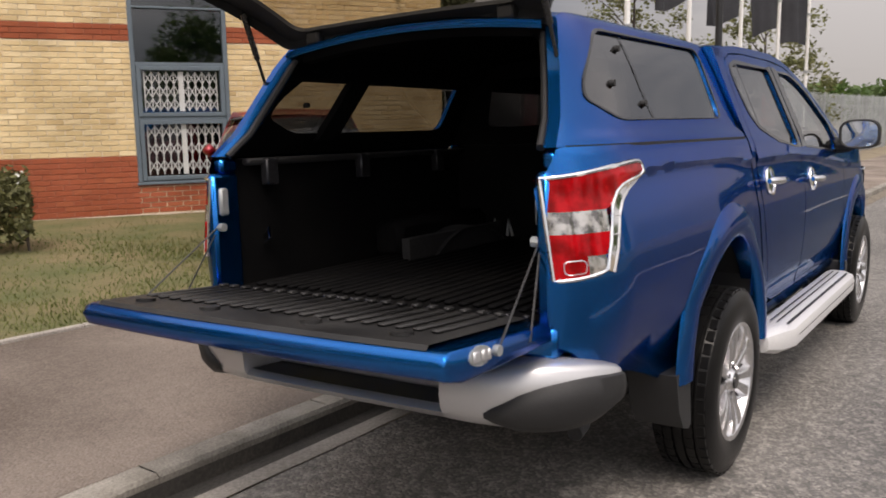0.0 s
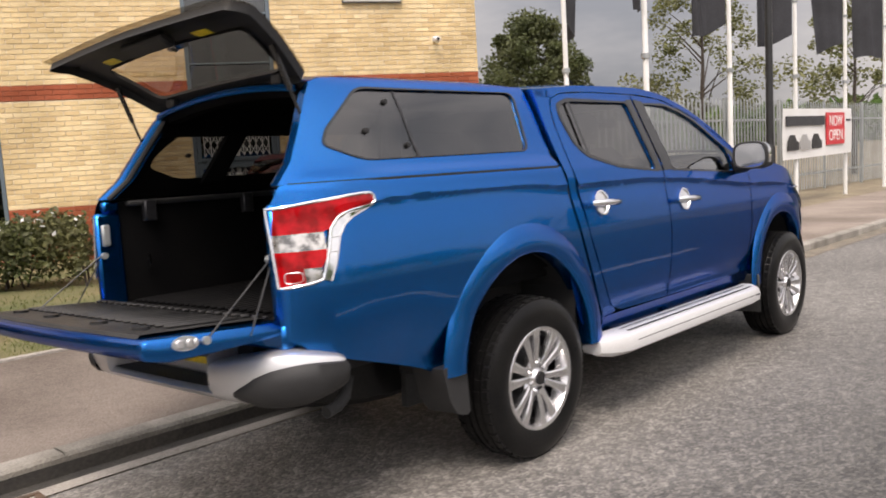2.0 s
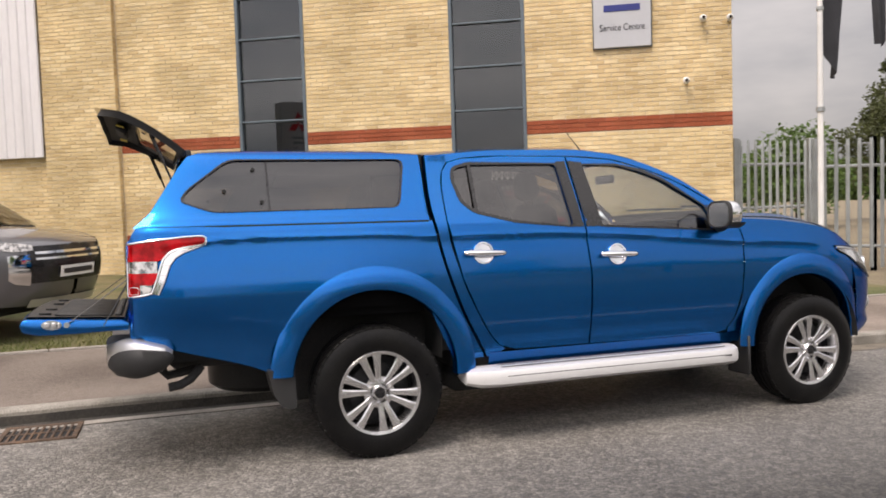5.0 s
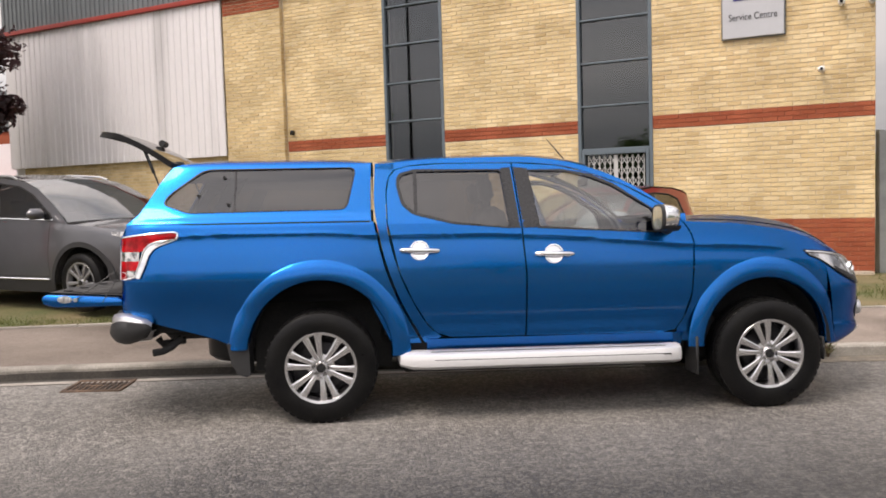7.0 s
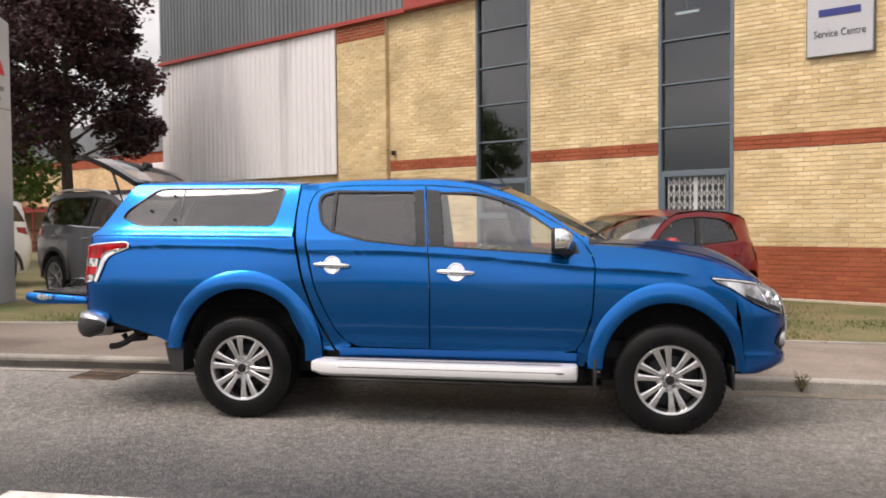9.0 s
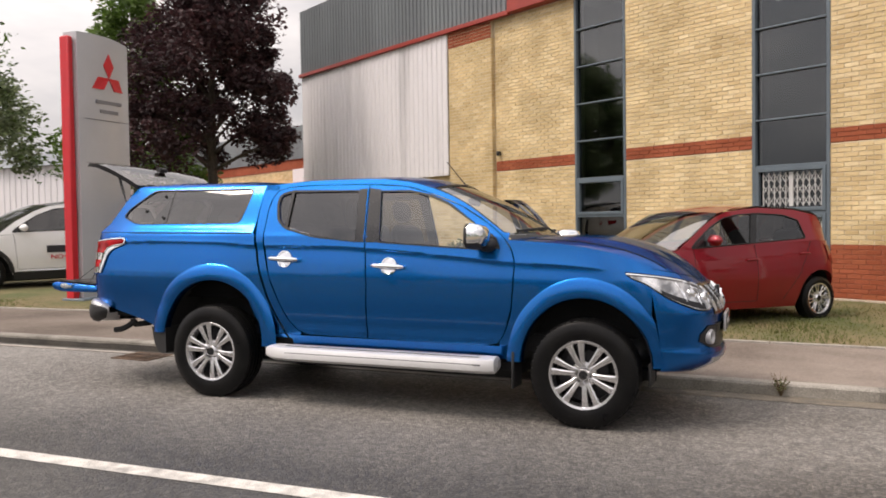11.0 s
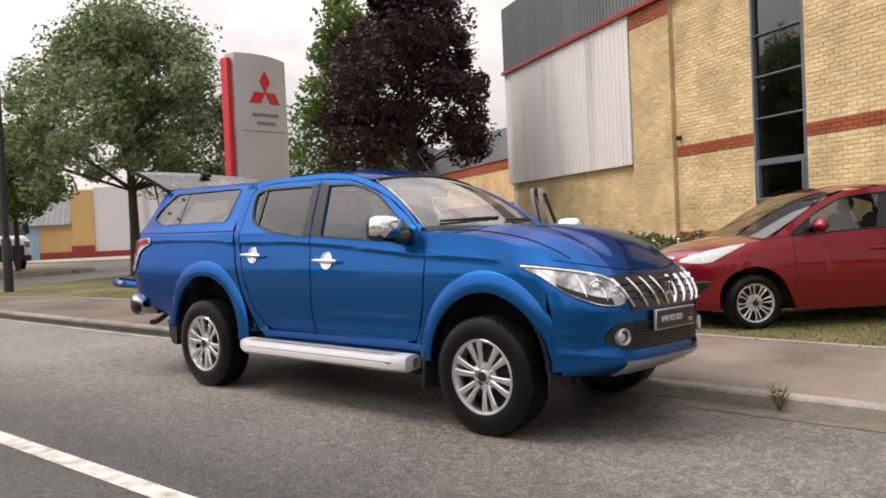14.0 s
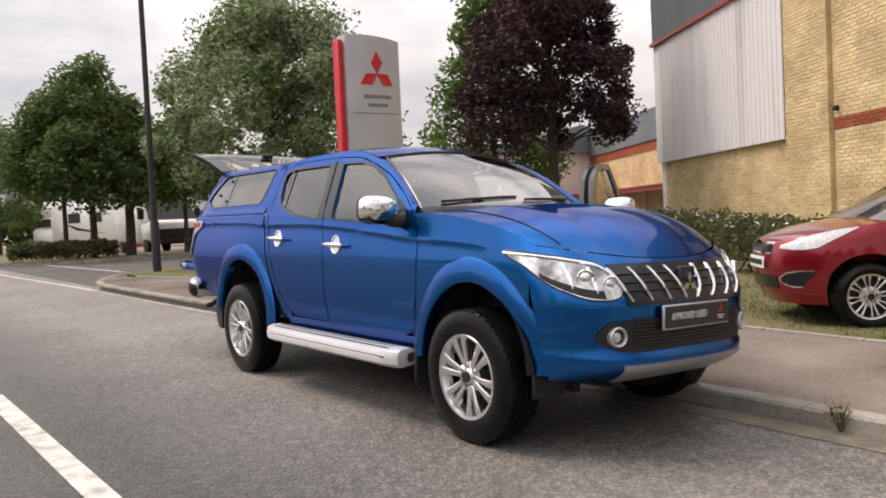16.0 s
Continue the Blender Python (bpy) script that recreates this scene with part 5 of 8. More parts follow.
    part("reflector", Geo().grid([[t_round(sg * r, hb(r) + (ht(r) - hb(r)) * v, 0.009) for v in (0.06, 0.16, 0.26)] for r in spread(0.36, 0.70, 12)]), M_rimdark, lampf)
    for r0 in (0.25, 0.385, 0.52):
        part("reflector", Geo().grid([[t_round(sg * (r0 + w), hb(r0) + (ht(r0) - hb(r0)) * v, 0.010 if w == 0.012 else 0.006) for v in (0.2, 0.5, 0.85)] for w in (0.0, 0.012, 0.024)]), M_chrome, lampf, sharp=20)
    # fog lamp
    c = Vector(t_front(sg * 0.508, 0.636, 0.010))
    ax = Vector((0.95, sg * 0.25, 0)).normalized()
    e1 = Vector((0, 0, 1))
    e2 = ax.cross(e1)
    g = Geo().grid([[c + (e1 * math.cos(a) + e2 * math.sin(a)) * q + ax * h for a in (2 * math.pi * k / 28 for k in range(28))] for q, h in ((0.051, -0.06), (0.051, 0.012), (0.045, 0.019), (0.038, 0.013), (0.033, -0.012), (0.018, -0.016))], close_v=True)
    fog = part("fog_lamp", g, M_silver, TRUCK, "round chrome-ringed fog lamp", sharp=25)
    g = Geo().grid([[c + (e1 * math.cos(a) + e2 * math.sin(a)) * q + ax * h for a in (2 * math.pi * k / 24 for k in range(24))] for q, h in ((0.0325, -0.011), (0.023, 0.0), (0.0, 0.005))], close_v=True)
    part("lens", g, M_foglens, fog)
    fp = Geo().grid([[t_front(sg * y, z, 0.006) for z in spread(0.56 + 0.42 * max(0, y - 0.49), 0.712 - 1.0 * max(0, y - 0.545) ** 1.0, 5)] for y in spread(0.425, 0.60, 14)])
    part("fog_pocket", fp, M_plastic, TRUCK)

# nose
QS = [math.sin(radians(a)) for a in spread(-90, 90, 61)]
zlow = lambda q: 0.385 + 0.02 * q * q
ztop = lambda q: 1.005 + 0.08 * q * q
rows = []
for q in QS:
    z0, z1 = zlow(q), ztop(q)
    col = []
    for k in range(29):
        z = z0 + (z1 - z0) * k / 28
        col.append(t_front(q * t_half(3.43, z), z))
    x, y, z = col[0]
    col.insert(0, (x - 0.25, y * 0.95, z + 0.01))
    rows.append(col)
part("front_bumper", Geo().grid(rows), M_blue, TRUCK, sharp=35)


def fpatch(name, z0, z1, yl, yr, off, mtl, parent, label="", nz=6, ny=14, sharp=40):
    rows = []
    for k in range(nz + 1):
        z = z0 + (z1 - z0) * k / nz
        row = [t_front(yl(z), z, -0.005)] + [t_front(yl(z) + (yr(z) - yl(z)) * j / ny, z, off) for j in range(ny + 1)] + [t_front(yr(z), z, -0.005)]
        rows.append(row)
    rows.insert(0, [(x - 0.02, y, z) for x, y, z in rows[0]])
    rows.append([(x - 0.02, y, z) for x, y, z in rows[-1]])
    return part(name, Geo().grid(rows), mtl, parent, label, sharp=sharp)


gr = fpatch("grille", 0.785, 0.99, lambda z: -(0.455 + 0.16 * (z - 0.80)), lambda z: 0.455 + 0.16 * (z - 0.80), 0.006, M_trim, TRUCK, "black grille with slanted chrome bars")
for sg in (-1, 1):
    for yt in (0.118, 0.245, 0.378, 0.50):
        path = [t_front(sg * (yt - dy), z, o) for dy, z, o in ((0.0, 0.975, 0.008), (0.012, 0.945, 0.014), (0.028, 0.90, 0.019), (0.042, 0.862, 0.018), (0.058, 0.832, 0.010), (0.074, 0.806, 0.002))]
        g = Geo().grid([[(x - 0.02, y - sg * 0.013, z), (x + 0.004, y - sg * 0.010, z), (x + 0.012, y, z), (x + 0.004, y + sg * 0.010, z), (x - 0.02, y + sg * 0.013, z)] for x, y, z in path])
        part("chrome_bar", g, M_chrome, gr, sharp=30)
    for k in range(3):
        z = 0.86 + k * 0.04
        part("grille_slat", Geo().tube([t_front(sg * y, z, 0.012) for y in spread(0.06, 0.47, 10)], 0.005, 5), M_plastic, gr)


def three_diamonds(name, size, place, mtl, parent, label):
    """Three rhombs that meet at one point; place(u, v, depth)."""
    for k in range(3):
        a = radians(90 + 120 * k)
        d, s = (math.cos(a), math.sin(a)), (-math.sin(a), math.cos(a))
        p = [(0, 0), (d[0] * 0.5 - s[0] * 0.29, d[1] * 0.5 - s[1] * 0.29), (d[0], d[1]), (d[0] * 0.5 + s[0] * 0.29, d[1] * 0.5 + s[1] * 0.29)]
        part(name, Geo().prism([(u * size, v * size) for u, v in p], place, 0, 1), mtl, parent, label if k == 0 else "", smooth=False)


gx = t_front(0, 0.905, 0.02)[0]
part("badge_plate", Geo().box((gx - 0.03, -0.062, 0.825), (gx + 0.004, 0.062, 0.965), 0.008), M_rimdark, gr)
three_diamonds("badge", 0.062, lambda u, v, d: (gx + 0.005 + d * 0.012, u, 0.878 + v), M_chrome, gr, "silver three-rhomb badge")
low = fpatch("lower_grille", 0.552, 0.715, lambda z: -0.43, lambda z: 0.43, 0.004, M_plastic, TRUCK, "black mesh lower grille")
for k in range(9):
    z = 0.575 + k * 0.018
    part("mesh_bar", Geo().tube([t_front(y, z, 0.008) for y in spread(-0.42, 0.42, 14)], 0.004, 4), M_trim, low)
fpatch("skid_plate", 0.388, 0.492, lambda z: -(0.43 + 0.45 * (z - 0.388)), lambda z: 0.43 + 0.45 * (z - 0.388), 0.016, M_silver, TRUCK, "satin silver skid plate under the bumper")
px = t_front(0, 0.74, 0.03)[0]
plate = part("show_plate", Geo().box((px - 0.012, -0.265, 0.662), (px + 0.008, 0.265, 0.772), 0.004), M_letter, TRUCK, "dark dealer plate with white lettering")
part("plate_rim", Geo().box((px - 0.014, -0.272, 0.655), (px + 0.004, 0.272, 0.779), 0.004), M_silver, plate)
stand = Matrix(((0, 0, 1, px + 0.009), (1, 0, 0, -0.07), (0, 1, 0, 0.718), (0, 0, 0, 1)))
words("lettering", "APPROVED USED", 0.05, M_white, stand, plate, "white sans-serif lettering", width=0.29, depth=0.001)
three_diamonds("badge", 0.026, lambda u, v, d: (px + 0.009 + d * 0.002, 0.195 + u, 0.732 + v), M_signred, plate, "small red three-rhomb badge")
for z, wd in ((0.70, 0.06), (0.687, 0.045)):
    part("small_print", Geo().box((px + 0.008, 0.195 - wd / 2, z - 0.003), (px + 0.010, 0.195 + wd / 2, z + 0.003)), M_white, plate)

# bonnet
cowl = lambda q: (2.43 + 0.20 * (1 - q * q), 1.285 + 0.02 * (1 - q * q))
rows = []
for q in spread(-1, 1, 41):
    col = []
    xb, zb = cowl(q)
    for k in range(31):
        a = k / 30
        xe = 2.43 + 1.0 * a
        ze = T_FEND(xe)
        y = q * t_half(xe, ze)
        zf = ztop(q)
        crown = 0.04 + 0.03 * math.sin(math.pi * a) - 0.12 * a**5
        z = ze + crown * (1 - q * q) + 0.012 * math.exp(-((abs(q) - 0.62) / 0.09) ** 2) * math.sin(math.pi * min(1, a * 1.05)) - 0.006 * math.exp(-((abs(q) - 0.45) / 0.1) ** 2)
        xf = t_front(q * t_half(3.43, zf), zf)[0] - 0.004
        x = xb + (xf - xb) * a
        if k == 30:
            z = zf + 0.004
        col.append((x, y, z))
    rows.append(col)
bonnet = part("bonnet", Geo().grid(rows), M_blue, TRUCK, "", sharp=50)
up = Vector((0, 0, 0.0015))
for i in (3, 37):
    part("shut_line", Geo().tube([Vector(p) + up for p in rows[i][1:30]], 0.0035, 5), M_black, bonnet)
# windscreen, roof, pillars
head = lambda q: (1.83 + 0.05 * (1 - q * q), 1.658 + 0.05 * (1 - q * q))
rows = []
for q in spread(-1, 1, 25):
    (xb, zb), (xh, zh) = cowl(q), head(q)
    rows.append([(xb + (xh - xb) * v - 0.0, q * (0.69 + (0.55 - 0.69) * v), zb + 0.012 + (zh - zb - 0.012) * v + 0.035 * math.sin(math.pi * v)) for v in spread(0, 1, 12)])
part("windscreen", Geo().grid(rows), M_screen, TRUCK, "clear curved windscreen")
part("windscreen_edge", Geo().tube([rows[i][-1] for i in range(25)], 0.012, 6).tube(rows[0], 0.010, 6).tube(rows[-1], 0.010, 6), M_trim, TRUCK)
for sg in (-1, 1):
    e = rows[0] if sg < 0 else rows[-1]
    g = Geo().grid([[e[k]] + [tuple(Vector(e[k]).lerp(Vector((max(1.80, min(2.46, 2.44 - 0.62 * k / 11)), sg * t_half(2.44 - 0.62 * k / 11, max(T_ROOF(2.44 - 0.62 * k / 11), 1.29)), max(T_ROOF(2.44 - 0.62 * k / 11), 1.29))), f)) for f in (0.5, 1.0)] for k in range(12)])
    part("windscreen_pillar", g, M_blue, TRUCK)
rows = []
for q in spread(-1, 1, 25):
    xh, zh = head(q)
    rows.append([(0.395 + (xh - 0.395) * a, q * (t_half(xe, T_ROOF(xe)) if a < 0.97 else 0.61), T_ROOF(xe) + (0.05 if a < 1 else 0.055) * (1 - q * q)) for a, xe in ((a, 0.395 + 1.42 * a) for a in spread(0, 1, 24))])
part("roof", Geo().grid(rows), M_blue, TRUCK, "", sharp=60)
rear = Geo().grid([[(0.395, q * t_half(0.395, z), z + (0.05 * (1 - q * q) if z > 1.69 else 0)) for q in spread(-1, 1, 13)] for z in (0.52, 0.8, 1.1, 1.31, 1.5, 1.695)])
part("cab_back", rear, M_plastic, TRUCK)
part("cowl_panel", Geo().grid([[(cowl(q)[0] + d, q * 0.71, cowl(q)[1] + h) for d, h in ((-0.06, 0.035), (0.02, 0.004), (0.06, -0.02))] for q in spread(-1, 1, 21)]), M_plastic, TRUCK)
for y0, y1 in ((-0.62, -0.05), (0.0, 0.56)):
    q0, q1 = y0 / 0.76, y1 / 0.76
    part("wiper", Geo().tube([(cowl(q)[0] - 0.035 - 0.035 * v, q * 0.70, cowl(q)[1] + 0.05 + 0.018 * v) for q, v in ((q0 + (q1 - q0) * v, v) for v in spread(0, 1, 8))], 0.009, 6), M_plastic, TRUCK)
ant = Geo().tube([(1.85, 0.06, 1.70), (1.85, 0.06, 1.728)], 0.02, 10).tube([(1.845, 0.06, 1.725), (1.68, 0.06, 1.92)], [0.006, 0.0025], 6)
part("aerial", ant, M_plastic, TRUCK)

# canopy top, rear frame and raised window
rows = [[(x, q * t_canopy(x, T_CANTOP(x)), T_CANTOP(x) + 0.04 * (1 - q * q)) for q in spread(-1, 1, 25)] for x in spread(-0.96, 0.355, 28)]
ctop = part("canopy_roof", Geo().grid(rows), M_blue, TRUCK, "", sharp=60)
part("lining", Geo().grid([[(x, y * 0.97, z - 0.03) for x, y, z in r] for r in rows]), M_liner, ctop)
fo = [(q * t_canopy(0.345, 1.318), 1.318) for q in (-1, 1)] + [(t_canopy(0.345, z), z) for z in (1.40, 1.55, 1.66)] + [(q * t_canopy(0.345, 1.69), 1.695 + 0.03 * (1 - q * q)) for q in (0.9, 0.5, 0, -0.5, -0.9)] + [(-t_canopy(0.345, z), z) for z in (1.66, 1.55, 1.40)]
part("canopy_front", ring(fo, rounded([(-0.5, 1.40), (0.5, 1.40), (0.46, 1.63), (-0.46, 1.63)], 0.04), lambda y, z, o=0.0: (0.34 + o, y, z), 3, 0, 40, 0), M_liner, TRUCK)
part("canopy_front_window", Geo().box((0.341, -0.5, 1.40), (0.345, 0.5, 1.635)), M_tint, TRUCK)
redge = [(-0.96, 1.695), (-1.01, 1.63), (-1.09, 1.50), (-1.16, 1.39), (-1.245, 1.312)]
for sg in (-1, 1):
    pth = [Vector((x, sg * (t_canopy(x, z)), z)) for x, z in redge]
    part("canopy_frame", Geo().grid([[p, p + Vector((-0.004, -sg * 0.035, 0.0)), p + Vector((0.02, -sg * 0.05, 0.0)), p + Vector((0.06, -sg * 0.06, 0))] for p in pth]), M_blue, TRUCK)
    part("canopy_gasket", Geo().tube([p + Vector((0.03, -sg * 0.062, 0)) for p in pth], 0.013, 8), M_plastic, TRUCK)
part("canopy_header", Geo().grid([[(-0.96 + d, q * (t_canopy(-0.96, 1.695) - 0.01), 1.695 + 0.04 * (1 - q * q) + h) for d, h in ((0.0, 0.0), (-0.03, -0.025), (0.0, -0.06), (0.06, -0.06))] for q in spread(-1, 1, 21)]), M_liner, TRUCK)
part("header_lip", Geo().grid([[(-0.992 + d, q * (t_canopy(-0.96, 1.695) - 0.03), 1.672 + 0.04 * (1 - q * q) + h) for d, h in ((0.03, 0.014), (-0.004, 0.012), (-0.008, 0.0), (-0.004, -0.012), (0.03, -0.014))] for q in spread(-1, 1, 21)]), M_blue, TRUCK)
# the raised rear window: built closed from its hinge (local x down the glass), then swung up
hinge = Matrix.Translation((-0.965, 0, 1.715)) @ Matrix.Rotation(radians(180 + 30.0), 4, "Y") @ Matrix.Diagonal((1, 1, -1, 1))
GLEN = 0.46
out2 = rounded([(0.0, -0.545), (0.2, -0.63), (GLEN * 0.86, -0.71), (GLEN, -0.70), (GLEN + 0.015, 0.0), (GLEN, 0.70), (GLEN * 0.86, 0.71), (0.2, 0.63), (0.0, 0.545)], 0.025)
in2 = rounded([(0.05, -0.46), (0.29, -0.53), (0.31, 0.0), (0.29, 0.53), (0.05, 0.46)], 0.05)
bend = lambda u, v, o=0.0: tuple(hinge @ Vector((u, v, 0.02 * (1 - (v / 0.75) ** 2) + 0.02 * math.sin(math.pi * min(u / GLEN, 1)) - 0.05 * max(0.0, u / GLEN - 0.8) * 5 * 0.6 + o)))
rw = part("rear_window_door", ring(out2, in2, bend, 8, 0.036, 70, 0.015), M_plastic, TRUCK, "raised black-framed rear window of the canopy", sharp=40)
part("outer_glass", filled([(0.01 + u * 1.045, v * 1.02) for u, v in out2], bend, 6, 60, 0.003), M_hatchglass, rw)
for v, u in ((-0.40, 0.365), (0.30, 0.365)):
    part("warning_sticker", Geo().grid([[bend(u + du, v + dv, -0.05) for dv in (-0.05, 0.05)] for du in (-0.02, 0.02)]), M_yellow, rw, "yellow warning sticker")
lock = Geo().box((-0.05, -0.16, -0.05), (0.02, 0.16, -0.012), 0.01)
part("lock_bar", lock.moved(Matrix.Translation(bend(GLEN - 0.07, 0.0)) @ hinge.to_3x3().normalized().to_4x4()), M_plastic, rw)
part("outer_handle", Geo().tube([bend(0.27, -0.05, 0.03), bend(0.27, 0.05, 0.03)], 0.024, 10).tube([bend(0.27, 0, 0.0), bend(0.27, 0, 0.03)], 0.014, 8), M_plastic, rw)
for sg in (-1, 1):
    a, b = Vector(bend(0.2, sg * 0.59, -0.03)), Vector((-1.03, sg * 0.60, 1.53))
    part("gas_strut", Geo().tube([a, a.lerp(b, 0.55)], 0.011, 8).tube([a.lerp(b, 0.5), b], 0.006, 8), M_trim, TRUCK)
    part("hinge_strap", Geo().box((-1.0, sg * 0.40 - 0.03, 1.70), (-0.93, sg * 0.40 + 0.03, 1.745), 0.008), M_plastic, TRUCK)

# load bed
bed = Geo()
FLOOR = 0.835
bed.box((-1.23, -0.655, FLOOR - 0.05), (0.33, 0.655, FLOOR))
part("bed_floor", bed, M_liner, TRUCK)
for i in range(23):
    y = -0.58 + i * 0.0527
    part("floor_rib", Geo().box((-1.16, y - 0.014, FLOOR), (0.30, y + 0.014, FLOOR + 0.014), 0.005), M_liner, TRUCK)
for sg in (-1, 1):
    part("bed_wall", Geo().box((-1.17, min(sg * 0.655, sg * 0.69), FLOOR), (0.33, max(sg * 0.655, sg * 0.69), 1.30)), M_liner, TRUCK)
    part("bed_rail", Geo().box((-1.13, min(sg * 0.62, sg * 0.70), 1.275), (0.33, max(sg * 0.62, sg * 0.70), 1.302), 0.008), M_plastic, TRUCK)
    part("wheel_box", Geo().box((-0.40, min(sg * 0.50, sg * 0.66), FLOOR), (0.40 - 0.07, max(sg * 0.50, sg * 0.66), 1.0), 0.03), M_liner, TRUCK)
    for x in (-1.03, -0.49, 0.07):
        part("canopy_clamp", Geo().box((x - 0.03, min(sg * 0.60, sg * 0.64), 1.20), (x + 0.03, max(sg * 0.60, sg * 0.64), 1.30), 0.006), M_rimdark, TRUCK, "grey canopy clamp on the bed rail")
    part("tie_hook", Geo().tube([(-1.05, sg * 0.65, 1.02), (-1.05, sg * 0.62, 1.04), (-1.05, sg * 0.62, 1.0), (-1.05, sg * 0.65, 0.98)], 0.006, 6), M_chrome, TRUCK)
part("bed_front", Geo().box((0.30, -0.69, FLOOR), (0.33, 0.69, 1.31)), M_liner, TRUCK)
for y in (0.34, 0.42):
    part("tie_hook", Geo().tube([(0.29, y, FLOOR + 0.03), (0.28, y + 0.015, FLOOR + 0.11), (0.29, y + 0.03, FLOOR + 0.03)], 0.008, 6), M_galv, TRUCK)
for i in range(19):
    y = -0.58 + i * 0.0645
    part("sill_stud", Geo().box((-1.232, y - 0.010, FLOOR + 0.001), (-1.212, y + 0.010, FLOOR + 0.010), 0.003), M_rimdark, TRUCK)
part("tail_sill", Geo().box((-1.28, -0.70, 0.74), (-1.20, 0.70, FLOOR - 0.004), 0.012), M_blue, TRUCK)

# tailgate, let down
tg_m = Matrix.Translation((-1.285, 0, 0.812)) @ Matrix.Rotation(radians(4.0), 4, "Y")
tg = Geo()
prof = [(0.0, -0.018), (-0.05, -0.022), (-0.25, -0.040), (-0.42, -0.050), (-0.49, -0.036), (-0.505, -0.004), (-0.495, 0.022), (-0.475, 0.030), (-0.03, 0.034), (0.0, 0.02)]
ys = [-0.69, -0.682] + spread(-0.66, 0.66, 23) + [0.682, 0.69]
ks = [0.80] + [1.0] * 25 + [0.80]
tg.grid([[(x * (1 + 0.06 * (1 - (y / 0.69) ** 2)), y, z * k) for x, z in prof] for y, k in zip(ys, ks)], close_v=True)
tg.f.append(tuple(range(len(prof))))
tg.f.append(tuple(range((len(ys) - 1) * len(prof), len(ys) * len(prof)))[::-1])
gate = part("tailgate", tg.moved(tg_m), M_blue, TRUCK, "lowered blue tailgate with a black ribbed liner", sharp=70)
part("liner", Geo().grid([[(x * (1 + 0.05 * (1 - (y / 0.63) ** 2)), y, z) for x, z in ((-0.02, 0.028), (-0.022, 0.044), (-0.478, 0.040), (-0.488, 0.028))] for y in spread(-0.63, 0.63, 11)]).moved(tg_m), M_gateliner, gate, "scuffed black ribbed liner, greyed for reflected sky")
for i in range(21):
    y = -0.56 + i * 0.056
    part("liner_rib", Geo().box((-0.36, y - 0.013, 0.042), (-0.08, y + 0.013, 0.052), 0.005).moved(tg_m), M_gateliner, gate)
    part("liner_tab", Geo().box((-0.07, y - 0.011, 0.046), (-0.035, y + 0.011, 0.058), 0.004).moved(tg_m), M_gateliner, gate)
for y in (-0.5, -0.2, 0.2, 0.5):
    part("liner_cap", Geo().tube([(-0.41, y, 0.040), (-0.41, y, 0.050)], 0.03, 14).moved(tg_m), M_gateliner, gate)
for sg in (-1, 1):
    slope = tg_m @ Matrix.Translation((-0.03, sg * 0.688, 0.004)) @ Matrix.Rotation(radians(-90 * sg), 4, "X")
    oval = [(-0.33 + 0.048 * math.cos(a), 0.024 * math.sin(a)) for a in (2 * math.pi * k / 20 for k in range(20))]
    latch = part("latch", Geo().prism(oval, lambda u, v, d: (u, v, -0.004 + 0.010 * d), 0, 1).moved(slope), M_galv, gate, "zinc-plated tailgate latch", fix=True)
    for u, w in ((-0.352, 0.014), (-0.318, 0.011), (-0.296, 0.007)):
        part("latch_claw", Geo().box((u - w, -0.014, 0.004), (u + w, 0.014, 0.013), 0.004).moved(slope), M_silver, latch)
    part("latch_bolt", Geo().tube([(-0.29, sg * 0.685, 0.006), (-0.29, sg * 0.705, 0.006)], 0.014, 10).moved(tg_m), M_galv, gate)
    a = tg_m @ Vector((-0.29, sg * 0.70, 0.008))
    part("stay_cable", Geo().tube([a, a.lerp(Vector((-1.27, sg * 0.65, 1.06)), 0.5), Vector((-1.27, sg * 0.65, 1.06))], 0.003, 6), M_cable, TRUCK, "steel tailgate stay cable")
    part("stay_cable", Geo().tube([tg_m @ Vector((-0.12, sg * 0.692, 0.0)), (-1.275, sg * 0.655, 1.04)], 0.003, 6), M_cable, TRUCK)
part("gate_handle", Geo().box((-0.33, -0.12, -0.062), (-0.20, 0.12, -0.045), 0.006).moved(tg_m), M_chrome, gate)

# rear bumper
def rb(y, x_in, z):
    k = min(abs(y) / 0.90, 1.0)
    return (-1.405 + 0.24 * k**4 * (0.55 + 0.45 * k) + x_in, y, z)


def corner(th, out, z):
    """A place on the bumper's end: th 0 behind the lamp, 90 on the flank; out from the surface."""
    c, q = math.cos(radians(th)), math.sin(radians(th))
    x, y = -1.11 - 0.295 * max(c, 0.0) ** 0.9, 0.40 + 0.415 * q ** 0.9
    n2 = Vector((-c * 0.42, q * 0.30)).normalized()
    return x + n2.x * out, y + n2.y * out, z


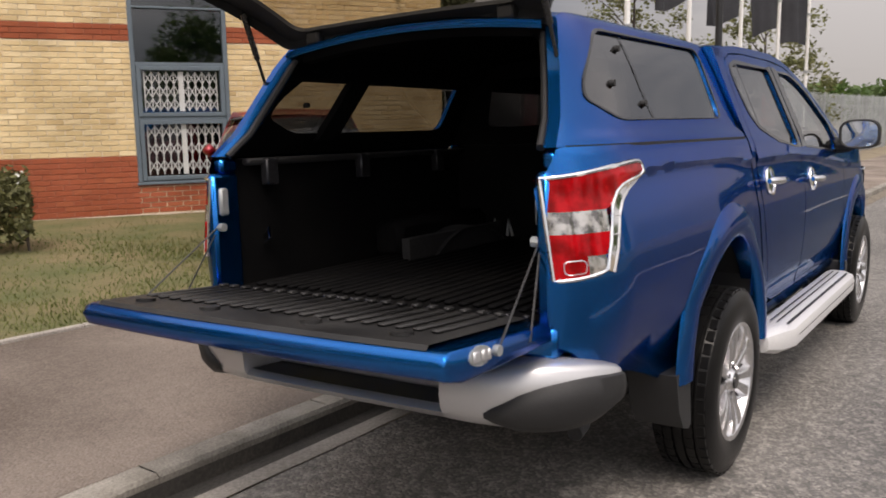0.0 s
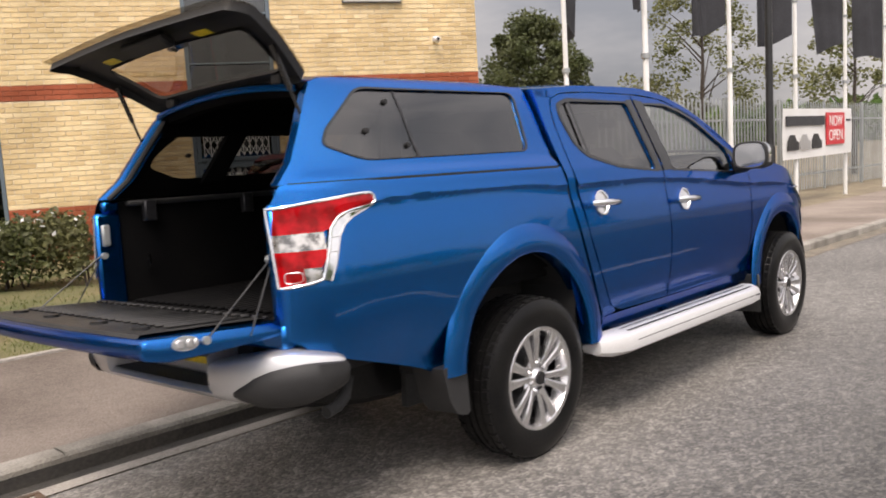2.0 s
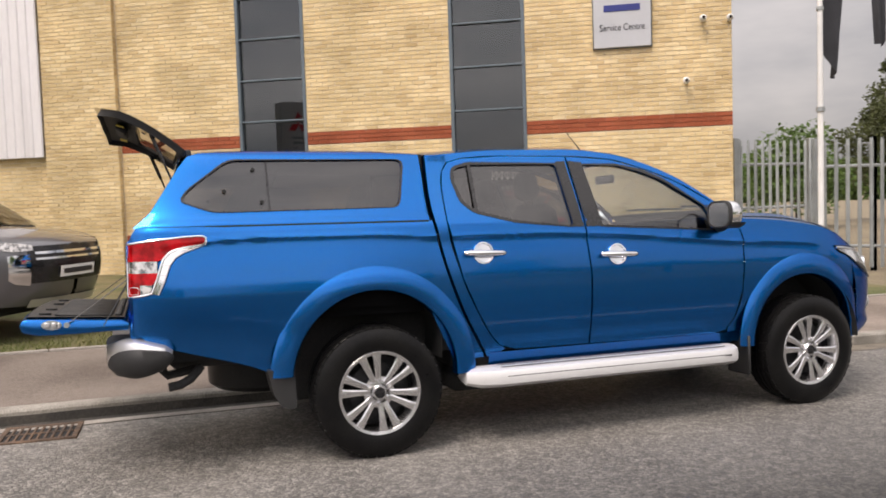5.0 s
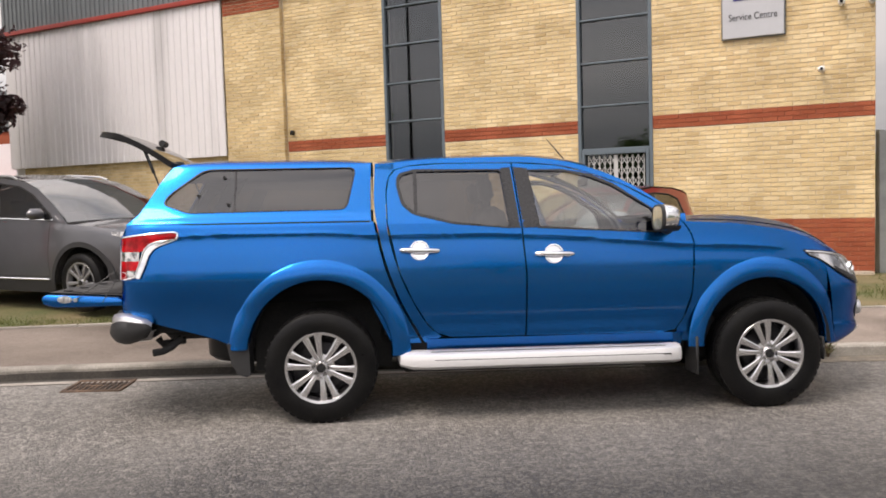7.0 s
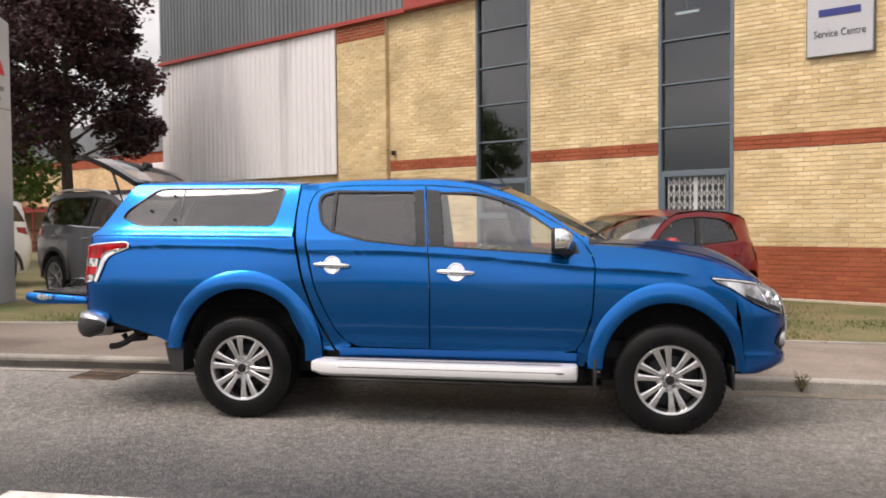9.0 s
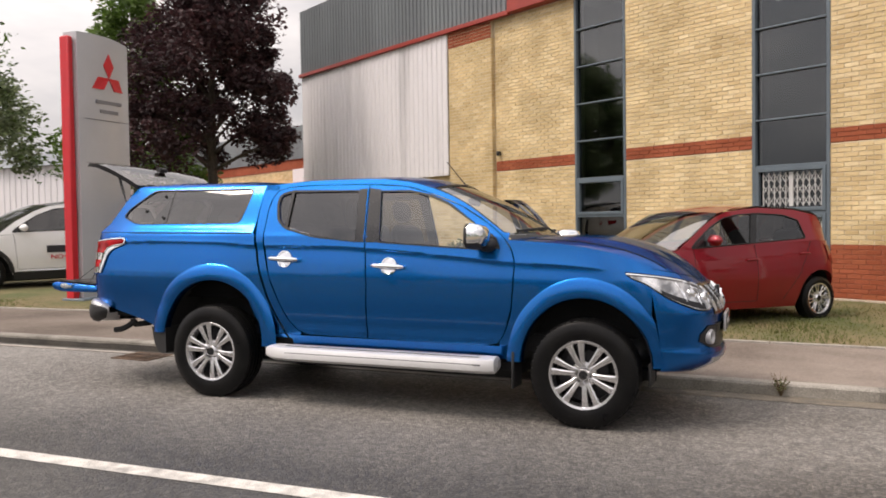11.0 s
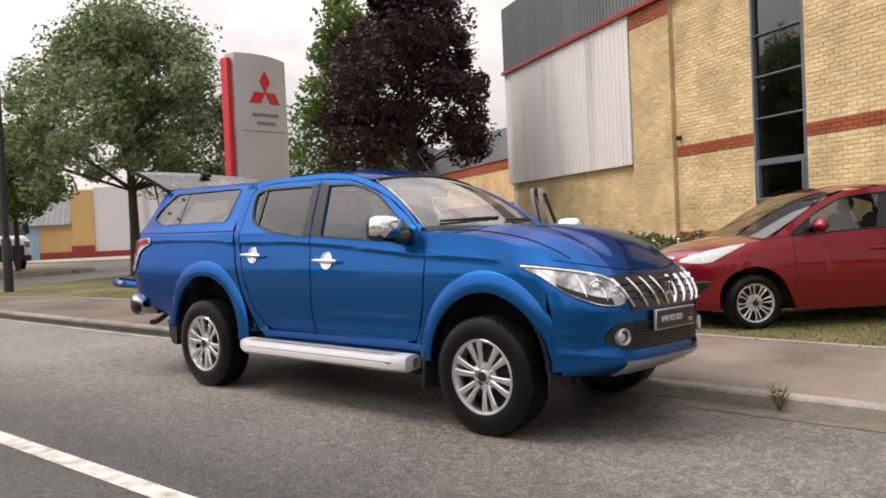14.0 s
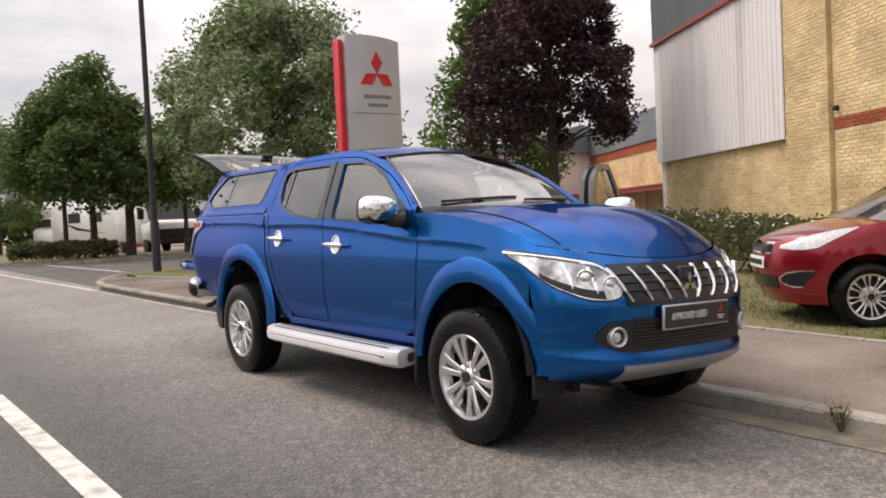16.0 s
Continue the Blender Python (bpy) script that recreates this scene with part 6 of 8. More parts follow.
bump_top = lambda th: 0.70 + 0.042 * min(1.0, th / 40) - 0.035 * max(0.0, (th - 40) / 50) ** 2
bump_low = lambda th: 0.548 + 0.045 * max(0.0, (th - 45) / 45) ** 2
sec = [(-0.20, 1.0), (-0.05, 1.02), (-0.015, 0.98), (0.0, 0.90), (0.004, 0.6), (0.0, 0.35), (-0.02, 0.12), (-0.06, 0.0), (-0.22, 0.0)]
bump = None
for s in (-1, 1):
    rows = []
    for th in spread(0, 90, 26):
        z0, z1 = bump_low(th), bump_top(th)
        rows.append([(x, s * y, z) for x, y, z in (corner(th, o, z0 + (z1 - z0) * v) for o, v in sec)])
    x, y, z = corner(90, -0.035, 0.66)
    rows.append([(x + 0.035, s * (y + min(o, -0.02) * 0.5), 0.655 + 0.05 * (v - 0.5)) for o, v in sec])
    rows.insert(0, [(x + 0.12, y, z) for x, y, z in rows[0]])
    ob = part("rear_bumper" if bump is None else "bumper_end", Geo().grid(rows), M_silver, TRUCK if bump is None else bump, "silver step bumper with black corners" if bump is None else "", sharp=50)
    bump = bump or ob
    rows = []
    for th in spread(17, 90, 22):
        z0, z1 = bump_low(th), bump_top(th)
        f = (th - 17) / 73
        h = 0.50 + 0.34 * math.sin(math.pi / 2 * min(1, f * 1.3))
        rise = min(1.0, f * 9)
        rows.append([(x, s * y, z) for x, y, z in (corner(th, o * rise + 0.004, z0 + (z1 - z0) * (0.3 + (v - 0.3) * math.sqrt(min(1.0, f * 5 + 0.02)))) for o, v in ((-0.012, h), (0.008, h - 0.05), (0.014, h * 0.6), (0.006, 0.2), (-0.02, 0.02), (-0.06, -0.05)))])
    x, y, z = corner(90, 0, 0.65)
    rows.append([(x + 0.04, s * (y - 0.025), 0.65 + 0.02 * (0.5 - k / 5)) for k in range(6)])
    part("bumper_corner", Geo().grid(rows), M_plastic, bump, "textured black corner guard", sharp=60)


part("bumper_bar", Geo().grid([[rb(y, a, z) for a, z in ((0.10, 0.60), (0.02, 0.60), (0.0, 0.585), (0.03, 0.56), (0.10, 0.548), (0.24, 0.545))] for y in spread(-0.42, 0.42, 12)]), M_silver, bump, sharp=40)
part("step_pad", Geo().grid([[rb(y, a, z) for a, z in ((0.02, 0.603), (0.18, 0.605), (0.20, 0.66))] for y in spread(-0.43, 0.43, 12)]), M_plastic, bump)
part("bumper_back", Geo().box((-1.25, -0.46, 0.55), (-1.21, 0.46, 0.735)), M_plastic, bump)
part("step_face", Geo().box((-1.275, -0.38, 0.605), (-1.25, 0.38, 0.655), 0.008), M_silver, bump)
for s in (-1, 1):
    part("step_cheek", Geo().grid([[(x, s * y, z) for x, y, z in (corner(0, o, 0.548 + 0.19 * v) for o, v in sec[1:8])], [(-1.24, s * 0.36, 0.56 + 0.17 * v) for o, v in sec[1:8]]]), M_silver, bump)
plt = part("number_plate", Geo().box((-1.275, -0.26, 0.64), (-1.262, 0.26, 0.75), 0.003), M_yellow, TRUCK, "yellow rear number plate, characters hidden")
part("plate_bar", Geo().box((-1.2775, -0.22, 0.672), (-1.2755, 0.22, 0.722)), M_letter, plt)

# underside, exhaust, axle
# the first, lowest box is added to block light under the cab
under = Geo().box((0.5, -0.58, 0.27), (2.5, 0.58, 0.45), 0.06).box((0.45, -0.62, 0.44), (3.40, 0.62, 0.60), 0.05).box((-1.1, -0.38, 0.52), (0.5, 0.38, 0.62), 0.04)
under.box((0.3, -0.42, 0.36), (3.3, -0.30, 0.46)).box((0.3, 0.30, 0.36), (3.3, 0.42, 0.46)).box((0.6, -0.68, 0.42), (2.42, 0.68, 0.53))
under.box((-1.22, -0.64, 0.60), (-0.5, 0.64, 0.78))
part("chassis", under, M_black, TRUCK)
part("rear_axle", Geo().tube([(0, -0.68, 0.365), (0, 0.68, 0.365)], 0.06, 12).box((-0.13, -0.16, 0.22), (0.13, 0.16, 0.50), 0.06), M_black, TRUCK)
part("exhaust", Geo().tube([(-0.93, -0.60, 0.56), (-0.99, -0.645, 0.505), (-1.04, -0.66, 0.482), (-1.10, -0.665, 0.474)], 0.024, 12), M_black, TRUCK, "dark steel exhaust tailpipe")
spare = Geo().lathe([(0.20, -0.10), (0.32, -0.11), (0.36, -0.08), (0.365, 0.0), (0.36, 0.08), (0.32, 0.11), (0.20, 0.10)], 32)
part("spare_wheel", spare.moved(Matrix.Translation((-0.50, -0.05, 0.46)) @ Matrix.Rotation(radians(90), 4, "X")), M_tyre, TRUCK, "spare tyre slung under the bed")
part("tow_loop", Geo().tube([(-0.95, -0.40, 0.52), (-1.10, -0.42, 0.50), (-1.13, -0.42, 0.54)], 0.025, 8), M_black, TRUCK)

# cabin
cab = Geo().box((0.42, -0.68, 0.55), (2.5, 0.68, 0.62))
cab.box((0.42, -0.66, 0.6), (0.5, 0.66, 1.2))
part("cabin_floor", cab, M_seat, TRUCK)
dash = Geo().grid([[(2.05 + a, q * 0.67, z) for a, z in ((0.0, 0.75), (-0.05, 0.95), (0.0, 1.08), (0.12, 1.16), (0.42, 1.19), (0.55, 1.20))] for q in spread(-1, 1, 9)])
part("dashboard", dash, M_plastic, TRUCK)
part("binnacle", Geo().box((2.0, -0.55, 1.08), (2.2, -0.22, 1.20), 0.05), M_plastic, TRUCK)
wheel_m = Matrix.Translation((1.86, -0.35, 1.05)) @ Matrix.Rotation(radians(-62), 4, "Y")
sw = Geo().tube([wheel_m @ Vector((0.185 * math.cos(a), 0.185 * math.sin(a), 0)) for a in (2 * math.pi * k / 28 for k in range(29))], 0.016, 8)
for a in (0.0, 2.3, -2.3):
    sw.tube([wheel_m @ Vector((0, 0, -0.02)), wheel_m @ Vector((0.18 * math.cos(a), 0.18 * math.sin(a), 0))], 0.018, 6)
sw.tube([wheel_m @ Vector((0, 0, -0.05)), wheel_m @ Vector((0, 0, 0.02))], 0.06, 14).tube([wheel_m @ Vector((0, 0, -0.05)), (2.15, -0.35, 0.95)], 0.04, 8)
part("steering_wheel", sw, M_plastic, TRUCK)
for x, y in ((1.30, -0.35), (1.30, 0.35), (0.62, -0.33), (0.62, 0.33)):
    seat = Geo().box((x, y - 0.25, 0.62), (x + 0.5, y + 0.25, 0.84), 0.07)
    seat.box((-0.07, -0.25, 0.0), (0.07, 0.25, 0.62), 0.06, Matrix.Translation((x + 0.03, y, 0.80)) @ Matrix.Rotation(radians(-14), 4, "Y"))
    st = part("seat", seat, M_seat, TRUCK, sharp=60)
    hr = Geo().box((-0.045, -0.13, 0.0), (0.045, 0.13, 0.18), 0.04, Matrix.Translation((x - 0.135, y, 1.43)) @ Matrix.Rotation(radians(-10), 4, "Y"))
    hr.tube([(x - 0.13, y - 0.06, 1.38), (x - 0.135, y - 0.06, 1.45)], 0.007, 6).tube([(x - 0.13, y + 0.06, 1.38), (x - 0.135, y + 0.06, 1.45)], 0.007, 6)
    part("head_rest", hr, M_seat, st, sharp=60)
part("inner_mirror", Geo().box((1.93, -0.12, 1.55), (1.96, 0.12, 1.61), 0.012), M_plastic, TRUCK)
part("headliner", Geo().grid([[(x, q * 0.56, T_ROOF(x) - 0.01) for q in spread(-1, 1, 7)] for x in spread(0.42, 1.78, 8)]), mat("pale_headliner", (0.45, 0.43, 0.4), rough=0.9), TRUCK)


# wheels
def make_wheel(parent, x, y, sg, r=0.37, rim=0.227, width=0.245, spokes=12, twin=True, dark=M_rimdark, name="wheel", face=M_alloy, slim=1.0):
    """A tyre with tread blocks, and an alloy rim with spokes, hub and nuts; sg: the outer side."""
    hw = width / 2
    prof = [(rim - 0.012, -hw + 0.02), (rim + 0.02, -hw + 0.004), (rim + (r - rim) * 0.5, -hw), (r - 0.03, -hw + 0.012), (r - 0.014, -hw + 0.022)]
    groove = []
    for a in (-0.5, -0.17, 0.17, 0.5):
        groove += [(r - 0.002, a * hw - 0.007), (r - 0.012, a * hw - 0.006), (r - 0.012, a * hw + 0.006), (r - 0.002, a * hw + 0.007)]
    prof = prof + [(r - 0.002, -hw + 0.06)] + groove + [(r - 0.002, hw - 0.06)] + [(q, -s) for q, s in prof[::-1]]
    tyre = Geo().lathe([(q, s) for q, s in prof], 56)
    for k in range(44):
        a = 2 * math.pi * k / 44
        for s in (-1, 1):
            m = Matrix.Rotation(-(a + (0.07 if s > 0 else 0)), 4, "Y")
            tyre.box((r - 0.03, s * (hw - 0.040) - 0.016, -0.021), (r - 0.0045, s * (hw - 0.040) + 0.014, 0.021), 0.002, m)
            tyre.box((r - 0.014, s * hw * 0.33 - 0.016, -0.014), (r - 0.001, s * hw * 0.33 + 0.016, 0.018), 0.0, m)
    place = Matrix.Translation((x, y, r - 0.004))
    wh = part(name, tyre.moved(place), M_tyre, parent, "black tyre on an alloy rim", sharp=32)
    o = sg * (hw - 0.012)
    lip = Geo().lathe([(rim - 0.03, o - sg * 0.06), (rim - 0.016, o - sg * 0.012), (rim - 0.010, o), (rim + 0.006, o + sg * 0.004), (rim + 0.014, o - sg * 0.004), (rim + 0.012, o - sg * 0.02)], 56)
    ri = part("rim", lip.moved(place), face, wh, "machined alloy rim", sharp=40)
    barrel = Geo().lathe([(rim - 0.014, o - sg * 0.01), (rim - 0.03, o - sg * 0.12), (0.16, o - sg * 0.125), (0.0, o - sg * 0.125)], 40)
    part("barrel", barrel.moved(place), dark, wh)
    sp = Geo()
    for k in range(spokes):
        a = 2 * math.pi * k / spokes + (0.068 if k % 2 else -0.068) * (1 if spokes < 14 else 0.7) * (1 if twin else 0)
        ca, sa = math.cos(a), math.sin(a)
        rows = []
        for q, wd, h in ((0.06, 0.0155, -0.018), (0.105, 0.0155, -0.010), (0.16, 0.0185, -0.003), (rim - 0.03, 0.0215, -0.001), (rim - 0.006, 0.027, -0.002)):
            wd *= slim
            P = lambda t, yy: (ca * q - sa * t, o + sg * yy, sa * q + ca * t)
            rows.append([P(-wd * 1.15, h - 0.03), P(-wd, h - 0.004), P(-wd * 0.6, h), P(wd * 0.6, h), P(wd, h - 0.004), P(wd * 1.15, h - 0.03)])
        sp.grid(rows)
    part("spokes", sp.moved(place), face, wh, sharp=25)
    hub = Geo().lathe([(0.092, o - sg * 0.07), (0.088, o - sg * 0.032), (0.05, o - sg * 0.026), (0.042, o - sg * 0.014), (0.037, o - sg * 0.006), (0.0, o - sg * 0.004)], 32)
    part("hub", hub.moved(place), face, wh, sharp=30)
    part("cap", Geo().lathe([(0.031, o - sg * 0.006), (0.029, o + sg * 0.001), (0.0, o + sg * 0.002)], 24).moved(place), M_trim, wh)
    for k in range(6):
        a = 2 * math.pi * (k + 0.5) / 6
        part("wheel_nut", Geo().tube([(0.066 * math.cos(a), o - sg * 0.05, 0.066 * math.sin(a)), (0.066 * math.cos(a), o - sg * 0.010, 0.066 * math.sin(a))], 0.0105, 6).moved(place), M_chrome, wh)
    part("brake_disc", Geo().lathe([(0.16, o - sg * 0.075), (0.06, o - sg * 0.075)], 28).moved(place), M_rimdark, wh)
    return wh


for x in (0.0, 3.0):
    for sg in (-1, 1):
        make_wheel(TRUCK, x, sg * 0.738, sg).matrix_basis = LEAN.inverted()

M_greyalloy = mat("grey_alloy", (0.32, 0.32, 0.325), (0.25, 0.25, 0.255), scale=5, rough=0.35, metal=0.7, fine=0.05)
# ---- parked cars: x forward from the rear axle, y to the left ----
def make_car(name, label, paint, m, s, group="parked cars"):
    """A car from its spec: wheelbase, ends, widths, belt line, roof line, windows, lamps."""
    car = thing(name, label, "car", m, group)
    wb, r, W = s["wb"], s["r"], s["width"] / 2
    front, rear, wz = curve(s["front"]), curve(s["rear"]), curve(s["wz"])
    n = s.get("n", 3.2)
    belt, sill = curve(s["belt"]), s["sill"]
    arr, arf = arch(0.0, r * 0.98, r + 0.075, r + 0.085), arch(wb, r * 0.98, r + 0.075, r + 0.085)

    def half(x, z):
        w = W * wz(z)
        xf, xr = front(z), rear(z)
        f0, r0 = wb * 0.78, wb * 0.05
        if x > f0:
            w *= (1 - min((x - f0) / (xf - f0), 0.99999) ** n) ** (1 / n)
        if x < r0:
            w *= (1 - min((r0 - x) / (r0 - xr), 0.99999) ** (n + 0.8)) ** (1 / (n + 0.8))
        return w

    cs = [0.5 - 0.5 * math.cos(math.pi * k / 90) for k in range(91)]
    ends = [cs[0] + 0.00002 + 0.00025 * k * k for k in range(6)]
    ss = sorted(set(cs + ends + [1 - e for e in ends]))
    for sg in (-1, 1):
        rows = []
        for q in ss:
            x0 = rear(0.6) + (front(0.6) - rear(0.6)) * q
            zb = max(arr(x0), arf(x0), sill(x0) if callable(sill) else sill)
            zt = belt(x0)
            col = []
            for k in range(13):
                z = zb + (zt - zb) * k / 12
                x = rear(z) + (front(z) - rear(z)) * q
                col.append((x, sg * half(x, z), z))
            col.insert(0, (col[0][0], col[0][1] * 0.9, col[0][2] + 0.005))
            rows.append(col)
        part("body_side", Geo().grid(rows), paint, car, sharp=50)
        for cx in (0.0, wb):
            rows = [[(cx + (r + 0.08) * math.cos(a), sg * y, max(r * 0.98 + (r + 0.09) * math.sin(a), 0.27)) for y in (min(W * 0.96, half(cx + (r + 0.08) * math.cos(a), max(r * 0.98 + (r + 0.09) * math.sin(a), 0.27)) - 0.03), W * 0.6, W * 0.5)] for a in (math.pi * k / 18 for k in range(19))]
            part("wheel_well", Geo().grid(rows).box((cx - r, sg * W * 0.5 - 0.01, 0.2), (cx + r, sg * W * 0.5 + 0.01, r * 2)), M_black, car)
            make_wheel(car, cx, sg * (W - 0.115), sg, r, r - (0.095 if r < 0.3 else 0.115), 0.19 if r < 0.3 else 0.225, s.get("spokes", 10), True, M_rimdark, "wheel", s.get("face", M_greyalloy), s.get("slim", 1.0))
        if s.get("clad"):
            for cx, a0 in ((0.0, arr), (wb, arf)):
                rows = []
                for k in range(25):
                    a = math.pi * k / 24
                    rows.append([(cx + (r + d) * math.cos(a), sg * (half(cx + (r + d) * math.cos(a), 0.6) + o), max(r * 0.98 + (r + d) * math.sin(a), 0.26)) for d, o in ((0.075, -0.01), (0.078, 0.012), (0.135, 0.010), (0.14, -0.004))])
                part("arch_trim", Geo().grid(rows), M_plastic, car)
            part("sill_trim", Geo().grid([[(x, sg * (half(x, z) + 0.012), z) for z in spread(0.22, 0.36, 4)] for x in spread(r + 0.12, wb - r - 0.12, 14)]), M_plastic, car)
            part("sill_strip", Geo().tube([(x, sg * (half(x, 0.37) + 0.012), 0.375) for x in spread(r + 0.2, wb - r - 0.2, 8)], 0.012, 6), M_chrome, car)
    # cabin above the belt line
    top = s["top"]
    half_g = lambda x, z: half(min(max(x, rear(1.0) + 0.04), wb * 0.8), belt(x)) - s["lean"] * max(0.0, z - belt(x)) - 0.01
    for sg in (-1, 1):
        put = on_side(sg, half_g)
        dlo = rounded(s["dlo"], 0.03)
        first = part("side_frame", ring(s["side"], dlo, put, 4, 0.02, 60, 0.0), paint, car, sharp=40)
        part("window_seal", Geo().tube([put(x, z, 0.0) for x, z in dlo] + [put(*dlo[0], 0.0)], 0.009, 6), M_black, first)
        part("pane", filled(dlo, put, 3, 40, -0.006), s.get("glass", M_tint), first)
        for bar in s["pillars"]:
            part("pillar", filled(bar, put, 2, 16, 0.002), M_trim, first)
        reach = s.get("mirror_reach", (0.16, 0.16))[0 if sg < 0 else 1]
        part("mirror", Geo().box((s["mirror"][0] - 0.06, min(sg * (W * 0.93), sg * (W + reach)), s["mirror"][1]), (s["mirror"][0] + 0.07, max(sg * (W * 0.93), sg * (W + reach)), s["mirror"][1] + 0.13), 0.05), paint if not s.get("white_mirror") else M_whitepaint, car, sharp=60)
        if s.get("rails"):
            part("roof_rail", Geo().tube([put(x, z, 0.0) for x, z in s["rails"]], 0.017, 8), M_silver, car, "silver roof rail")
            part("window_strip", Geo().tube([put(x, z, 0.004) for x, z in s["dlo"][:3]], 0.009, 6), M_chrome, car)
        for x, z in s["handles"]:
            part("handle", Geo().tube([(x - 0.09, sg * (half(x, z) + 0.012), z), (x, sg * (half(x, z) + 0.03), z + 0.004), (x + 0.09, sg * (half(x, z) + 0.012), z)], 0.013, 6), paint, car)
        for x0, x1, z0, z1 in s["seams"]:
            part("door_seam", Geo().tube([(x0 + (x1 - x0) * v, sg * (half(x0 + (x1 - x0) * v, z0 + (z1 - z0) * v) - 0.001), z0 + (z1 - z0) * v) for v in spread(0, 1, 8)], 0.004, 4), M_black, car)
        # lamps on the corners
        for nm, lab, pts, mtl, end in s["lamps"]:
            f = front if end > 0 else rear
            rows = []
            for t, z0, z1 in pts:
                row = []
                for k in range(5):
                    z = z0 + (z1 - z0) * k / 4
                    x0 = wb * 0.5
                    x = f(z) - (f(z) - x0) * t
                    row.append((x + end * 0.012, sg * (half(x, z) + 0.008), z))
                rows.append(row)
            part(nm, Geo().grid(rows), mtl, car, lab, sharp=60)
    # bonnet, screens, roof and tail as strips across
    def across(name, edge, mtl, crown, ny=13, label=""):
        rows = []
        for x, z, w in edge:
            cx = crown[1](x) if callable(crown[1]) else crown[1]
            rows.append([(x + cx * (1 - q * q), q * w, z + crown[0] * (1 - q * q)) for q in spread(-1, 1, ny)])
        return part(name, Geo().grid(rows), mtl, car, label, sharp=60)

    bon = []
    nose = front(0.6)
    for k in range(22):
        x = s["cowl"] + (nose - s["cowl"]) * (1 - (1 - k / 21) ** 1.6)
        q, z = (x - rear(0.6)) / (nose - rear(0.6)), belt(x)
        xx = rear(z) + (front(z) - rear(z)) * min(q, 0.9995)
        bon.append((xx, z - 0.002, half(xx, z)))
    across("bonnet", bon, paint, (0.05, 0.0), 15)
    roof_at = [(x, z, half_g(x, z)) for x, z in top]
    i0, i1 = s["split"]
    scr = roof_at[: i0 + 1]
    scr[0] = (scr[0][0], scr[0][1], scr[0][2])
    bow = curve([(top[-1][0], -0.07), (top[i1][0], -0.05), ((top[i0][0] + top[i1][0]) / 2, 0.0), (top[i0][0], 0.045), (top[0][0], 0.07)])
    across("windscreen", scr, M_screen, (0.028, bow), 13)
    across("roof", roof_at[i0:i1 + 1], s.get("roof", paint), (0.028, bow), 13)
    across("rear_screen", roof_at[i1:], M_tint, (0.028, bow), 13)
    tail = roof_at[-1]
    across("tail_deck", [(tail[0], tail[1], tail[2]), (rear(belt(rear(0.6))) - 0.0, belt(rear(0.6)), half(rear(belt(rear(0.6))) + 0.05, belt(rear(0.6))))], paint, (0.035, -0.07), 13)
    # nose details
    for nm, lab, z0, z1, y0, y1, mtl, off in s["nose"]:
        rows = []
        for k in range(6):
            z = z0 + (z1 - z0) * k / 5
            row = []
            for y in spread(y0, y1, 11):
                lo, hi = wb * 0.78, front(z)
                for _ in range(30):
                    mid = (lo + hi) / 2
                    if half(mid, z) > abs(y):
                        lo = mid
                    else:
                        hi = mid
                row.append((lo + off, y, z))
            rows.append(row)
        part(nm, Geo().grid(rows), mtl, car, lab)
    part("under_body", Geo().box((rear(0.4) + 0.3, -W * 0.66, 0.18), (front(0.4) - 0.5, W * 0.66, 0.36), 0.04), M_black, car)
    cab = Geo().box((0.1, -W * 0.8, 0.35), (wb * 0.75, W * 0.8, 0.42))
    part("cabin_floor", cab, M_seat, car)
    part("dashboard", Geo().box((s["cowl"] - 0.45, -W * 0.8, 0.7), (s["cowl"] - 0.02, W * 0.8, belt(s["cowl"]) - 0.03), 0.08), M_plastic, car)
    for x in (wb * 0.40, wb * 0.08):
        for y in (-W * 0.42, W * 0.42):
            st = Geo().box((x, y - 0.23, 0.42), (x + 0.48, y + 0.23, 0.62), 0.07)
            st.box((-0.07, -0.22, 0.0), (0.07, 0.22, 0.60), 0.06, Matrix.Translation((x + 0.02, y, 0.58)) @ Matrix.Rotation(radians(-15), 4, "Y"))
            st.box((-0.05, -0.12, 0.0), (0.05, 0.12, 0.17), 0.04, Matrix.Translation((x - 0.16, y, 1.17)) @ Matrix.Rotation(radians(-12), 4, "Y"))
            part("seat", st, M_seat, car, sharp=60)
    return car


def lawn_pose(x, y, dx, dy, dz=0.0):
    return pose(x, y, road_z(x) + KERB_H + 0.02 + dz, 0, 0, math.degrees(math.atan2(dy, dx)))


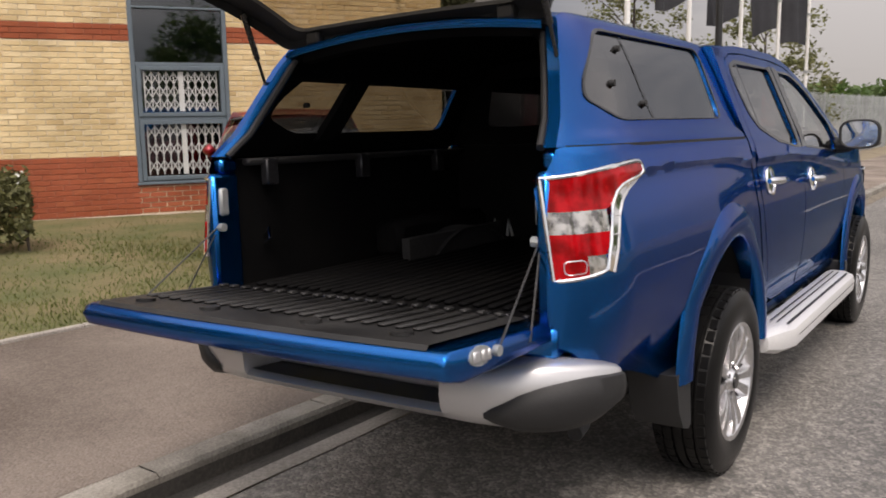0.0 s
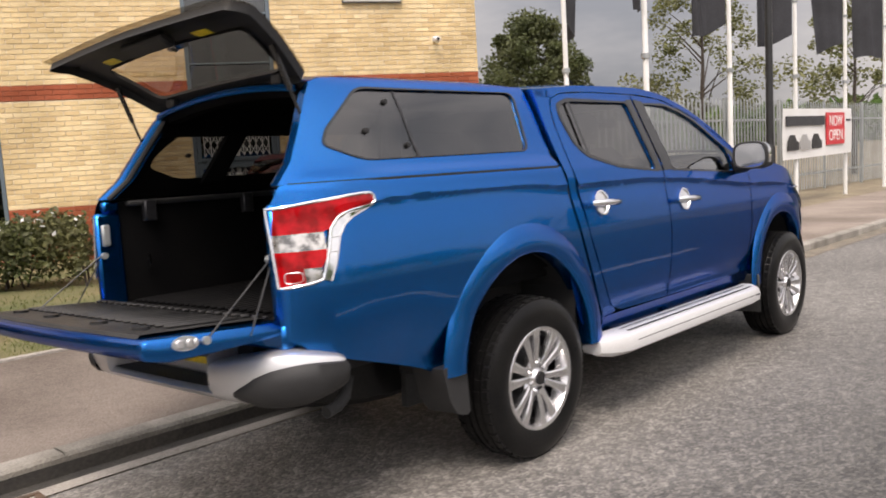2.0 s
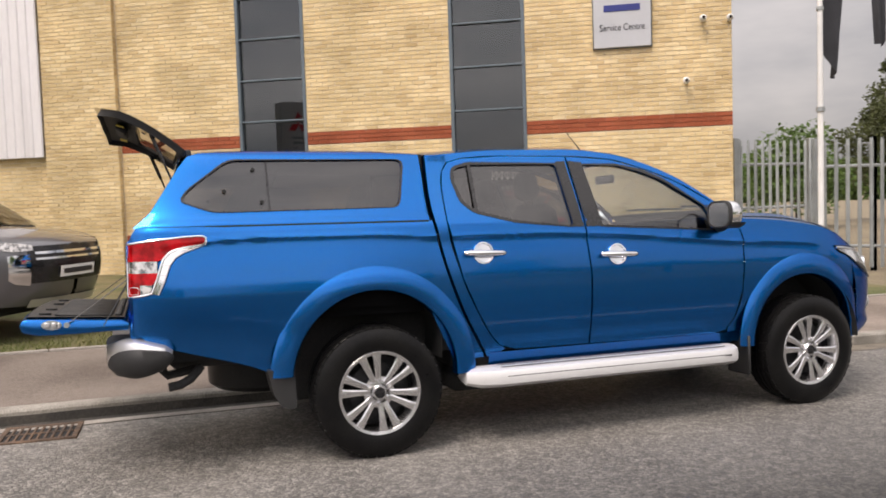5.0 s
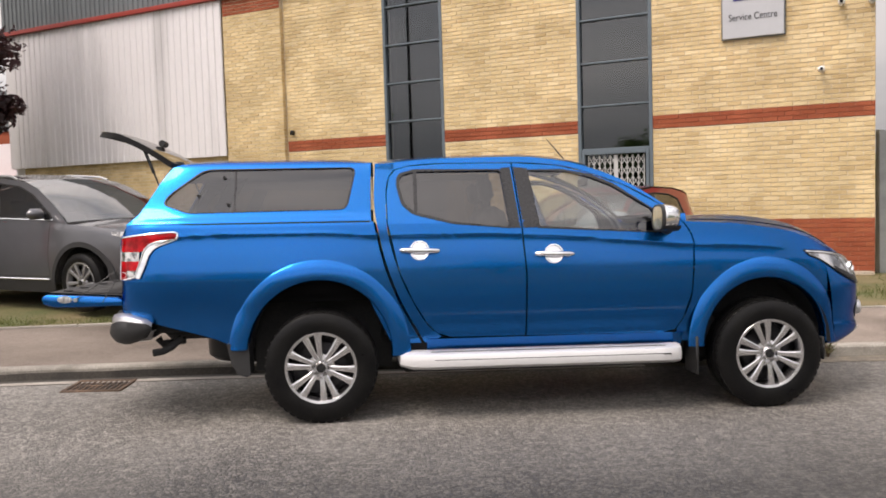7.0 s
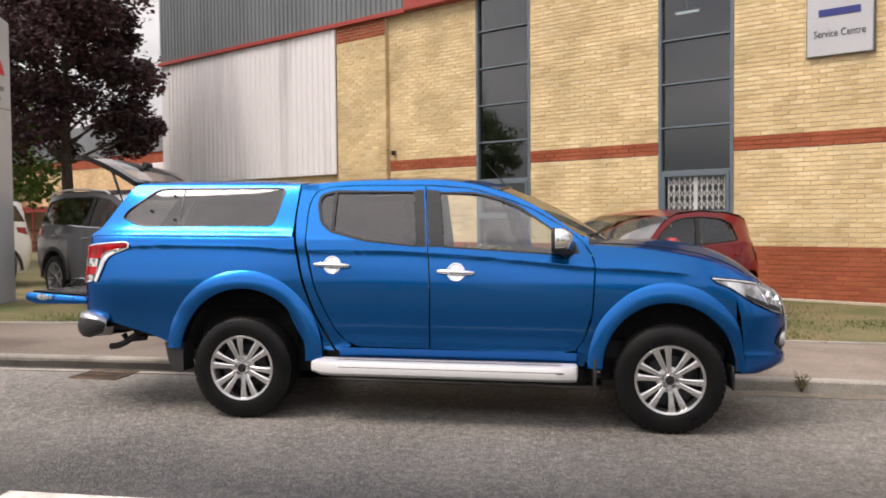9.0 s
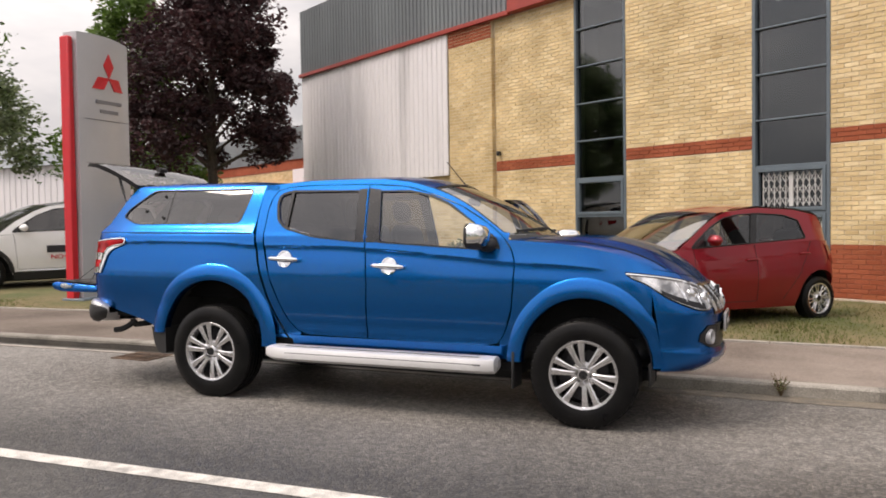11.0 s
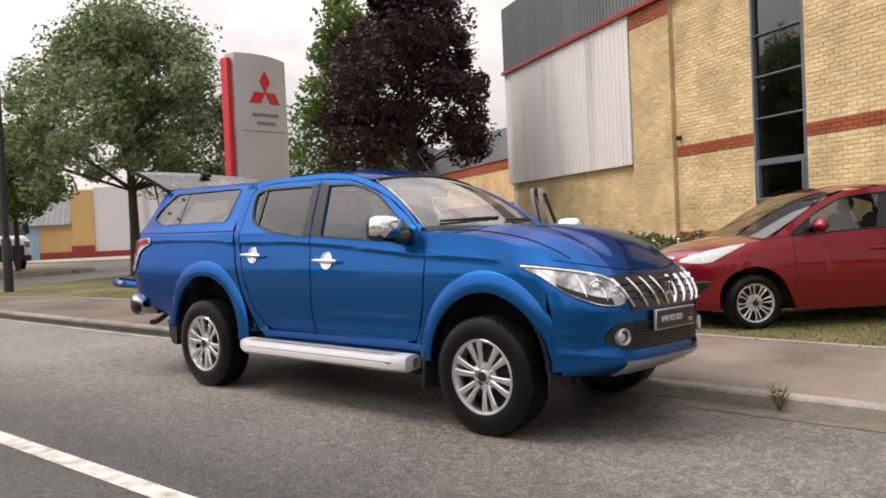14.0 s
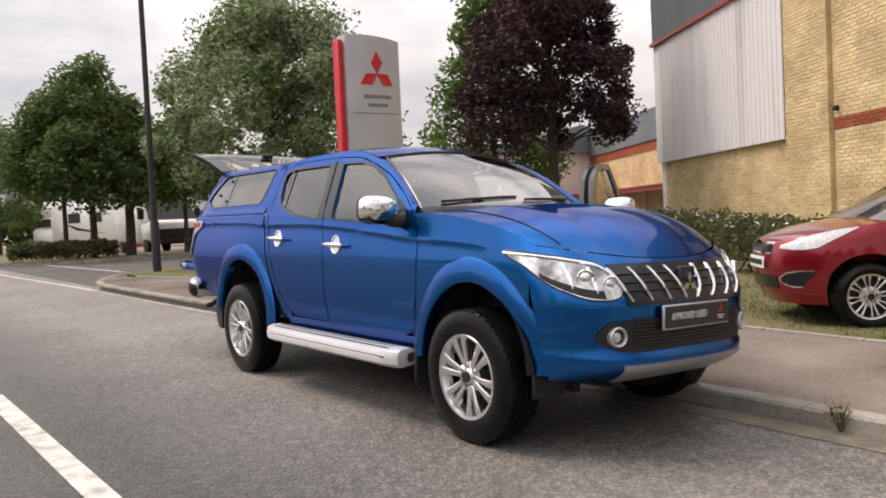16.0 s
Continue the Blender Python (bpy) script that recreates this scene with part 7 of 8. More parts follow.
HATCH = dict(
    wb=2.45, r=0.285, width=1.665, sill=0.20, lean=0.34, cowl=2.33, n=3.0,
    front=[(0.2, 3.08), (0.35, 3.16), (0.55, 3.19), (0.70, 3.17), (0.79, 3.11), (0.90, 2.95), (1.05, 2.5)], rear=[(0.2, -0.36), (0.4, -0.43), (0.6, -0.43), (0.8, -0.40), (1.0, -0.34)],
    wz=[(0.2, 0.93), (0.35, 0.965), (0.6, 1.0), (0.8, 0.985), (0.95, 0.95), (1.1, 0.92)],
    belt=[(-0.6, 0.98), (-0.3, 1.02), (0.4, 1.0), (1.5, 0.955), (2.2, 0.935), (2.5, 0.915), (2.85, 0.855), (3.05, 0.79), (3.19, 0.72)],
    side=[(-0.27, 0.985), (0.6, 0.985), (2.30, 0.905), (1.98, 1.10), (1.80, 1.215), (1.60, 1.315), (1.40, 1.385), (0.9, 1.435), (0.3, 1.415), (0.0, 1.36), (-0.10, 1.33), (-0.20, 1.18)],
    dlo=[(0.20, 1.055), (1.0, 1.005), (2.07, 0.945), (1.97, 1.03), (1.72, 1.19), (1.48, 1.305), (1.25, 1.345), (0.9, 1.365), (0.5, 1.345), (0.26, 1.28)],
    pillars=[[(1.05, 1.0), (1.15, 0.995), (1.02, 1.362), (0.92, 1.365)], [(1.86, 0.95), (2.07, 0.945), (1.97, 1.03), (1.82, 1.12)]],
    top=[(2.33, 0.925), (1.98, 1.12), (1.72, 1.28), (1.55, 1.365), (1.3, 1.425), (0.9, 1.455), (0.3, 1.44), (0.0, 1.395), (-0.12, 1.35), (-0.24, 1.18), (-0.34, 1.0)], split=(3, 8),
    mirror=(1.80, 0.975), handles=[(1.16, 0.795), (0.28, 0.86)], seams=[(1.09, 1.05, 0.98, 0.30), (2.05, 2.02, 0.93, 0.30), (1.05, 2.0, 0.29, 0.29), (0.34, 0.62, 0.64, 0.30), (0.14, 0.34, 1.02, 0.66)],
    spokes=16, face=M_alloy, slim=0.5, mirror_reach=(0.07, 0.16),
    lamps=[("head_lamp", "swept clear head lamp", [(0.04, 0.70, 0.73), (0.08, 0.69, 0.775), (0.12, 0.69, 0.82), (0.17, 0.705, 0.85), (0.21, 0.765, 0.868), (0.25, 0.83, 0.878), (0.268, 0.868, 0.882)], M_foglens, 1), ("tail_lamp", "red tail lamp", [(0.03, 0.72, 0.93), (0.08, 0.72, 0.96), (0.16, 0.78, 0.97)], M_lampred, -1), ("fog_pocket", "black fog lamp pocket", [(0.045, 0.40, 0.43), (0.065, 0.365, 0.475), (0.11, 0.362, 0.495), (0.135, 0.41, 0.498), (0.165, 0.475, 0.50)], M_trim, 1), ("fog_brow", "chrome strip", [(0.04, 0.42, 0.438), (0.065, 0.475, 0.49), (0.11, 0.493, 0.508), (0.165, 0.498, 0.511)], M_chrome, 1), ("fog_brow", "", [(0.04, 0.405, 0.425), (0.06, 0.362, 0.38), (0.085, 0.350, 0.365), (0.115, 0.352, 0.366)], M_chrome, 1)],
    nose=[("grille", "small black grille with chrome edge", 0.645, 0.755, -0.36, 0.36, M_chrome, 0.004), ("grille", "", 0.66, 0.74, -0.34, 0.34, M_trim, 0.010), ("lower_grille", "", 0.335, 0.45, -0.42, 0.42, M_trim, 0.006), ("number_plate", "white plate, characters hidden", 0.51, 0.62, -0.26, 0.26, M_white, 0.014), ("plate_bar", "", 0.54, 0.59, -0.22, 0.22, M_letter, 0.018)],
    glass=M_midtint)
SUV = dict(
    wb=2.67, r=0.35, width=1.81, sill=0.30, lean=0.34, cowl=2.48, n=3.0, clad=True,
    rails=[(1.35, 1.60), (1.2, 1.645), (0.6, 1.685), (0.0, 1.69), (-0.45, 1.65), (-0.6, 1.59)],
    front=[(0.25, 3.45), (0.45, 3.56), (0.7, 3.60), (0.9, 3.56), (1.02, 3.40), (1.15, 3.0)], rear=[(0.25, -0.90), (0.5, -1.02), (0.8, -1.04), (1.0, -1.0), (1.2, -0.95)],
    wz=[(0.2, 0.93), (0.4, 0.965), (0.7, 1.0), (0.95, 0.985), (1.1, 0.955), (1.3, 0.93)],
    belt=[(-1.04, 1.10), (-0.6, 1.14), (0.5, 1.11), (1.6, 1.07), (2.35, 1.055), (2.7, 1.03), (3.1, 0.985), (3.4, 0.92), (3.6, 0.84)],
    side=[(-0.90, 1.12), (0.6, 1.10), (2.45, 1.04), (2.12, 1.28), (1.78, 1.467), (1.5, 1.567), (0.9, 1.647), (0.0, 1.652), (-0.55, 1.592), (-0.82, 1.515)],
    dlo=[(-0.62, 1.20), (0.8, 1.13), (2.2, 1.085), (2.12, 1.16), (1.72, 1.40), (1.42, 1.51), (0.9, 1.57), (0.0, 1.565), (-0.45, 1.51)],
    pillars=[[(0.86, 1.13), (0.99, 1.13), (1.03, 1.57), (0.91, 1.575)], [(2.02, 1.09), (2.2, 1.085), (2.12, 1.16), (1.96, 1.24)]],
    top=[(2.48, 1.055), (2.12, 1.29), (1.78, 1.475), (1.5, 1.575), (0.9, 1.655), (0.0, 1.66), (-0.55, 1.60), (-0.85, 1.52), (-0.95, 1.3), (-1.0, 1.12)], split=(3, 7),
    mirror=(2.02, 1.10), handles=[(1.02, 0.96), (0.02, 0.985)], seams=[(0.96, 1.0, 1.10, 0.42), (2.18, 2.12, 1.05, 0.42), (1.0, 2.12, 0.41, 0.41), (0.36, 0.72, 0.72, 0.42), (-0.08, 0.36, 1.12, 0.74)],
    lamps=[("head_lamp", "narrow clear head lamp", [(0.04, 0.84, 0.89), (0.09, 0.83, 0.92), (0.15, 0.86, 0.935), (0.20, 0.90, 0.935)], M_lampclear, 1), ("chrome_strip", "chrome blade beside the grille", [(0.05, 0.50, 0.80), (0.09, 0.52, 0.80), (0.11, 0.56, 0.79)], M_chrome, 1), ("tail_lamp", "red wrap-round tail lamp", [(0.02, 0.95, 1.08), (0.08, 0.94, 1.09), (0.16, 0.97, 1.09), (0.24, 1.03, 1.09)], M_lampred, -1)],
    nose=[("grille", "black grille with chrome bars", 0.52, 0.88, -0.55, 0.55, M_trim, 0.006), ("grille_bar", "chrome grille bar", 0.80, 0.825, -0.5, 0.5, M_chrome, 0.02), ("grille_bar", "", 0.745, 0.765, -0.5, 0.5, M_chrome, 0.02), ("number_plate", "white plate, characters hidden", 0.56, 0.67, -0.26, 0.26, M_white, 0.02), ("plate_bar", "", 0.59, 0.64, -0.22, 0.22, M_letter, 0.024), ("skid", "silver lower lip", 0.28, 0.36, -0.5, 0.5, M_silver, 0.015)],
    glass=M_tint)
CROSS = dict(SUV)
CROSS.update(rails=None, front=[(0.25, 3.38), (0.45, 3.50), (0.7, 3.53), (0.88, 3.46), (1.0, 3.25), (1.15, 2.9)], rear=[(0.25, -0.72), (0.5, -0.84), (0.8, -0.86), (1.0, -0.82), (1.2, -0.77)],
             belt=[(-0.86, 1.22), (-0.4, 1.23), (0.5, 1.16), (1.6, 1.08), (2.35, 1.05), (2.7, 1.02), (3.05, 0.965), (3.35, 0.89), (3.53, 0.82)],
             roof=M_trim, white_mirror=True, lamps=[("head_lamp", "narrow clear head lamp", [(0.06, 0.80, 0.86), (0.14, 0.79, 0.89), (0.24, 0.83, 0.92), (0.34, 0.885, 0.945), (0.42, 0.935, 0.955)], M_lampclear, 1), ("lower_lamp", "stacked lower lamp", [(0.06, 0.50, 0.66), (0.12, 0.50, 0.70), (0.17, 0.56, 0.70)], M_lampclear, 1), ("tail_lamp", "red tail lamp", [(0.02, 0.98, 1.10), (0.10, 0.98, 1.12), (0.2, 1.04, 1.13)], M_lampred, -1)])

make_car("hatchback", "cherry red five-door hatchback parked on the lawn", M_cherry, lawn_pose(4.234, 5.827, -0.70, -0.714, -0.03) @ pose(0, 0, 0, 0, -0.7, 0), HATCH)
make_car("suv", "metallic grey sport utility car parked on the lawn", M_greypaint, lawn_pose(-4.92, 5.89, 0.847, -0.531, 0.05), SUV)
white = make_car("crossover", "white crossover car with dealer lettering on its doors", M_whitepaint, lawn_pose(-8.43, 7.24, -0.42, -0.907), CROSS)
# lettering on the white car's left side: the name as a bar, the words as they read
side_m = Matrix(((-1, 0, 0, 1.15), (0, 0, 1, 0.918), (0, 1, 0, 0.66), (0, 0, 0, 1)))
part("name_bar", Geo().box((0.62, 0.905, 0.70), (1.62, 0.915, 0.83)), M_letter, white, "dealer name as a dark bar")
words("lettering", "NOW OPEN", 0.12, M_signred, side_m @ Matrix.Translation((0, -0.045, 0)), white, "red lettering", width=0.8, depth=0.002)

# ---- signs, posts and fence ----
def ground_z(x):
    return road_z(x) + KERB_H


# the tall dealer sign by the lawn: its face looks along the street
PY = thing("pylon_sign", "tall curved silver pylon sign with red edge and emblem", "pylon sign", Matrix.Translation((-5.98, 4.43, ground_z(-6))))
HT = 4.27
g = Geo()
rows = []
for y in spread(-0.54, 0.57, 13):
    q = (y - 0.015) / 0.555
    bow = 0.09 * (1 - q * q)
    top = HT + 0.03 - 0.05 * (q + 1) * 0.5 + 0.02 * (1 - q * q)
    rows.append([(-0.02, y, 0.0), (0.03 + bow, y, 0.0), (0.03 + bow, y, top), (-0.02, y, top + 0.0), (-0.25, y, top), (-0.25 - bow * 0.5, y, 0.0)])
g.grid(rows)
g.f += [tuple(range(6)), tuple(range(12 * 6, 13 * 6))[::-1]]
part("panel", g, M_signgrey, PY, "brushed silver curved panel", sharp=40)
part("red_blade", Geo().box((-0.22, -0.66, 0.0), (-0.04, -0.545, HT - 0.05), 0.02), M_signred, PY, "red edge blade")
part("plinth", Geo().box((-0.30, -0.68, -0.3), (0.16, 0.60, 0.08), 0.02), M_frame, PY)
three_diamonds("emblem", 0.39, lambda u, v, d: (0.115 + d * 0.02 - 0.10 * (u / 0.555) ** 2, u + 0.03, 3.63 + v), M_signred, PY, "red three-rhomb emblem")
for z, wd in ((3.23, 0.56), (3.08, 0.40)):
    part("name_bar", Geo().box((0.10, 0.03 - wd / 2, z - 0.03), (0.122, 0.03 + wd / 2, z + 0.03), 0.003), M_signink, PY)
part("joint", Geo().box((0.118, -0.5, 2.93), (0.1225, 0.5, 2.938)), M_rimdark, PY)

# service sign on the wall
SG = thing("wall_sign", "silver service sign with red emblem and dark lettering", "sign", W_MF @ Matrix.Translation((9.45, -0.02, 3.91)))
part("panel", Geo().box((-0.475, -0.07, 0.0), (0.475, 0.0, 1.36), 0.01), M_signgrey, SG)
part("edge", Geo().box((-0.49, -0.05, -0.012), (0.49, 0.01, 1.372), 0.008), M_frame, SG)
em = [(-0.20, 0.98), (0.02, 0.84), (0.21, 0.97), (0.12, 1.03), (0.02, 0.965), (-0.08, 1.03)]
part("emblem", Geo().prism(em, lambda u, v, d: (u, -0.072 - d * 0.008, v), 0, 1), M_signred, SG, "red angular emblem", smooth=False)
em = [(0.20, 1.10), (-0.02, 1.24), (-0.21, 1.11), (-0.12, 1.05), (-0.02, 1.115), (0.08, 1.05)]
part("emblem", Geo().prism(em, lambda u, v, d: (u, -0.072 - d * 0.008, v), 0, 1), M_signred, SG, smooth=False)
part("name_bar", Geo().box((-0.30, -0.08, 0.60), (0.30, -0.069, 0.71), 0.003), M_signblue, SG, "maker's name as a blue bar")
words("lettering", "Service Centre", 0.16, M_letter, Matrix(((1, 0, 0, 0), (0, 0, -1, -0.074), (0, 1, 0, 0.33), (0, 0, 0, 1))), SG, "dark lettering", width=0.74)

for u, z in ((10.47, 3.30), (10.75, 4.30), (11.17, 4.28)):
    cm = thing("security_camera", "small white security camera on a wall bracket", "camera", W_MF @ Matrix.Translation((u, -0.01, z)), "wall cameras")
    part("bracket", Geo().box((-0.03, -0.06, -0.05), (0.03, 0.0, 0.05), 0.006).tube([(0, -0.05, 0.0), (0, -0.13, -0.03)], 0.014, 8), M_white, cm)
    part("housing", Geo().box((-0.05, -0.24, -0.07), (0.05, -0.09, 0.03), 0.03), M_white, cm, sharp=60)
    part("lens", Geo().tube([(0, -0.24, -0.02), (0, -0.252, -0.022)], 0.026, 12), M_trim, cm)
fl = thing("wall_lamp", "small black lamp on the brick pier", "lamp", W_MF @ Matrix.Translation((0.12, -0.01, 2.93)))
part("body", Geo().box((-0.04, -0.10, -0.05), (0.04, 0.0, 0.05), 0.015), M_trim, fl)

# lamp posts
def lamp_post(x, y, h, r0, r1):
    t = thing("street_lamp", "black painted steel street lamp post", "street lamp", Matrix.Translation((x, y, ground_z(x))), "street lamps")
    part("base", Geo().tube([(0, 0, -0.3), (0, 0, 1.15), (0, 0, 1.22)], [r0, r0, r1 * 1.1], 14), M_pole, t)
    part("post", Geo().tube([(0, 0, 1.2), (0, 0, h)], [r1, r1 * 0.7], 12), M_pole, t)
    part("arm", Geo().tube([(0, 0, h - 0.02), (0, -0.35, h + 0.12), (0, -1.0, h + 0.18)], 0.03, 8), M_pole, t)
    part("lantern", Geo().box((-0.11, -1.6, h + 0.12), (0.11, -0.95, h + 0.26), 0.05), M_galv, t)
    return t


lamp_post(-12.7, 2.6, 9.0, 0.10, 0.072)
lamp_post(13.6, 3.42, 9.0, 0.10, 0.075)

# flag poles with dark flags
def flag_pole(x, y, flag_seed, droop, way, wide):
    t = thing("flag_pole", "white flag pole with a hanging black flag", "flag pole", Matrix.Translation((x, y, ground_z(x))), "flag poles")
    part("pole", Geo().tube([(0, 0, -0.2), (0, 0, 3.0), (0, 0, 6.6)], [0.045, 0.04, 0.03], 12), M_white, t)
    part("collar", Geo().tube([(0, 0, 2.55), (0, 0, 2.62)], 0.065, 12), M_galv, t)
    part("collar", Geo().tube([(0, 0, 4.05), (0, 0, 4.1)], 0.055, 12), M_galv, t)
    rnd = random.Random(flag_seed)
    ph = rnd.uniform(0, 6)
    rows = []
    for i in range(15):
        u = i / 14
        row = []
        for k in range(18):
            v = k / 17
            fold = 0.12 * math.sin(ph + 7 * u + 2.2 * v) * u + 0.04 * math.sin(ph * 2 + 15 * u + 3 * v) * u
            reach = 0.06 + (wide - 0.35 * droop * v) * u * (1 - 0.25 * droop)
            side = fold + 0.2 * droop * v * u
            row.append((reach * math.cos(way) - side * math.sin(way), reach * math.sin(way) + side * math.cos(way), 6.45 - 3.1 * v - 0.35 * u * droop - 0.1 * math.sin(3 * u + ph) * v))
        rows.append(row)
    part("flag", Geo().grid(rows), M_flag, t, "black advertising flag", sharp=0)
    return t


for i, (x, y) in enumerate(((8.4, 4.65), (7.9, 2.95), (11.6, 3.34), (14.6, 3.28), (17.8, 3.30), (20.8, 3.26))):
    flag_pole(x, y, 20 + i, (0.5, 0.6, 0.25, 0.2, 0.3, 0.4)[i], radians((8, 150, 140, 138, 142, 140)[i]), (0.75, 0.4, 0.8, 0.9, 0.95, 1.0)[i])

# palisade fence
FENCE = [(10.0, 6.35), (10.7, 5.75), (12.2, 5.15), (15.0, 4.85), (40.0, 3.6)]
fence = thing("palisade_fence", "galvanised steel palisade fence with pointed pales", "fence", kind="structure")
seg = list(zip(FENCE, FENCE[1:]))


def pale_mesh():
    g = Geo()
    sec = [(-0.034, 0.0), (-0.012, -0.018), (0.012, -0.018), (0.034, 0.0)]
    g.grid([[(a, b, z) for a, b in sec] for z in (0.08, 2.22)])
    g.add([(a, b, 2.22) for a, b in sec] + [(-0.022, 0, 2.34), (0.0, -0.008, 2.30), (0.022, 0, 2.34)], [(0, 1, 5, 4), (1, 2, 5), (2, 3, 6, 5)])
    return g


base_me = None
for (xa, ya), (xb, yb) in seg:
    ln = math.hypot(xb - xa, yb - ya)
    ang = math.atan2(yb - ya, xb - xa)
    n = int(ln / 0.155)
    for k in range(n):
        f = (k + 0.5) / n
        x, y = xa + (xb - xa) * f, ya + (yb - ya) * f
        m = Matrix.Translation((x, y, ground_z(x) - 0.05)) @ Matrix.Rotation(ang, 4, "Z")
        if base_me is None:
            ob = part("pale", pale_mesh(), M_galv, fence, smooth=False)
            base_me = ob.data
        else:
            ob = new("pale", base_me)
            ob.parent = fence
        ob.matrix_basis = m
    for z in (0.45, 1.85):
        part("rail", Geo().tube([(xa, ya + 0.03, ground_z(xa) - 0.05 + z), (xb, yb + 0.03, ground_z(xb) - 0.05 + z)], 0.028, 6), M_galv, fence)
    for k in range(max(1, int(ln / 2.75)) + 1):
        f = min(1.0, k * 2.75 / ln)
        x, y = xa + (xb - xa) * f, ya + (yb - ya) * f + 0.08
        part("post", Geo().box((x - 0.045, y - 0.03, ground_z(x) - 0.3), (x + 0.045, y + 0.03, ground_z(x) + 2.3)), M_galv, fence)
# the gate beside the wall
gate = thing("palisade_gate", "closed galvanised palisade gate beside the brick wall", "gate", Matrix.Translation((8.35, 6.5, ground_z(8.3) - 0.05)))
for k in range(10):
    ob = new("pale", base_me)
    ob.parent = gate
    ob.matrix_basis = Matrix.Translation((0.12 + k * 0.155, 0.02, 0))
for z in (0.35, 1.15, 1.9):
    part("rail", Geo().tube([(0, 0.05, z), (1.6, 0.05, z)], 0.028, 6), M_galv, gate)
for x in (0.0, 1.62):
    part("post", Geo().box((x - 0.06, -0.04, -0.2), (x + 0.06, 0.08, 2.35), 0.01), M_galv, gate)
# banner between two flag poles
bn = thing("banner", "white vinyl banner with red panel tied between two flag poles", "banner", Matrix.Translation((13.62, 3.18, 0.87)) @ Matrix.Diagonal((1, 1, 0.81, 1)))
L = 4.22
part("sheet", Geo().grid([[(u * L, 0.012 * math.sin(9 * u + 4 * v), v * 1.25) for v in spread(0, 1, 6)] for u in spread(0, 1, 24)]), M_white, bn)
part("red_panel", Geo().box((L * 0.58, -0.035, 0.28), (L * 0.86, -0.016, 1.14)), M_signred, bn)
up = lambda x, z: Matrix(((1, 0, 0, x), (0, 0, -1, -0.038), (0, 1, 0, z), (0, 0, 0, 1)))
words("lettering", "NOW", 0.42, M_white, up(L * 0.72, 0.90), bn, "white lettering", width=0.85)
words("lettering", "OPEN", 0.42, M_white, up(L * 0.72, 0.52), bn, "", width=0.9)
part("name_bar", Geo().box((L * 0.03, -0.035, 0.82), (L * 0.55, -0.016, 1.06)), M_letter, bn)
for i in range(3):
    c = L * (0.12 + 0.16 * i)
    sh = [(c - 0.3, 0.22), (c + 0.3, 0.22), (c + 0.29, 0.42), (c + 0.16, 0.46), (c + 0.06, 0.60), (c - 0.16, 0.60), (c - 0.29, 0.44)]
    part("car_shape", Geo().prism(sh, lambda u, v, d: (u, -0.018 - d * 0.012, v), 0, 1), M_rimdark if i != 1 else M_silver, bn, smooth=False)
part("small_print", Geo().box((L * 0.90, -0.03, 0.9), (L * 0.97, -0.016, 0.96)), M_letter, bn)

# ---- plants ----
def leaf_cloud(g, centre, radius, n, size, rnd, squash=0.85):
    """Leaves strewn in a clump: bent quads of uneven size and tilt."""
    for _ in range(n):
        d = Vector((rnd.gauss(0, 1), rnd.gauss(0, 1), rnd.gauss(0, 1))).normalized()
        p = Vector(centre) + Vector((d.x, d.y, d.z * squash)) * radius * (rnd.random() ** 0.45)
        a = Vector((rnd.gauss(0, 1), rnd.gauss(0, 1), rnd.gauss(0, 0.6))).normalized()
        b = a.cross(Vector((rnd.gauss(0, 1), rnd.gauss(0, 1), rnd.gauss(0, 1)))).normalized()
        s = size * rnd.uniform(0.6, 1.35)
        n2 = a.cross(b) * s * 0.18
        g.add([p - a * s, p - b * s * 0.55 + n2, p + a * s, p + b * s * 0.55 + n2], [(0, 1, 2, 3)])


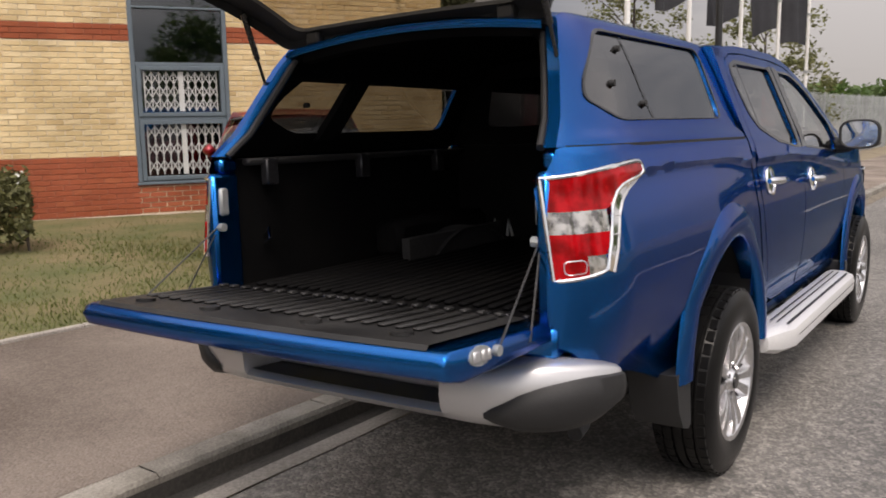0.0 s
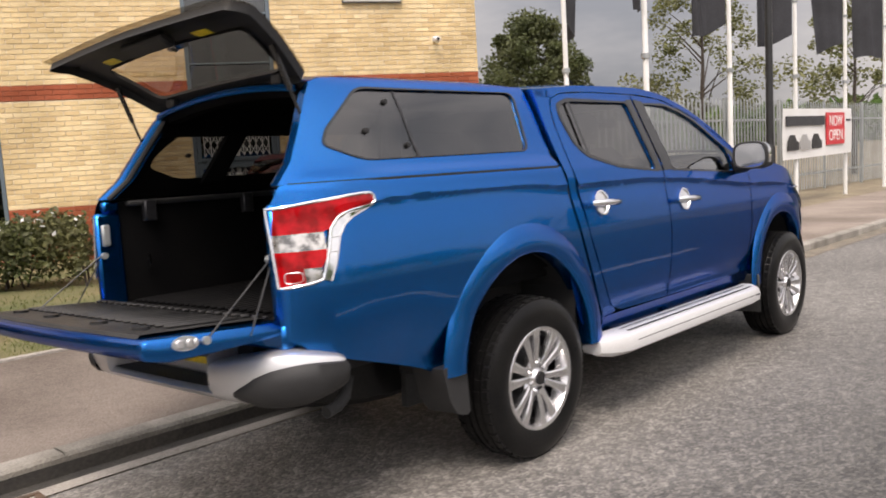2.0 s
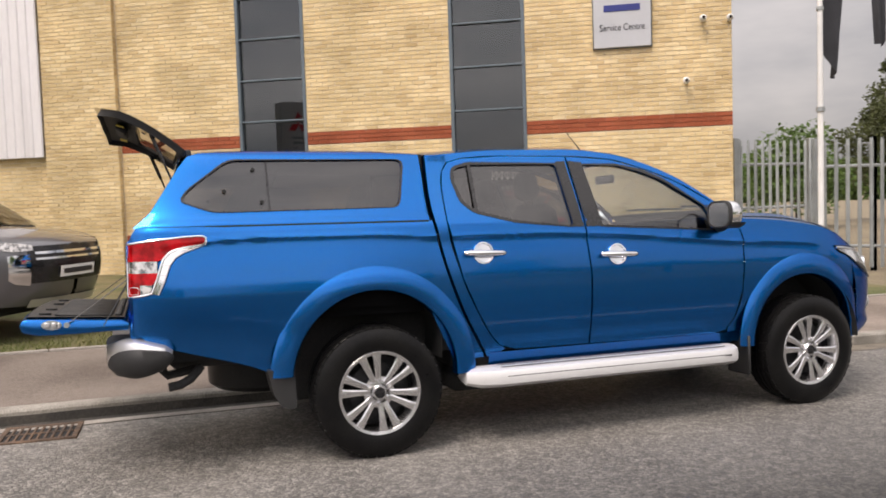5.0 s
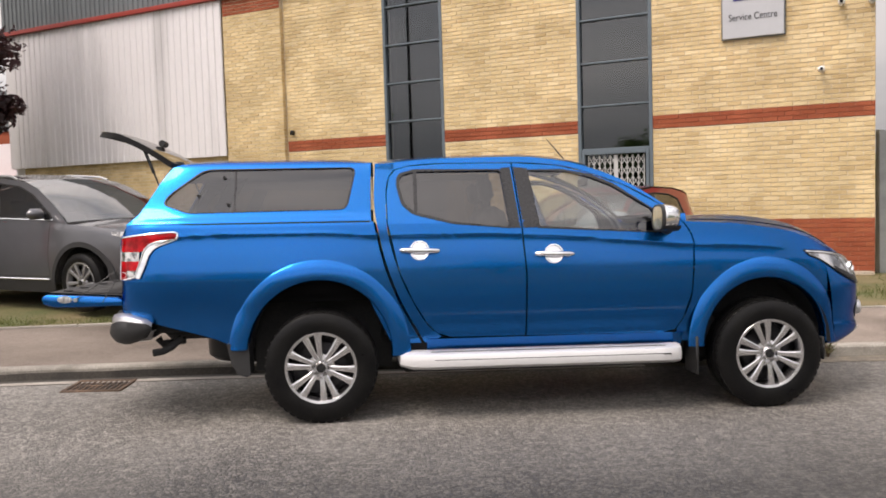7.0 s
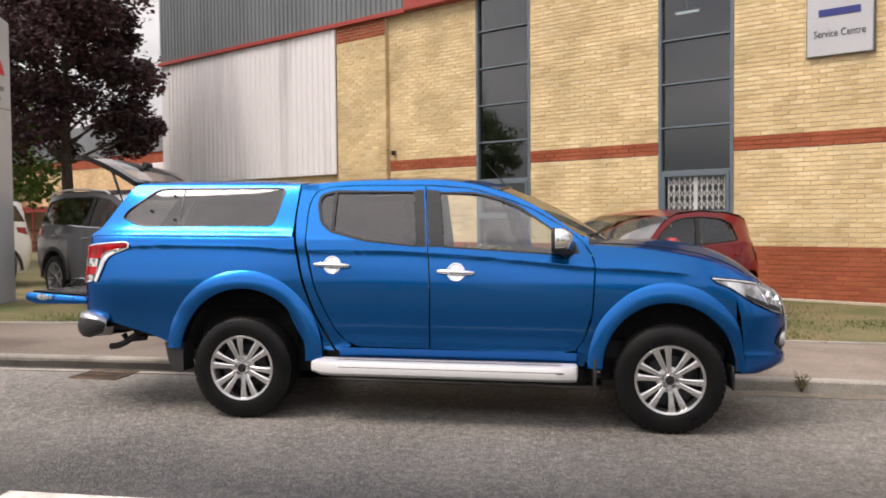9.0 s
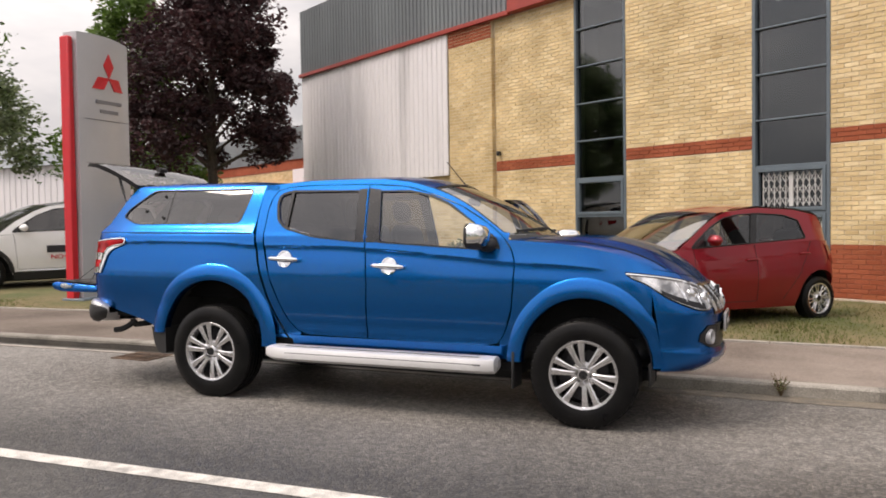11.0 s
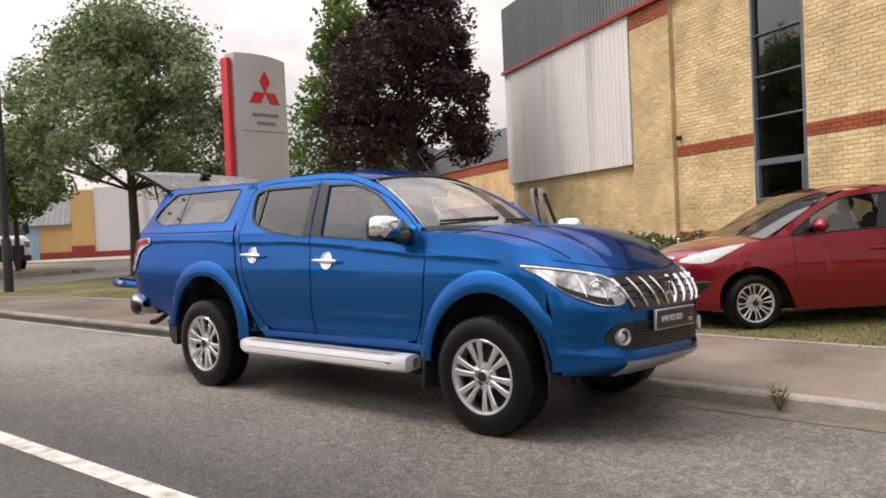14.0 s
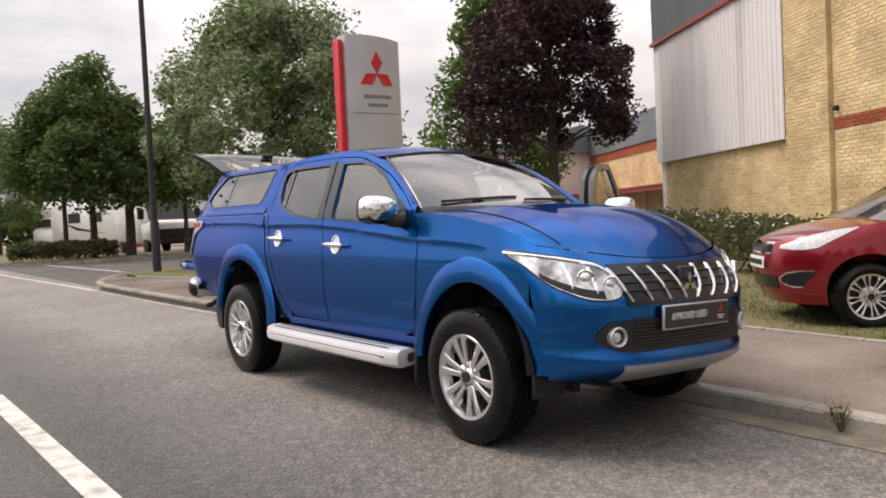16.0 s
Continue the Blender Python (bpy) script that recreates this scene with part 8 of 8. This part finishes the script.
def tree(name, label, base, height, spread_r, crown_base, leaf, rnd_seed, clumps, leaves, size, trunk_r=0.14, group="", extra=None, top_taper=0.55, clump_r=None):
    """A trunk with limbs, and a crown of leaf clumps at the limbs' ends."""
    rnd = random.Random(rnd_seed)
    t = thing(name, label, "tree", Matrix.Translation(base), group)
    tr = Geo().tube([(0, 0, -0.2), (0.03, 0.02, crown_base * 0.5), (-0.02, 0.03, crown_base), (0.05, 0, height * 0.55), (0, 0, height * 0.85)], [trunk_r * 1.2, trunk_r, trunk_r * 0.85, trunk_r * 0.5, trunk_r * 0.15], 10)
    tips = []
    for k in range(clumps):
        f = (k + 0.5) / clumps
        ang = k * 2.399 + rnd.uniform(-0.4, 0.4)
        zf = crown_base + (height - crown_base) * (0.04 + 0.92 * f)
        rad = spread_r * (math.sin(math.pi * min(1.0, (0.22 + 0.78 * f) ** top_taper)) ** 0.7 * 0.9 + 0.12) * rnd.uniform(0.45, 1.0)
        tip = Vector((math.cos(ang) * rad, math.sin(ang) * rad, zf + rnd.uniform(-0.45, 0.45)))
        tips.append(tip)
        if k % 3 == 0:
            st = Vector((0, 0, max(crown_base * 0.92, zf - rad * 0.7)))
            tr.tube([st, st.lerp(tip, 0.55) + Vector((0, 0, 0.12)), tip], [trunk_r * 0.3, trunk_r * 0.17, trunk_r * 0.05], 5)
    part("trunk", tr, M_bark, t)
    g, cr = Geo(), clump_r or spread_r * 0.34
    for tip in tips:
        leaf_cloud(g, tip, cr * rnd.uniform(0.4, 1.25), leaves, size, rnd)
    part("crown", g, leaf, t, smooth=False)
    if extra:
        g2 = Geo()
        for tip in tips[::2]:
            leaf_cloud(g2, tip + Vector((rnd.uniform(-0.4, 0.4), rnd.uniform(-0.4, 0.4), rnd.uniform(0, 0.4))), cr, leaves // 3, size, rnd)
        part("upper_crown", g2, extra, t, smooth=False)
    return t


def hedge(name, label, path, width, height, leaf, n, size, seed, z=0.1, bloom=None, gaps=0.0):
    """A hedge along a path: twigs inside, leaves in lumps outside."""
    rnd = random.Random(seed)
    t = thing(name, label, "hedge", Matrix.Translation((path[0][0], path[0][1], road_z(path[0][0]) + z)))
    o = Vector((path[0][0], path[0][1], road_z(path[0][0]) + z))
    tw, lf, fl = Geo(), Geo(), Geo()
    segs = list(zip(path, path[1:]))
    lens = [math.hypot(b[0] - a[0], b[1] - a[1]) for a, b in segs]
    total = sum(lens)

    def along(s):
        for (a, b), ln in zip(segs, lens):
            if s <= ln:
                return Vector((a[0] + (b[0] - a[0]) * s / ln, a[1] + (b[1] - a[1]) * s / ln, 0)), Vector((-(b[1] - a[1]) / ln, (b[0] - a[0]) / ln, 0))
            s -= ln
        return Vector((*path[-1], 0)), Vector((0, 1, 0))

    for _ in range(int(total * 9)):
        p, nd = along(rnd.uniform(0, total))
        q = p + nd * rnd.uniform(-0.3, 0.3) * width
        q.z = road_z(q.x) + z
        d = Vector((rnd.gauss(0, 0.25), rnd.gauss(0, 0.25), 1)) * height * rnd.uniform(0.6, 0.95)
        tw.tube([q - o, q - o + d * 0.5 + nd * rnd.uniform(-0.1, 0.1), q - o + d], [0.014, 0.01, 0.004], 4, False)
    for _ in range(n):
        s = rnd.uniform(0, total)
        p, nd = along(s)
        lump = 1 + 0.16 * noise.noise((s * 1.3, seed, 0)) + 0.07 * noise.noise((s * 4, seed, 3))
        a = rnd.uniform(0, math.pi)
        k = rnd.random() ** 0.3
        off, up = math.cos(a) * width / 2 * k * lump, height * (0.08 + 0.92 * (math.sin(a) ** 0.45) * k * lump)
        q = p + nd * off
        q.z = road_z(q.x) + z + up * rnd.uniform(0.82, 1.0)
        q -= o
        v = Vector((rnd.gauss(0, 1), rnd.gauss(0, 1), rnd.gauss(0, 0.7))).normalized()
        w = v.cross(Vector((rnd.gauss(0, 1), rnd.gauss(0, 1), rnd.gauss(0, 1)))).normalized()
        sz = size * rnd.uniform(0.6, 1.4)
        g = fl if bloom and up > height * 0.8 and rnd.random() < 0.05 else lf
        g.add([q - v * sz, q - w * sz * 0.5, q + v * sz, q + w * sz * 0.5], [(0, 1, 2, 3)])
    tagged(part("brushwood", tw, M_bark, t), kind="stuff")
    part("leaves", lf, leaf, t, smooth=False)
    if fl.v:
        part("blossom", fl, bloom, t, smooth=False)
    return t


# the far side of the street, behind the walk
for i in range(9):
    tree("street_tree", "leafy green tree on the opposite side of the street", (-34 + i * 9.5 + (i % 3) * 1.5, -31.0 - (i % 2) * 3, 0.0), 5.5 + (i % 3), 3.6, 1.6, M_leaf, 50 + i, 34, 150, 0.17, 0.18, "trees across the street", clump_r=1.5)

# ---- planting in view ----
hedge("hedge", "low dark hedge with white blossom along the brick wall", [(1.35, 6.75), (-1.3, 8.35)], 0.95, 0.92, M_hedge, 15000, 0.036, 3, z=0.1, bloom=M_white)
hedge("hedge", "low dark hedge with white blossom behind the parked cars", [(-3.4, 11.3), (-9.5, 15.2)], 0.9, 1.0, M_hedge, 7000, 0.048, 4, z=0.1, bloom=M_white)
tree("green_tree", "grey-green leafy tree on the lawn", (-14.6, 6.6, road_z(-14.6) + 0.1), 7.1, 3.3, 2.55, M_leafgrey, 11, 132, 350, 0.066, 0.13, clump_r=0.72, extra=M_leaf)
tree("purple_tree", "dark purple-leaved maple by the building", (-10.2, 13.0, road_z(-10.2) + 0.1), 9.6, 2.5, 2.9, M_purple, 12, 150, 370, 0.07, 0.15, clump_r=0.66, top_taper=0.44)
tree("green_tree", "bright green tree behind the purple maple", (-13.4, 13.6, road_z(-13) + 0.1), 8.4, 2.1, 1.6, M_leaf2, 13, 60, 240, 0.09, 0.13, clump_r=0.7)
for i, (x, y, h, w, low, r) in enumerate(((-25.5, 4.47, 6.9, 2.3, 2.3, 0.12), (-25.16, 5.69, 5.2, 1.7, 2.3, 0.17), (-24.6, 7.6, 4.9, 1.6, 2.35, 0.085), (-25.7, 3.55, 5.7, 2.1, 2.2, 0.085), (-44.0, 4.2, 7.0, 3.2, 1.8, 0.15), (-46.0, 0.5, 6.5, 3.0, 1.8, 0.15))):
    tree("verge_tree", "green leafy tree on the grass island across the side street", (x, y, 0.38), h, w, low, M_leaf2 if i == 2 else M_leaf, 30 + i, 80, 300, 0.085, r, "trees across the junction", clump_r=0.75)
tree("far_tree", "round green tree beyond the yard fence", (33.0, 23.4, 0.0), 8.0, 4.1, 1.6, M_leafdark, 41, 80, 300, 0.12, 0.18, clump_r=0.95, top_taper=0.45)
tree("yard_tree", "young airy tree behind the palisade fence", (19.5, 7.6, 0.0), 6.3, 2.3, 1.9, M_leafolive, 42, 46, 110, 0.06, 0.09, clump_r=0.5)
tree("yard_tree", "young airy tree behind the palisade fence", (29.0, 6.4, 0.0), 6.0, 2.8, 1.5, M_leafolive, 43, 44, 90, 0.09, 0.1, clump_r=0.7)
tree("far_tree", "round green tree beyond the yard fence", (24.0, 22.0, 0.0), 3.6, 2.6, 0.8, M_leaf, 44, 24, 160, 0.12, 0.12, clump_r=0.9)
hedge("verge_hedge", "clipped hedge on the far verge", [(-24.9, 1.5), (-24.5, 5.0)], 1.0, 0.72, M_hedge, 4500, 0.07, 6, z=0.08)
hedge("yard_shrub", "green shrub in front of the fence", [(12.8, 5.4), (14.2, 5.3)], 0.8, 1.1, M_leaf2, 1800, 0.06, 7, z=0.05)
hedge("distant_wood", "distant belt of trees along the skyline", [(-130, 10), (-120, 70), (-60, 110), (10, 120), (90, 90), (130, 20), (140, -40)], 10.0, 7.0, M_leaf, 30000, 0.9, 8, z=-1.0)

# grass
rnd = random.Random(5)
gb = Geo()


def tuft(x, y, h):
    z = road_z(x) + KERB_H + 0.015
    a = rnd.uniform(0, 6.28)
    dx, dy = math.cos(a) * 0.006, math.sin(a) * 0.006
    lx, ly = rnd.gauss(0, 0.5) * h, rnd.gauss(0, 0.5) * h
    gb.add([(x - dx, y - dy, z), (x + dx, y + dy, z), (x + lx, y + ly, z + h)], [(0, 1, 2)])


for _ in range(60000):
    x = rnd.uniform(-9.5, 8.4)
    y = grass_edge(x) + 0.04 + abs(rnd.gauss(0, 1.0)) * 2.2
    k = noise.noise((x * 0.8, y * 0.8, 1.0))
    bare = max(0.0, min(1.0, (x - 4.2) / 2.0)) * 0.45 + max(0.0, min(1.0, (y - grass_edge(x) - 2.2) / 1.5)) * 0.1
    if rnd.random() < 0.66 + 0.7 * k - bare:
        tuft(x, y, rnd.uniform(0.02, 0.055) * (1 + 0.5 * k))
tagged(part("grass", gb, M_blade, smooth=False), "short mown grass blades, green with straw", "grass", kind="stuff")
weed = thing("kerb_weed", "small dry weed growing from a kerb joint", "weed", Matrix.Translation((4.26, kerb_y(4.26) - 0.01, road_z(4.26))))
g = Geo()
for k in range(26):
    a, h = rnd.uniform(0, 6.28), rnd.uniform(0.08, 0.2)
    g.tube([(0, 0, 0), (0.03 * math.cos(a), 0.02 * math.sin(a) - 0.01, h * 0.6), (0.08 * math.cos(a), 0.04 * math.sin(a) - 0.02, h)], [0.003, 0.002, 0.001], 4, False)
part("stems", g, mat("dry_stem", (0.16, 0.11, 0.06), rough=0.9), weed)
g = Geo()
leaf_cloud(g, (0, -0.02, 0.1), 0.07, 60, 0.012, rnd)
part("leaves", g, M_hedge, weed, smooth=False)

# ---- distance ----
def shed(name, label, x0, y0, x1, y1, ang, h, wall_m, roof_m, band=None, base=0.0):
    t = thing(name, label, "building", Matrix.Translation((x0, y0, base)) @ Matrix.Rotation(radians(ang), 4, "Z"))
    L, D = x1, y1
    part("wall", Geo().box((0, 0, -0.5), (L, D, h)), wall_m, t, smooth=False)
    part("plinth", Geo().box((-0.03, -0.03, -0.5), (L + 0.03, D + 0.03, 0.55)), M_red, t, smooth=False)
    part("roof", Geo().prism([(-0.3, h), (D + 0.3, h), (D / 2, h + D * 0.12)], lambda u, v, d: (-0.3 + d * (L + 0.6), u, v), 0, 1), roof_m, t, smooth=False)
    return t


s1 = shed("warehouse", "long pale steel-clad warehouse with red base behind the lawn", -48, 25.5, 24.0, 12, -8, 3.9, M_clad, M_greyclad, base=0.3)
for k in range(55):
    part("rib", Geo().box((0.2 + k * 0.43, -0.03, 0.6), (0.28 + k * 0.43, 0.0, 3.9)), M_clad, s1, smooth=False)
unit = thing("brick_unit", "yellow painted unit with pale blue door, slate roof and red plinth", "building", pose(-46.4, 19.8, 0.34, 0, 0, 60))
part("wall", Geo().box((-9.0, 0, -0.5), (0, 6, 2.25)), M_yellowwall, unit, smooth=False)
part("gable_wall", Geo().box((0, -0.12, -0.5), (1.36, 6, 4.35)), M_yellowwall, unit, smooth=False)
part("plinth", Geo().box((-9.0, -0.03, -0.5), (0, 0.2, 0.42)), M_redtrim, unit, smooth=False)
part("plinth", Geo().box((-0.02, -0.15, -0.5), (1.37, 0.2, 0.78)), M_redtrim, unit, smooth=False)
slates = part("roof", Geo().prism([(-0.3, 2.18), (3.2, 4.3), (6.3, 2.3), (6.3, 2.2), (3.2, 4.2), (-0.3, 2.05)], lambda u, v, d: (-9.2 + d * 9.19, u, v), 0, 1), M_greyclad, unit, "grey ribbed roof", smooth=False)
for k in range(30):
    part("rib", Geo().box((-9.1 + k * 0.31, 0, 0), (-9.06 + k * 0.31, 4.08, 0.03)).moved(Matrix.Translation((0, -0.3, 2.18)) @ Matrix.Rotation(math.atan2(2.12, 3.5), 4, "X")), M_greyclad, slates, smooth=False)
part("door", Geo().box((-2.85, -0.06, 0.0), (-1.9, 0.0, 2.0), 0.01), mat("light_blue_door", (0.3, 0.48, 0.62), rough=0.5), unit, "pale blue door")
steel = thing("steel_unit", "white ribbed steel unit with a red plinth", "building", pose(-46.4, 19.8, 0.34, 0, 0, 60))
part("wall", Geo().box((1.37, 0, -0.5), (7.6, 7, 4.5)), M_clad, steel, smooth=False)
part("plinth", Geo().box((1.37, -0.03, -0.5), (7.6, 0.1, 0.36)), M_redtrim, steel, smooth=False)
for k in range(20):
    part("rib", Geo().box((1.5 + k * 0.3, -0.025, 0.36), (1.56 + k * 0.3, 0.0, 4.5)), M_clad, steel, smooth=False)
# lower wing set back beyond the shed
wing = thing("rear_wing", "set-back brick wing with grey cladding and red band", "building", W_MF @ Matrix.Translation((-32.0, 3.2, 0.0)))
part("wall", Geo().box((0, 0, -0.4), (22.55, 6, 4.0)), M_mortar, wing, smooth=False)
wb_items = []
brick_rows(-0.11, 3.6, lambda z: [(-32.0, -16.0)], -3.19, wb_items, 8)
bg = brick_mesh(wb_items, Geo())
inv = (W_MF @ Matrix.Translation((-32.0, 3.2, 0.0))).inverted()
tagged(part("brickwork", bg.moved(inv), M_buff, wing, "buff bricks", smooth=False), kind="stuff")
part("red_band", Geo().box((-0.02, -0.04, 3.6), (22.55, 0.0, 4.0)), M_red, wing, smooth=False)
part("cladding", Geo().box((-0.1, -0.1, 4.0), (22.55, 6, 5.3)), M_greyclad, wing, smooth=False)
part("canopy_beam", Geo().box((4.0, -1.6, 1.85), (22.4, -1.5, 2.0)), M_redtrim, wing)
part("canopy_roof", Geo().box((3.9, -1.65, 2.0), (22.45, -0.05, 2.06)), M_redtrim, wing)
part("white_panel", Geo().box((16.0, -0.06, 0.35), (22.5, -0.002, 3.6)), M_clad, wing, "white sheet cladding", smooth=False)
for x in (4.2, 7.4, 10.6, 13.8, 17.0, 20.2, 22.2):
    part("canopy_post", Geo().box((x - 0.03, -1.58, -0.2), (x + 0.03, -1.52, 1.85)), M_redtrim, wing)
for z in (0.6, 1.1):
    part("hand_rail", Geo().tube([(4.2, -1.55, z), (22.2, -1.55, z)], 0.025, 6), M_trim, wing)

# motorhome and van parked across the junction
mh = thing("motorhome", "white coachbuilt motorhome with a dark swoosh, parked", "motorhome", pose(-39.1, 7.7, 0.34, 0, 0, 205))
part("living_body", Geo().box((-3.2, -1.1, 0.45), (1.6, 1.1, 2.75), 0.15), M_whitepaint, mh, sharp=60)
part("luton", Geo().box((1.2, -1.05, 1.85), (2.6, 1.05, 2.75), 0.25), M_whitepaint, mh, sharp=60)
part("cab", Geo().box((1.5, -0.95, 0.4), (3.4, 0.95, 1.35), 0.2).box((1.5, -0.92, 1.2), (2.6, 0.92, 1.95), 0.15), M_whitepaint, mh, sharp=60)
part("cab_glass", Geo().box((1.75, -0.94, 1.35), (2.45, 0.94, 1.8), 0.02), M_trim, mh)
for x in (-1.9, -0.3):
    part("window", Geo().box((x - 0.45, 1.09, 1.5), (x + 0.45, 1.13, 2.0), 0.03), M_trim, mh)
part("swoosh", Geo().prism([(-2.6, 0.9), (-0.6, 1.25), (0.6, 1.55), (-0.5, 1.12)], lambda u, v, d: (u, 1.117 - 0.012 * d, v), 0, 1), M_rimdark, mh, smooth=False)
for x in (-1.9, 2.5):
    part("wheel", Geo().lathe([(0.0, 1.08), (0.2, 1.09), (0.34, 1.06), (0.34, 0.85)], 24, (x, 0, 0.34)), M_tyre, mh)
vn = thing("van", "white panel van with dark windscreen facing the junction", "van", pose(-29.15, 8.2, 0.31, 0, 0, 0) @ Matrix.Scale(1.06, 4))
part("body", Geo().box((-3.2, -1.0, 0.4), (0.6, 1.0, 2.5), 0.12).box((0.2, -1.0, 0.4), (1.7, 1.0, 1.3), 0.18), M_whitepaint, vn, sharp=60)
part("windscreen", Geo().grid([[(0.66 + 0.75 * (1 - v), y * (0.95 - 0.1 * v), 1.29 + 0.95 * v) for y in spread(-1, 1, 5)] for v in spread(0, 1, 4)]), M_trim, vn)
part("cab_sides", Geo().prism([(0.55, 1.25), (1.38, 1.27), (0.62, 2.25), (0.55, 2.3)], lambda u, v, d: (u, -0.92 + 1.84 * d, v), 0, 1), M_whitepaint, vn, smooth=False)
part("grille", Geo().box((1.66, -0.75, 0.55), (1.73, 0.75, 0.95), 0.03).box((1.6, -1.0, 0.35), (1.74, 1.0, 0.58), 0.05), M_plastic, vn)
for s in (-1, 1):
    part("head_lamp", Geo().box((1.6, min(s * 0.75, s * 0.98), 0.85), (1.72, max(s * 0.75, s * 0.98), 1.1), 0.04), M_lampclear, vn)
    part("mirror", Geo().box((0.95, min(s * 1.0, s * 1.25), 1.35), (1.05, max(s * 1.0, s * 1.25), 1.75), 0.04), M_plastic, vn)
    for x in (-2.2, 0.95):
        part("wheel", Geo().lathe([(0.0, s * 0.99), (0.2, s * 1.0), (0.34, s * 0.97), (0.34, s * 0.78)], 24, (x, 0, 0.34)), M_tyre, vn)

# ---- single bricks nearest the walk ----
def brick_piece(ln):
    g = Geo()
    c, h, d = 0.004, 0.065, 0.012
    P = [(0, 0), (ln, 0), (ln, h), (0, h)]
    q = [(c, c), (ln - c, c), (ln - c, h - c), (c, h - c)]
    g.add([(u, 0.0, v) for u, v in P] + [(u, -d, v) for u, v in q], [(4, 5, 6, 7), (0, 1, 5, 4), (1, 2, 6, 5), (2, 3, 7, 6), (3, 0, 4, 7)])
    return g


shared = {}
for items, mtl in ((near, M_buff_one), (near_red, M_red_one)):
    for a, b, z, d in items:
        key = (round(b - a, 3), mtl.name)
        m = W_MF @ Matrix.Translation((a, -(d - 0.012), z))
        if key not in shared:
            ob = part("brick", brick_piece(b - a), mtl, wall, smooth=False)
            shared[key] = ob.data
        else:
            ob = new("brick", shared[key])
            ob.parent = wall
        ob.matrix_basis = m
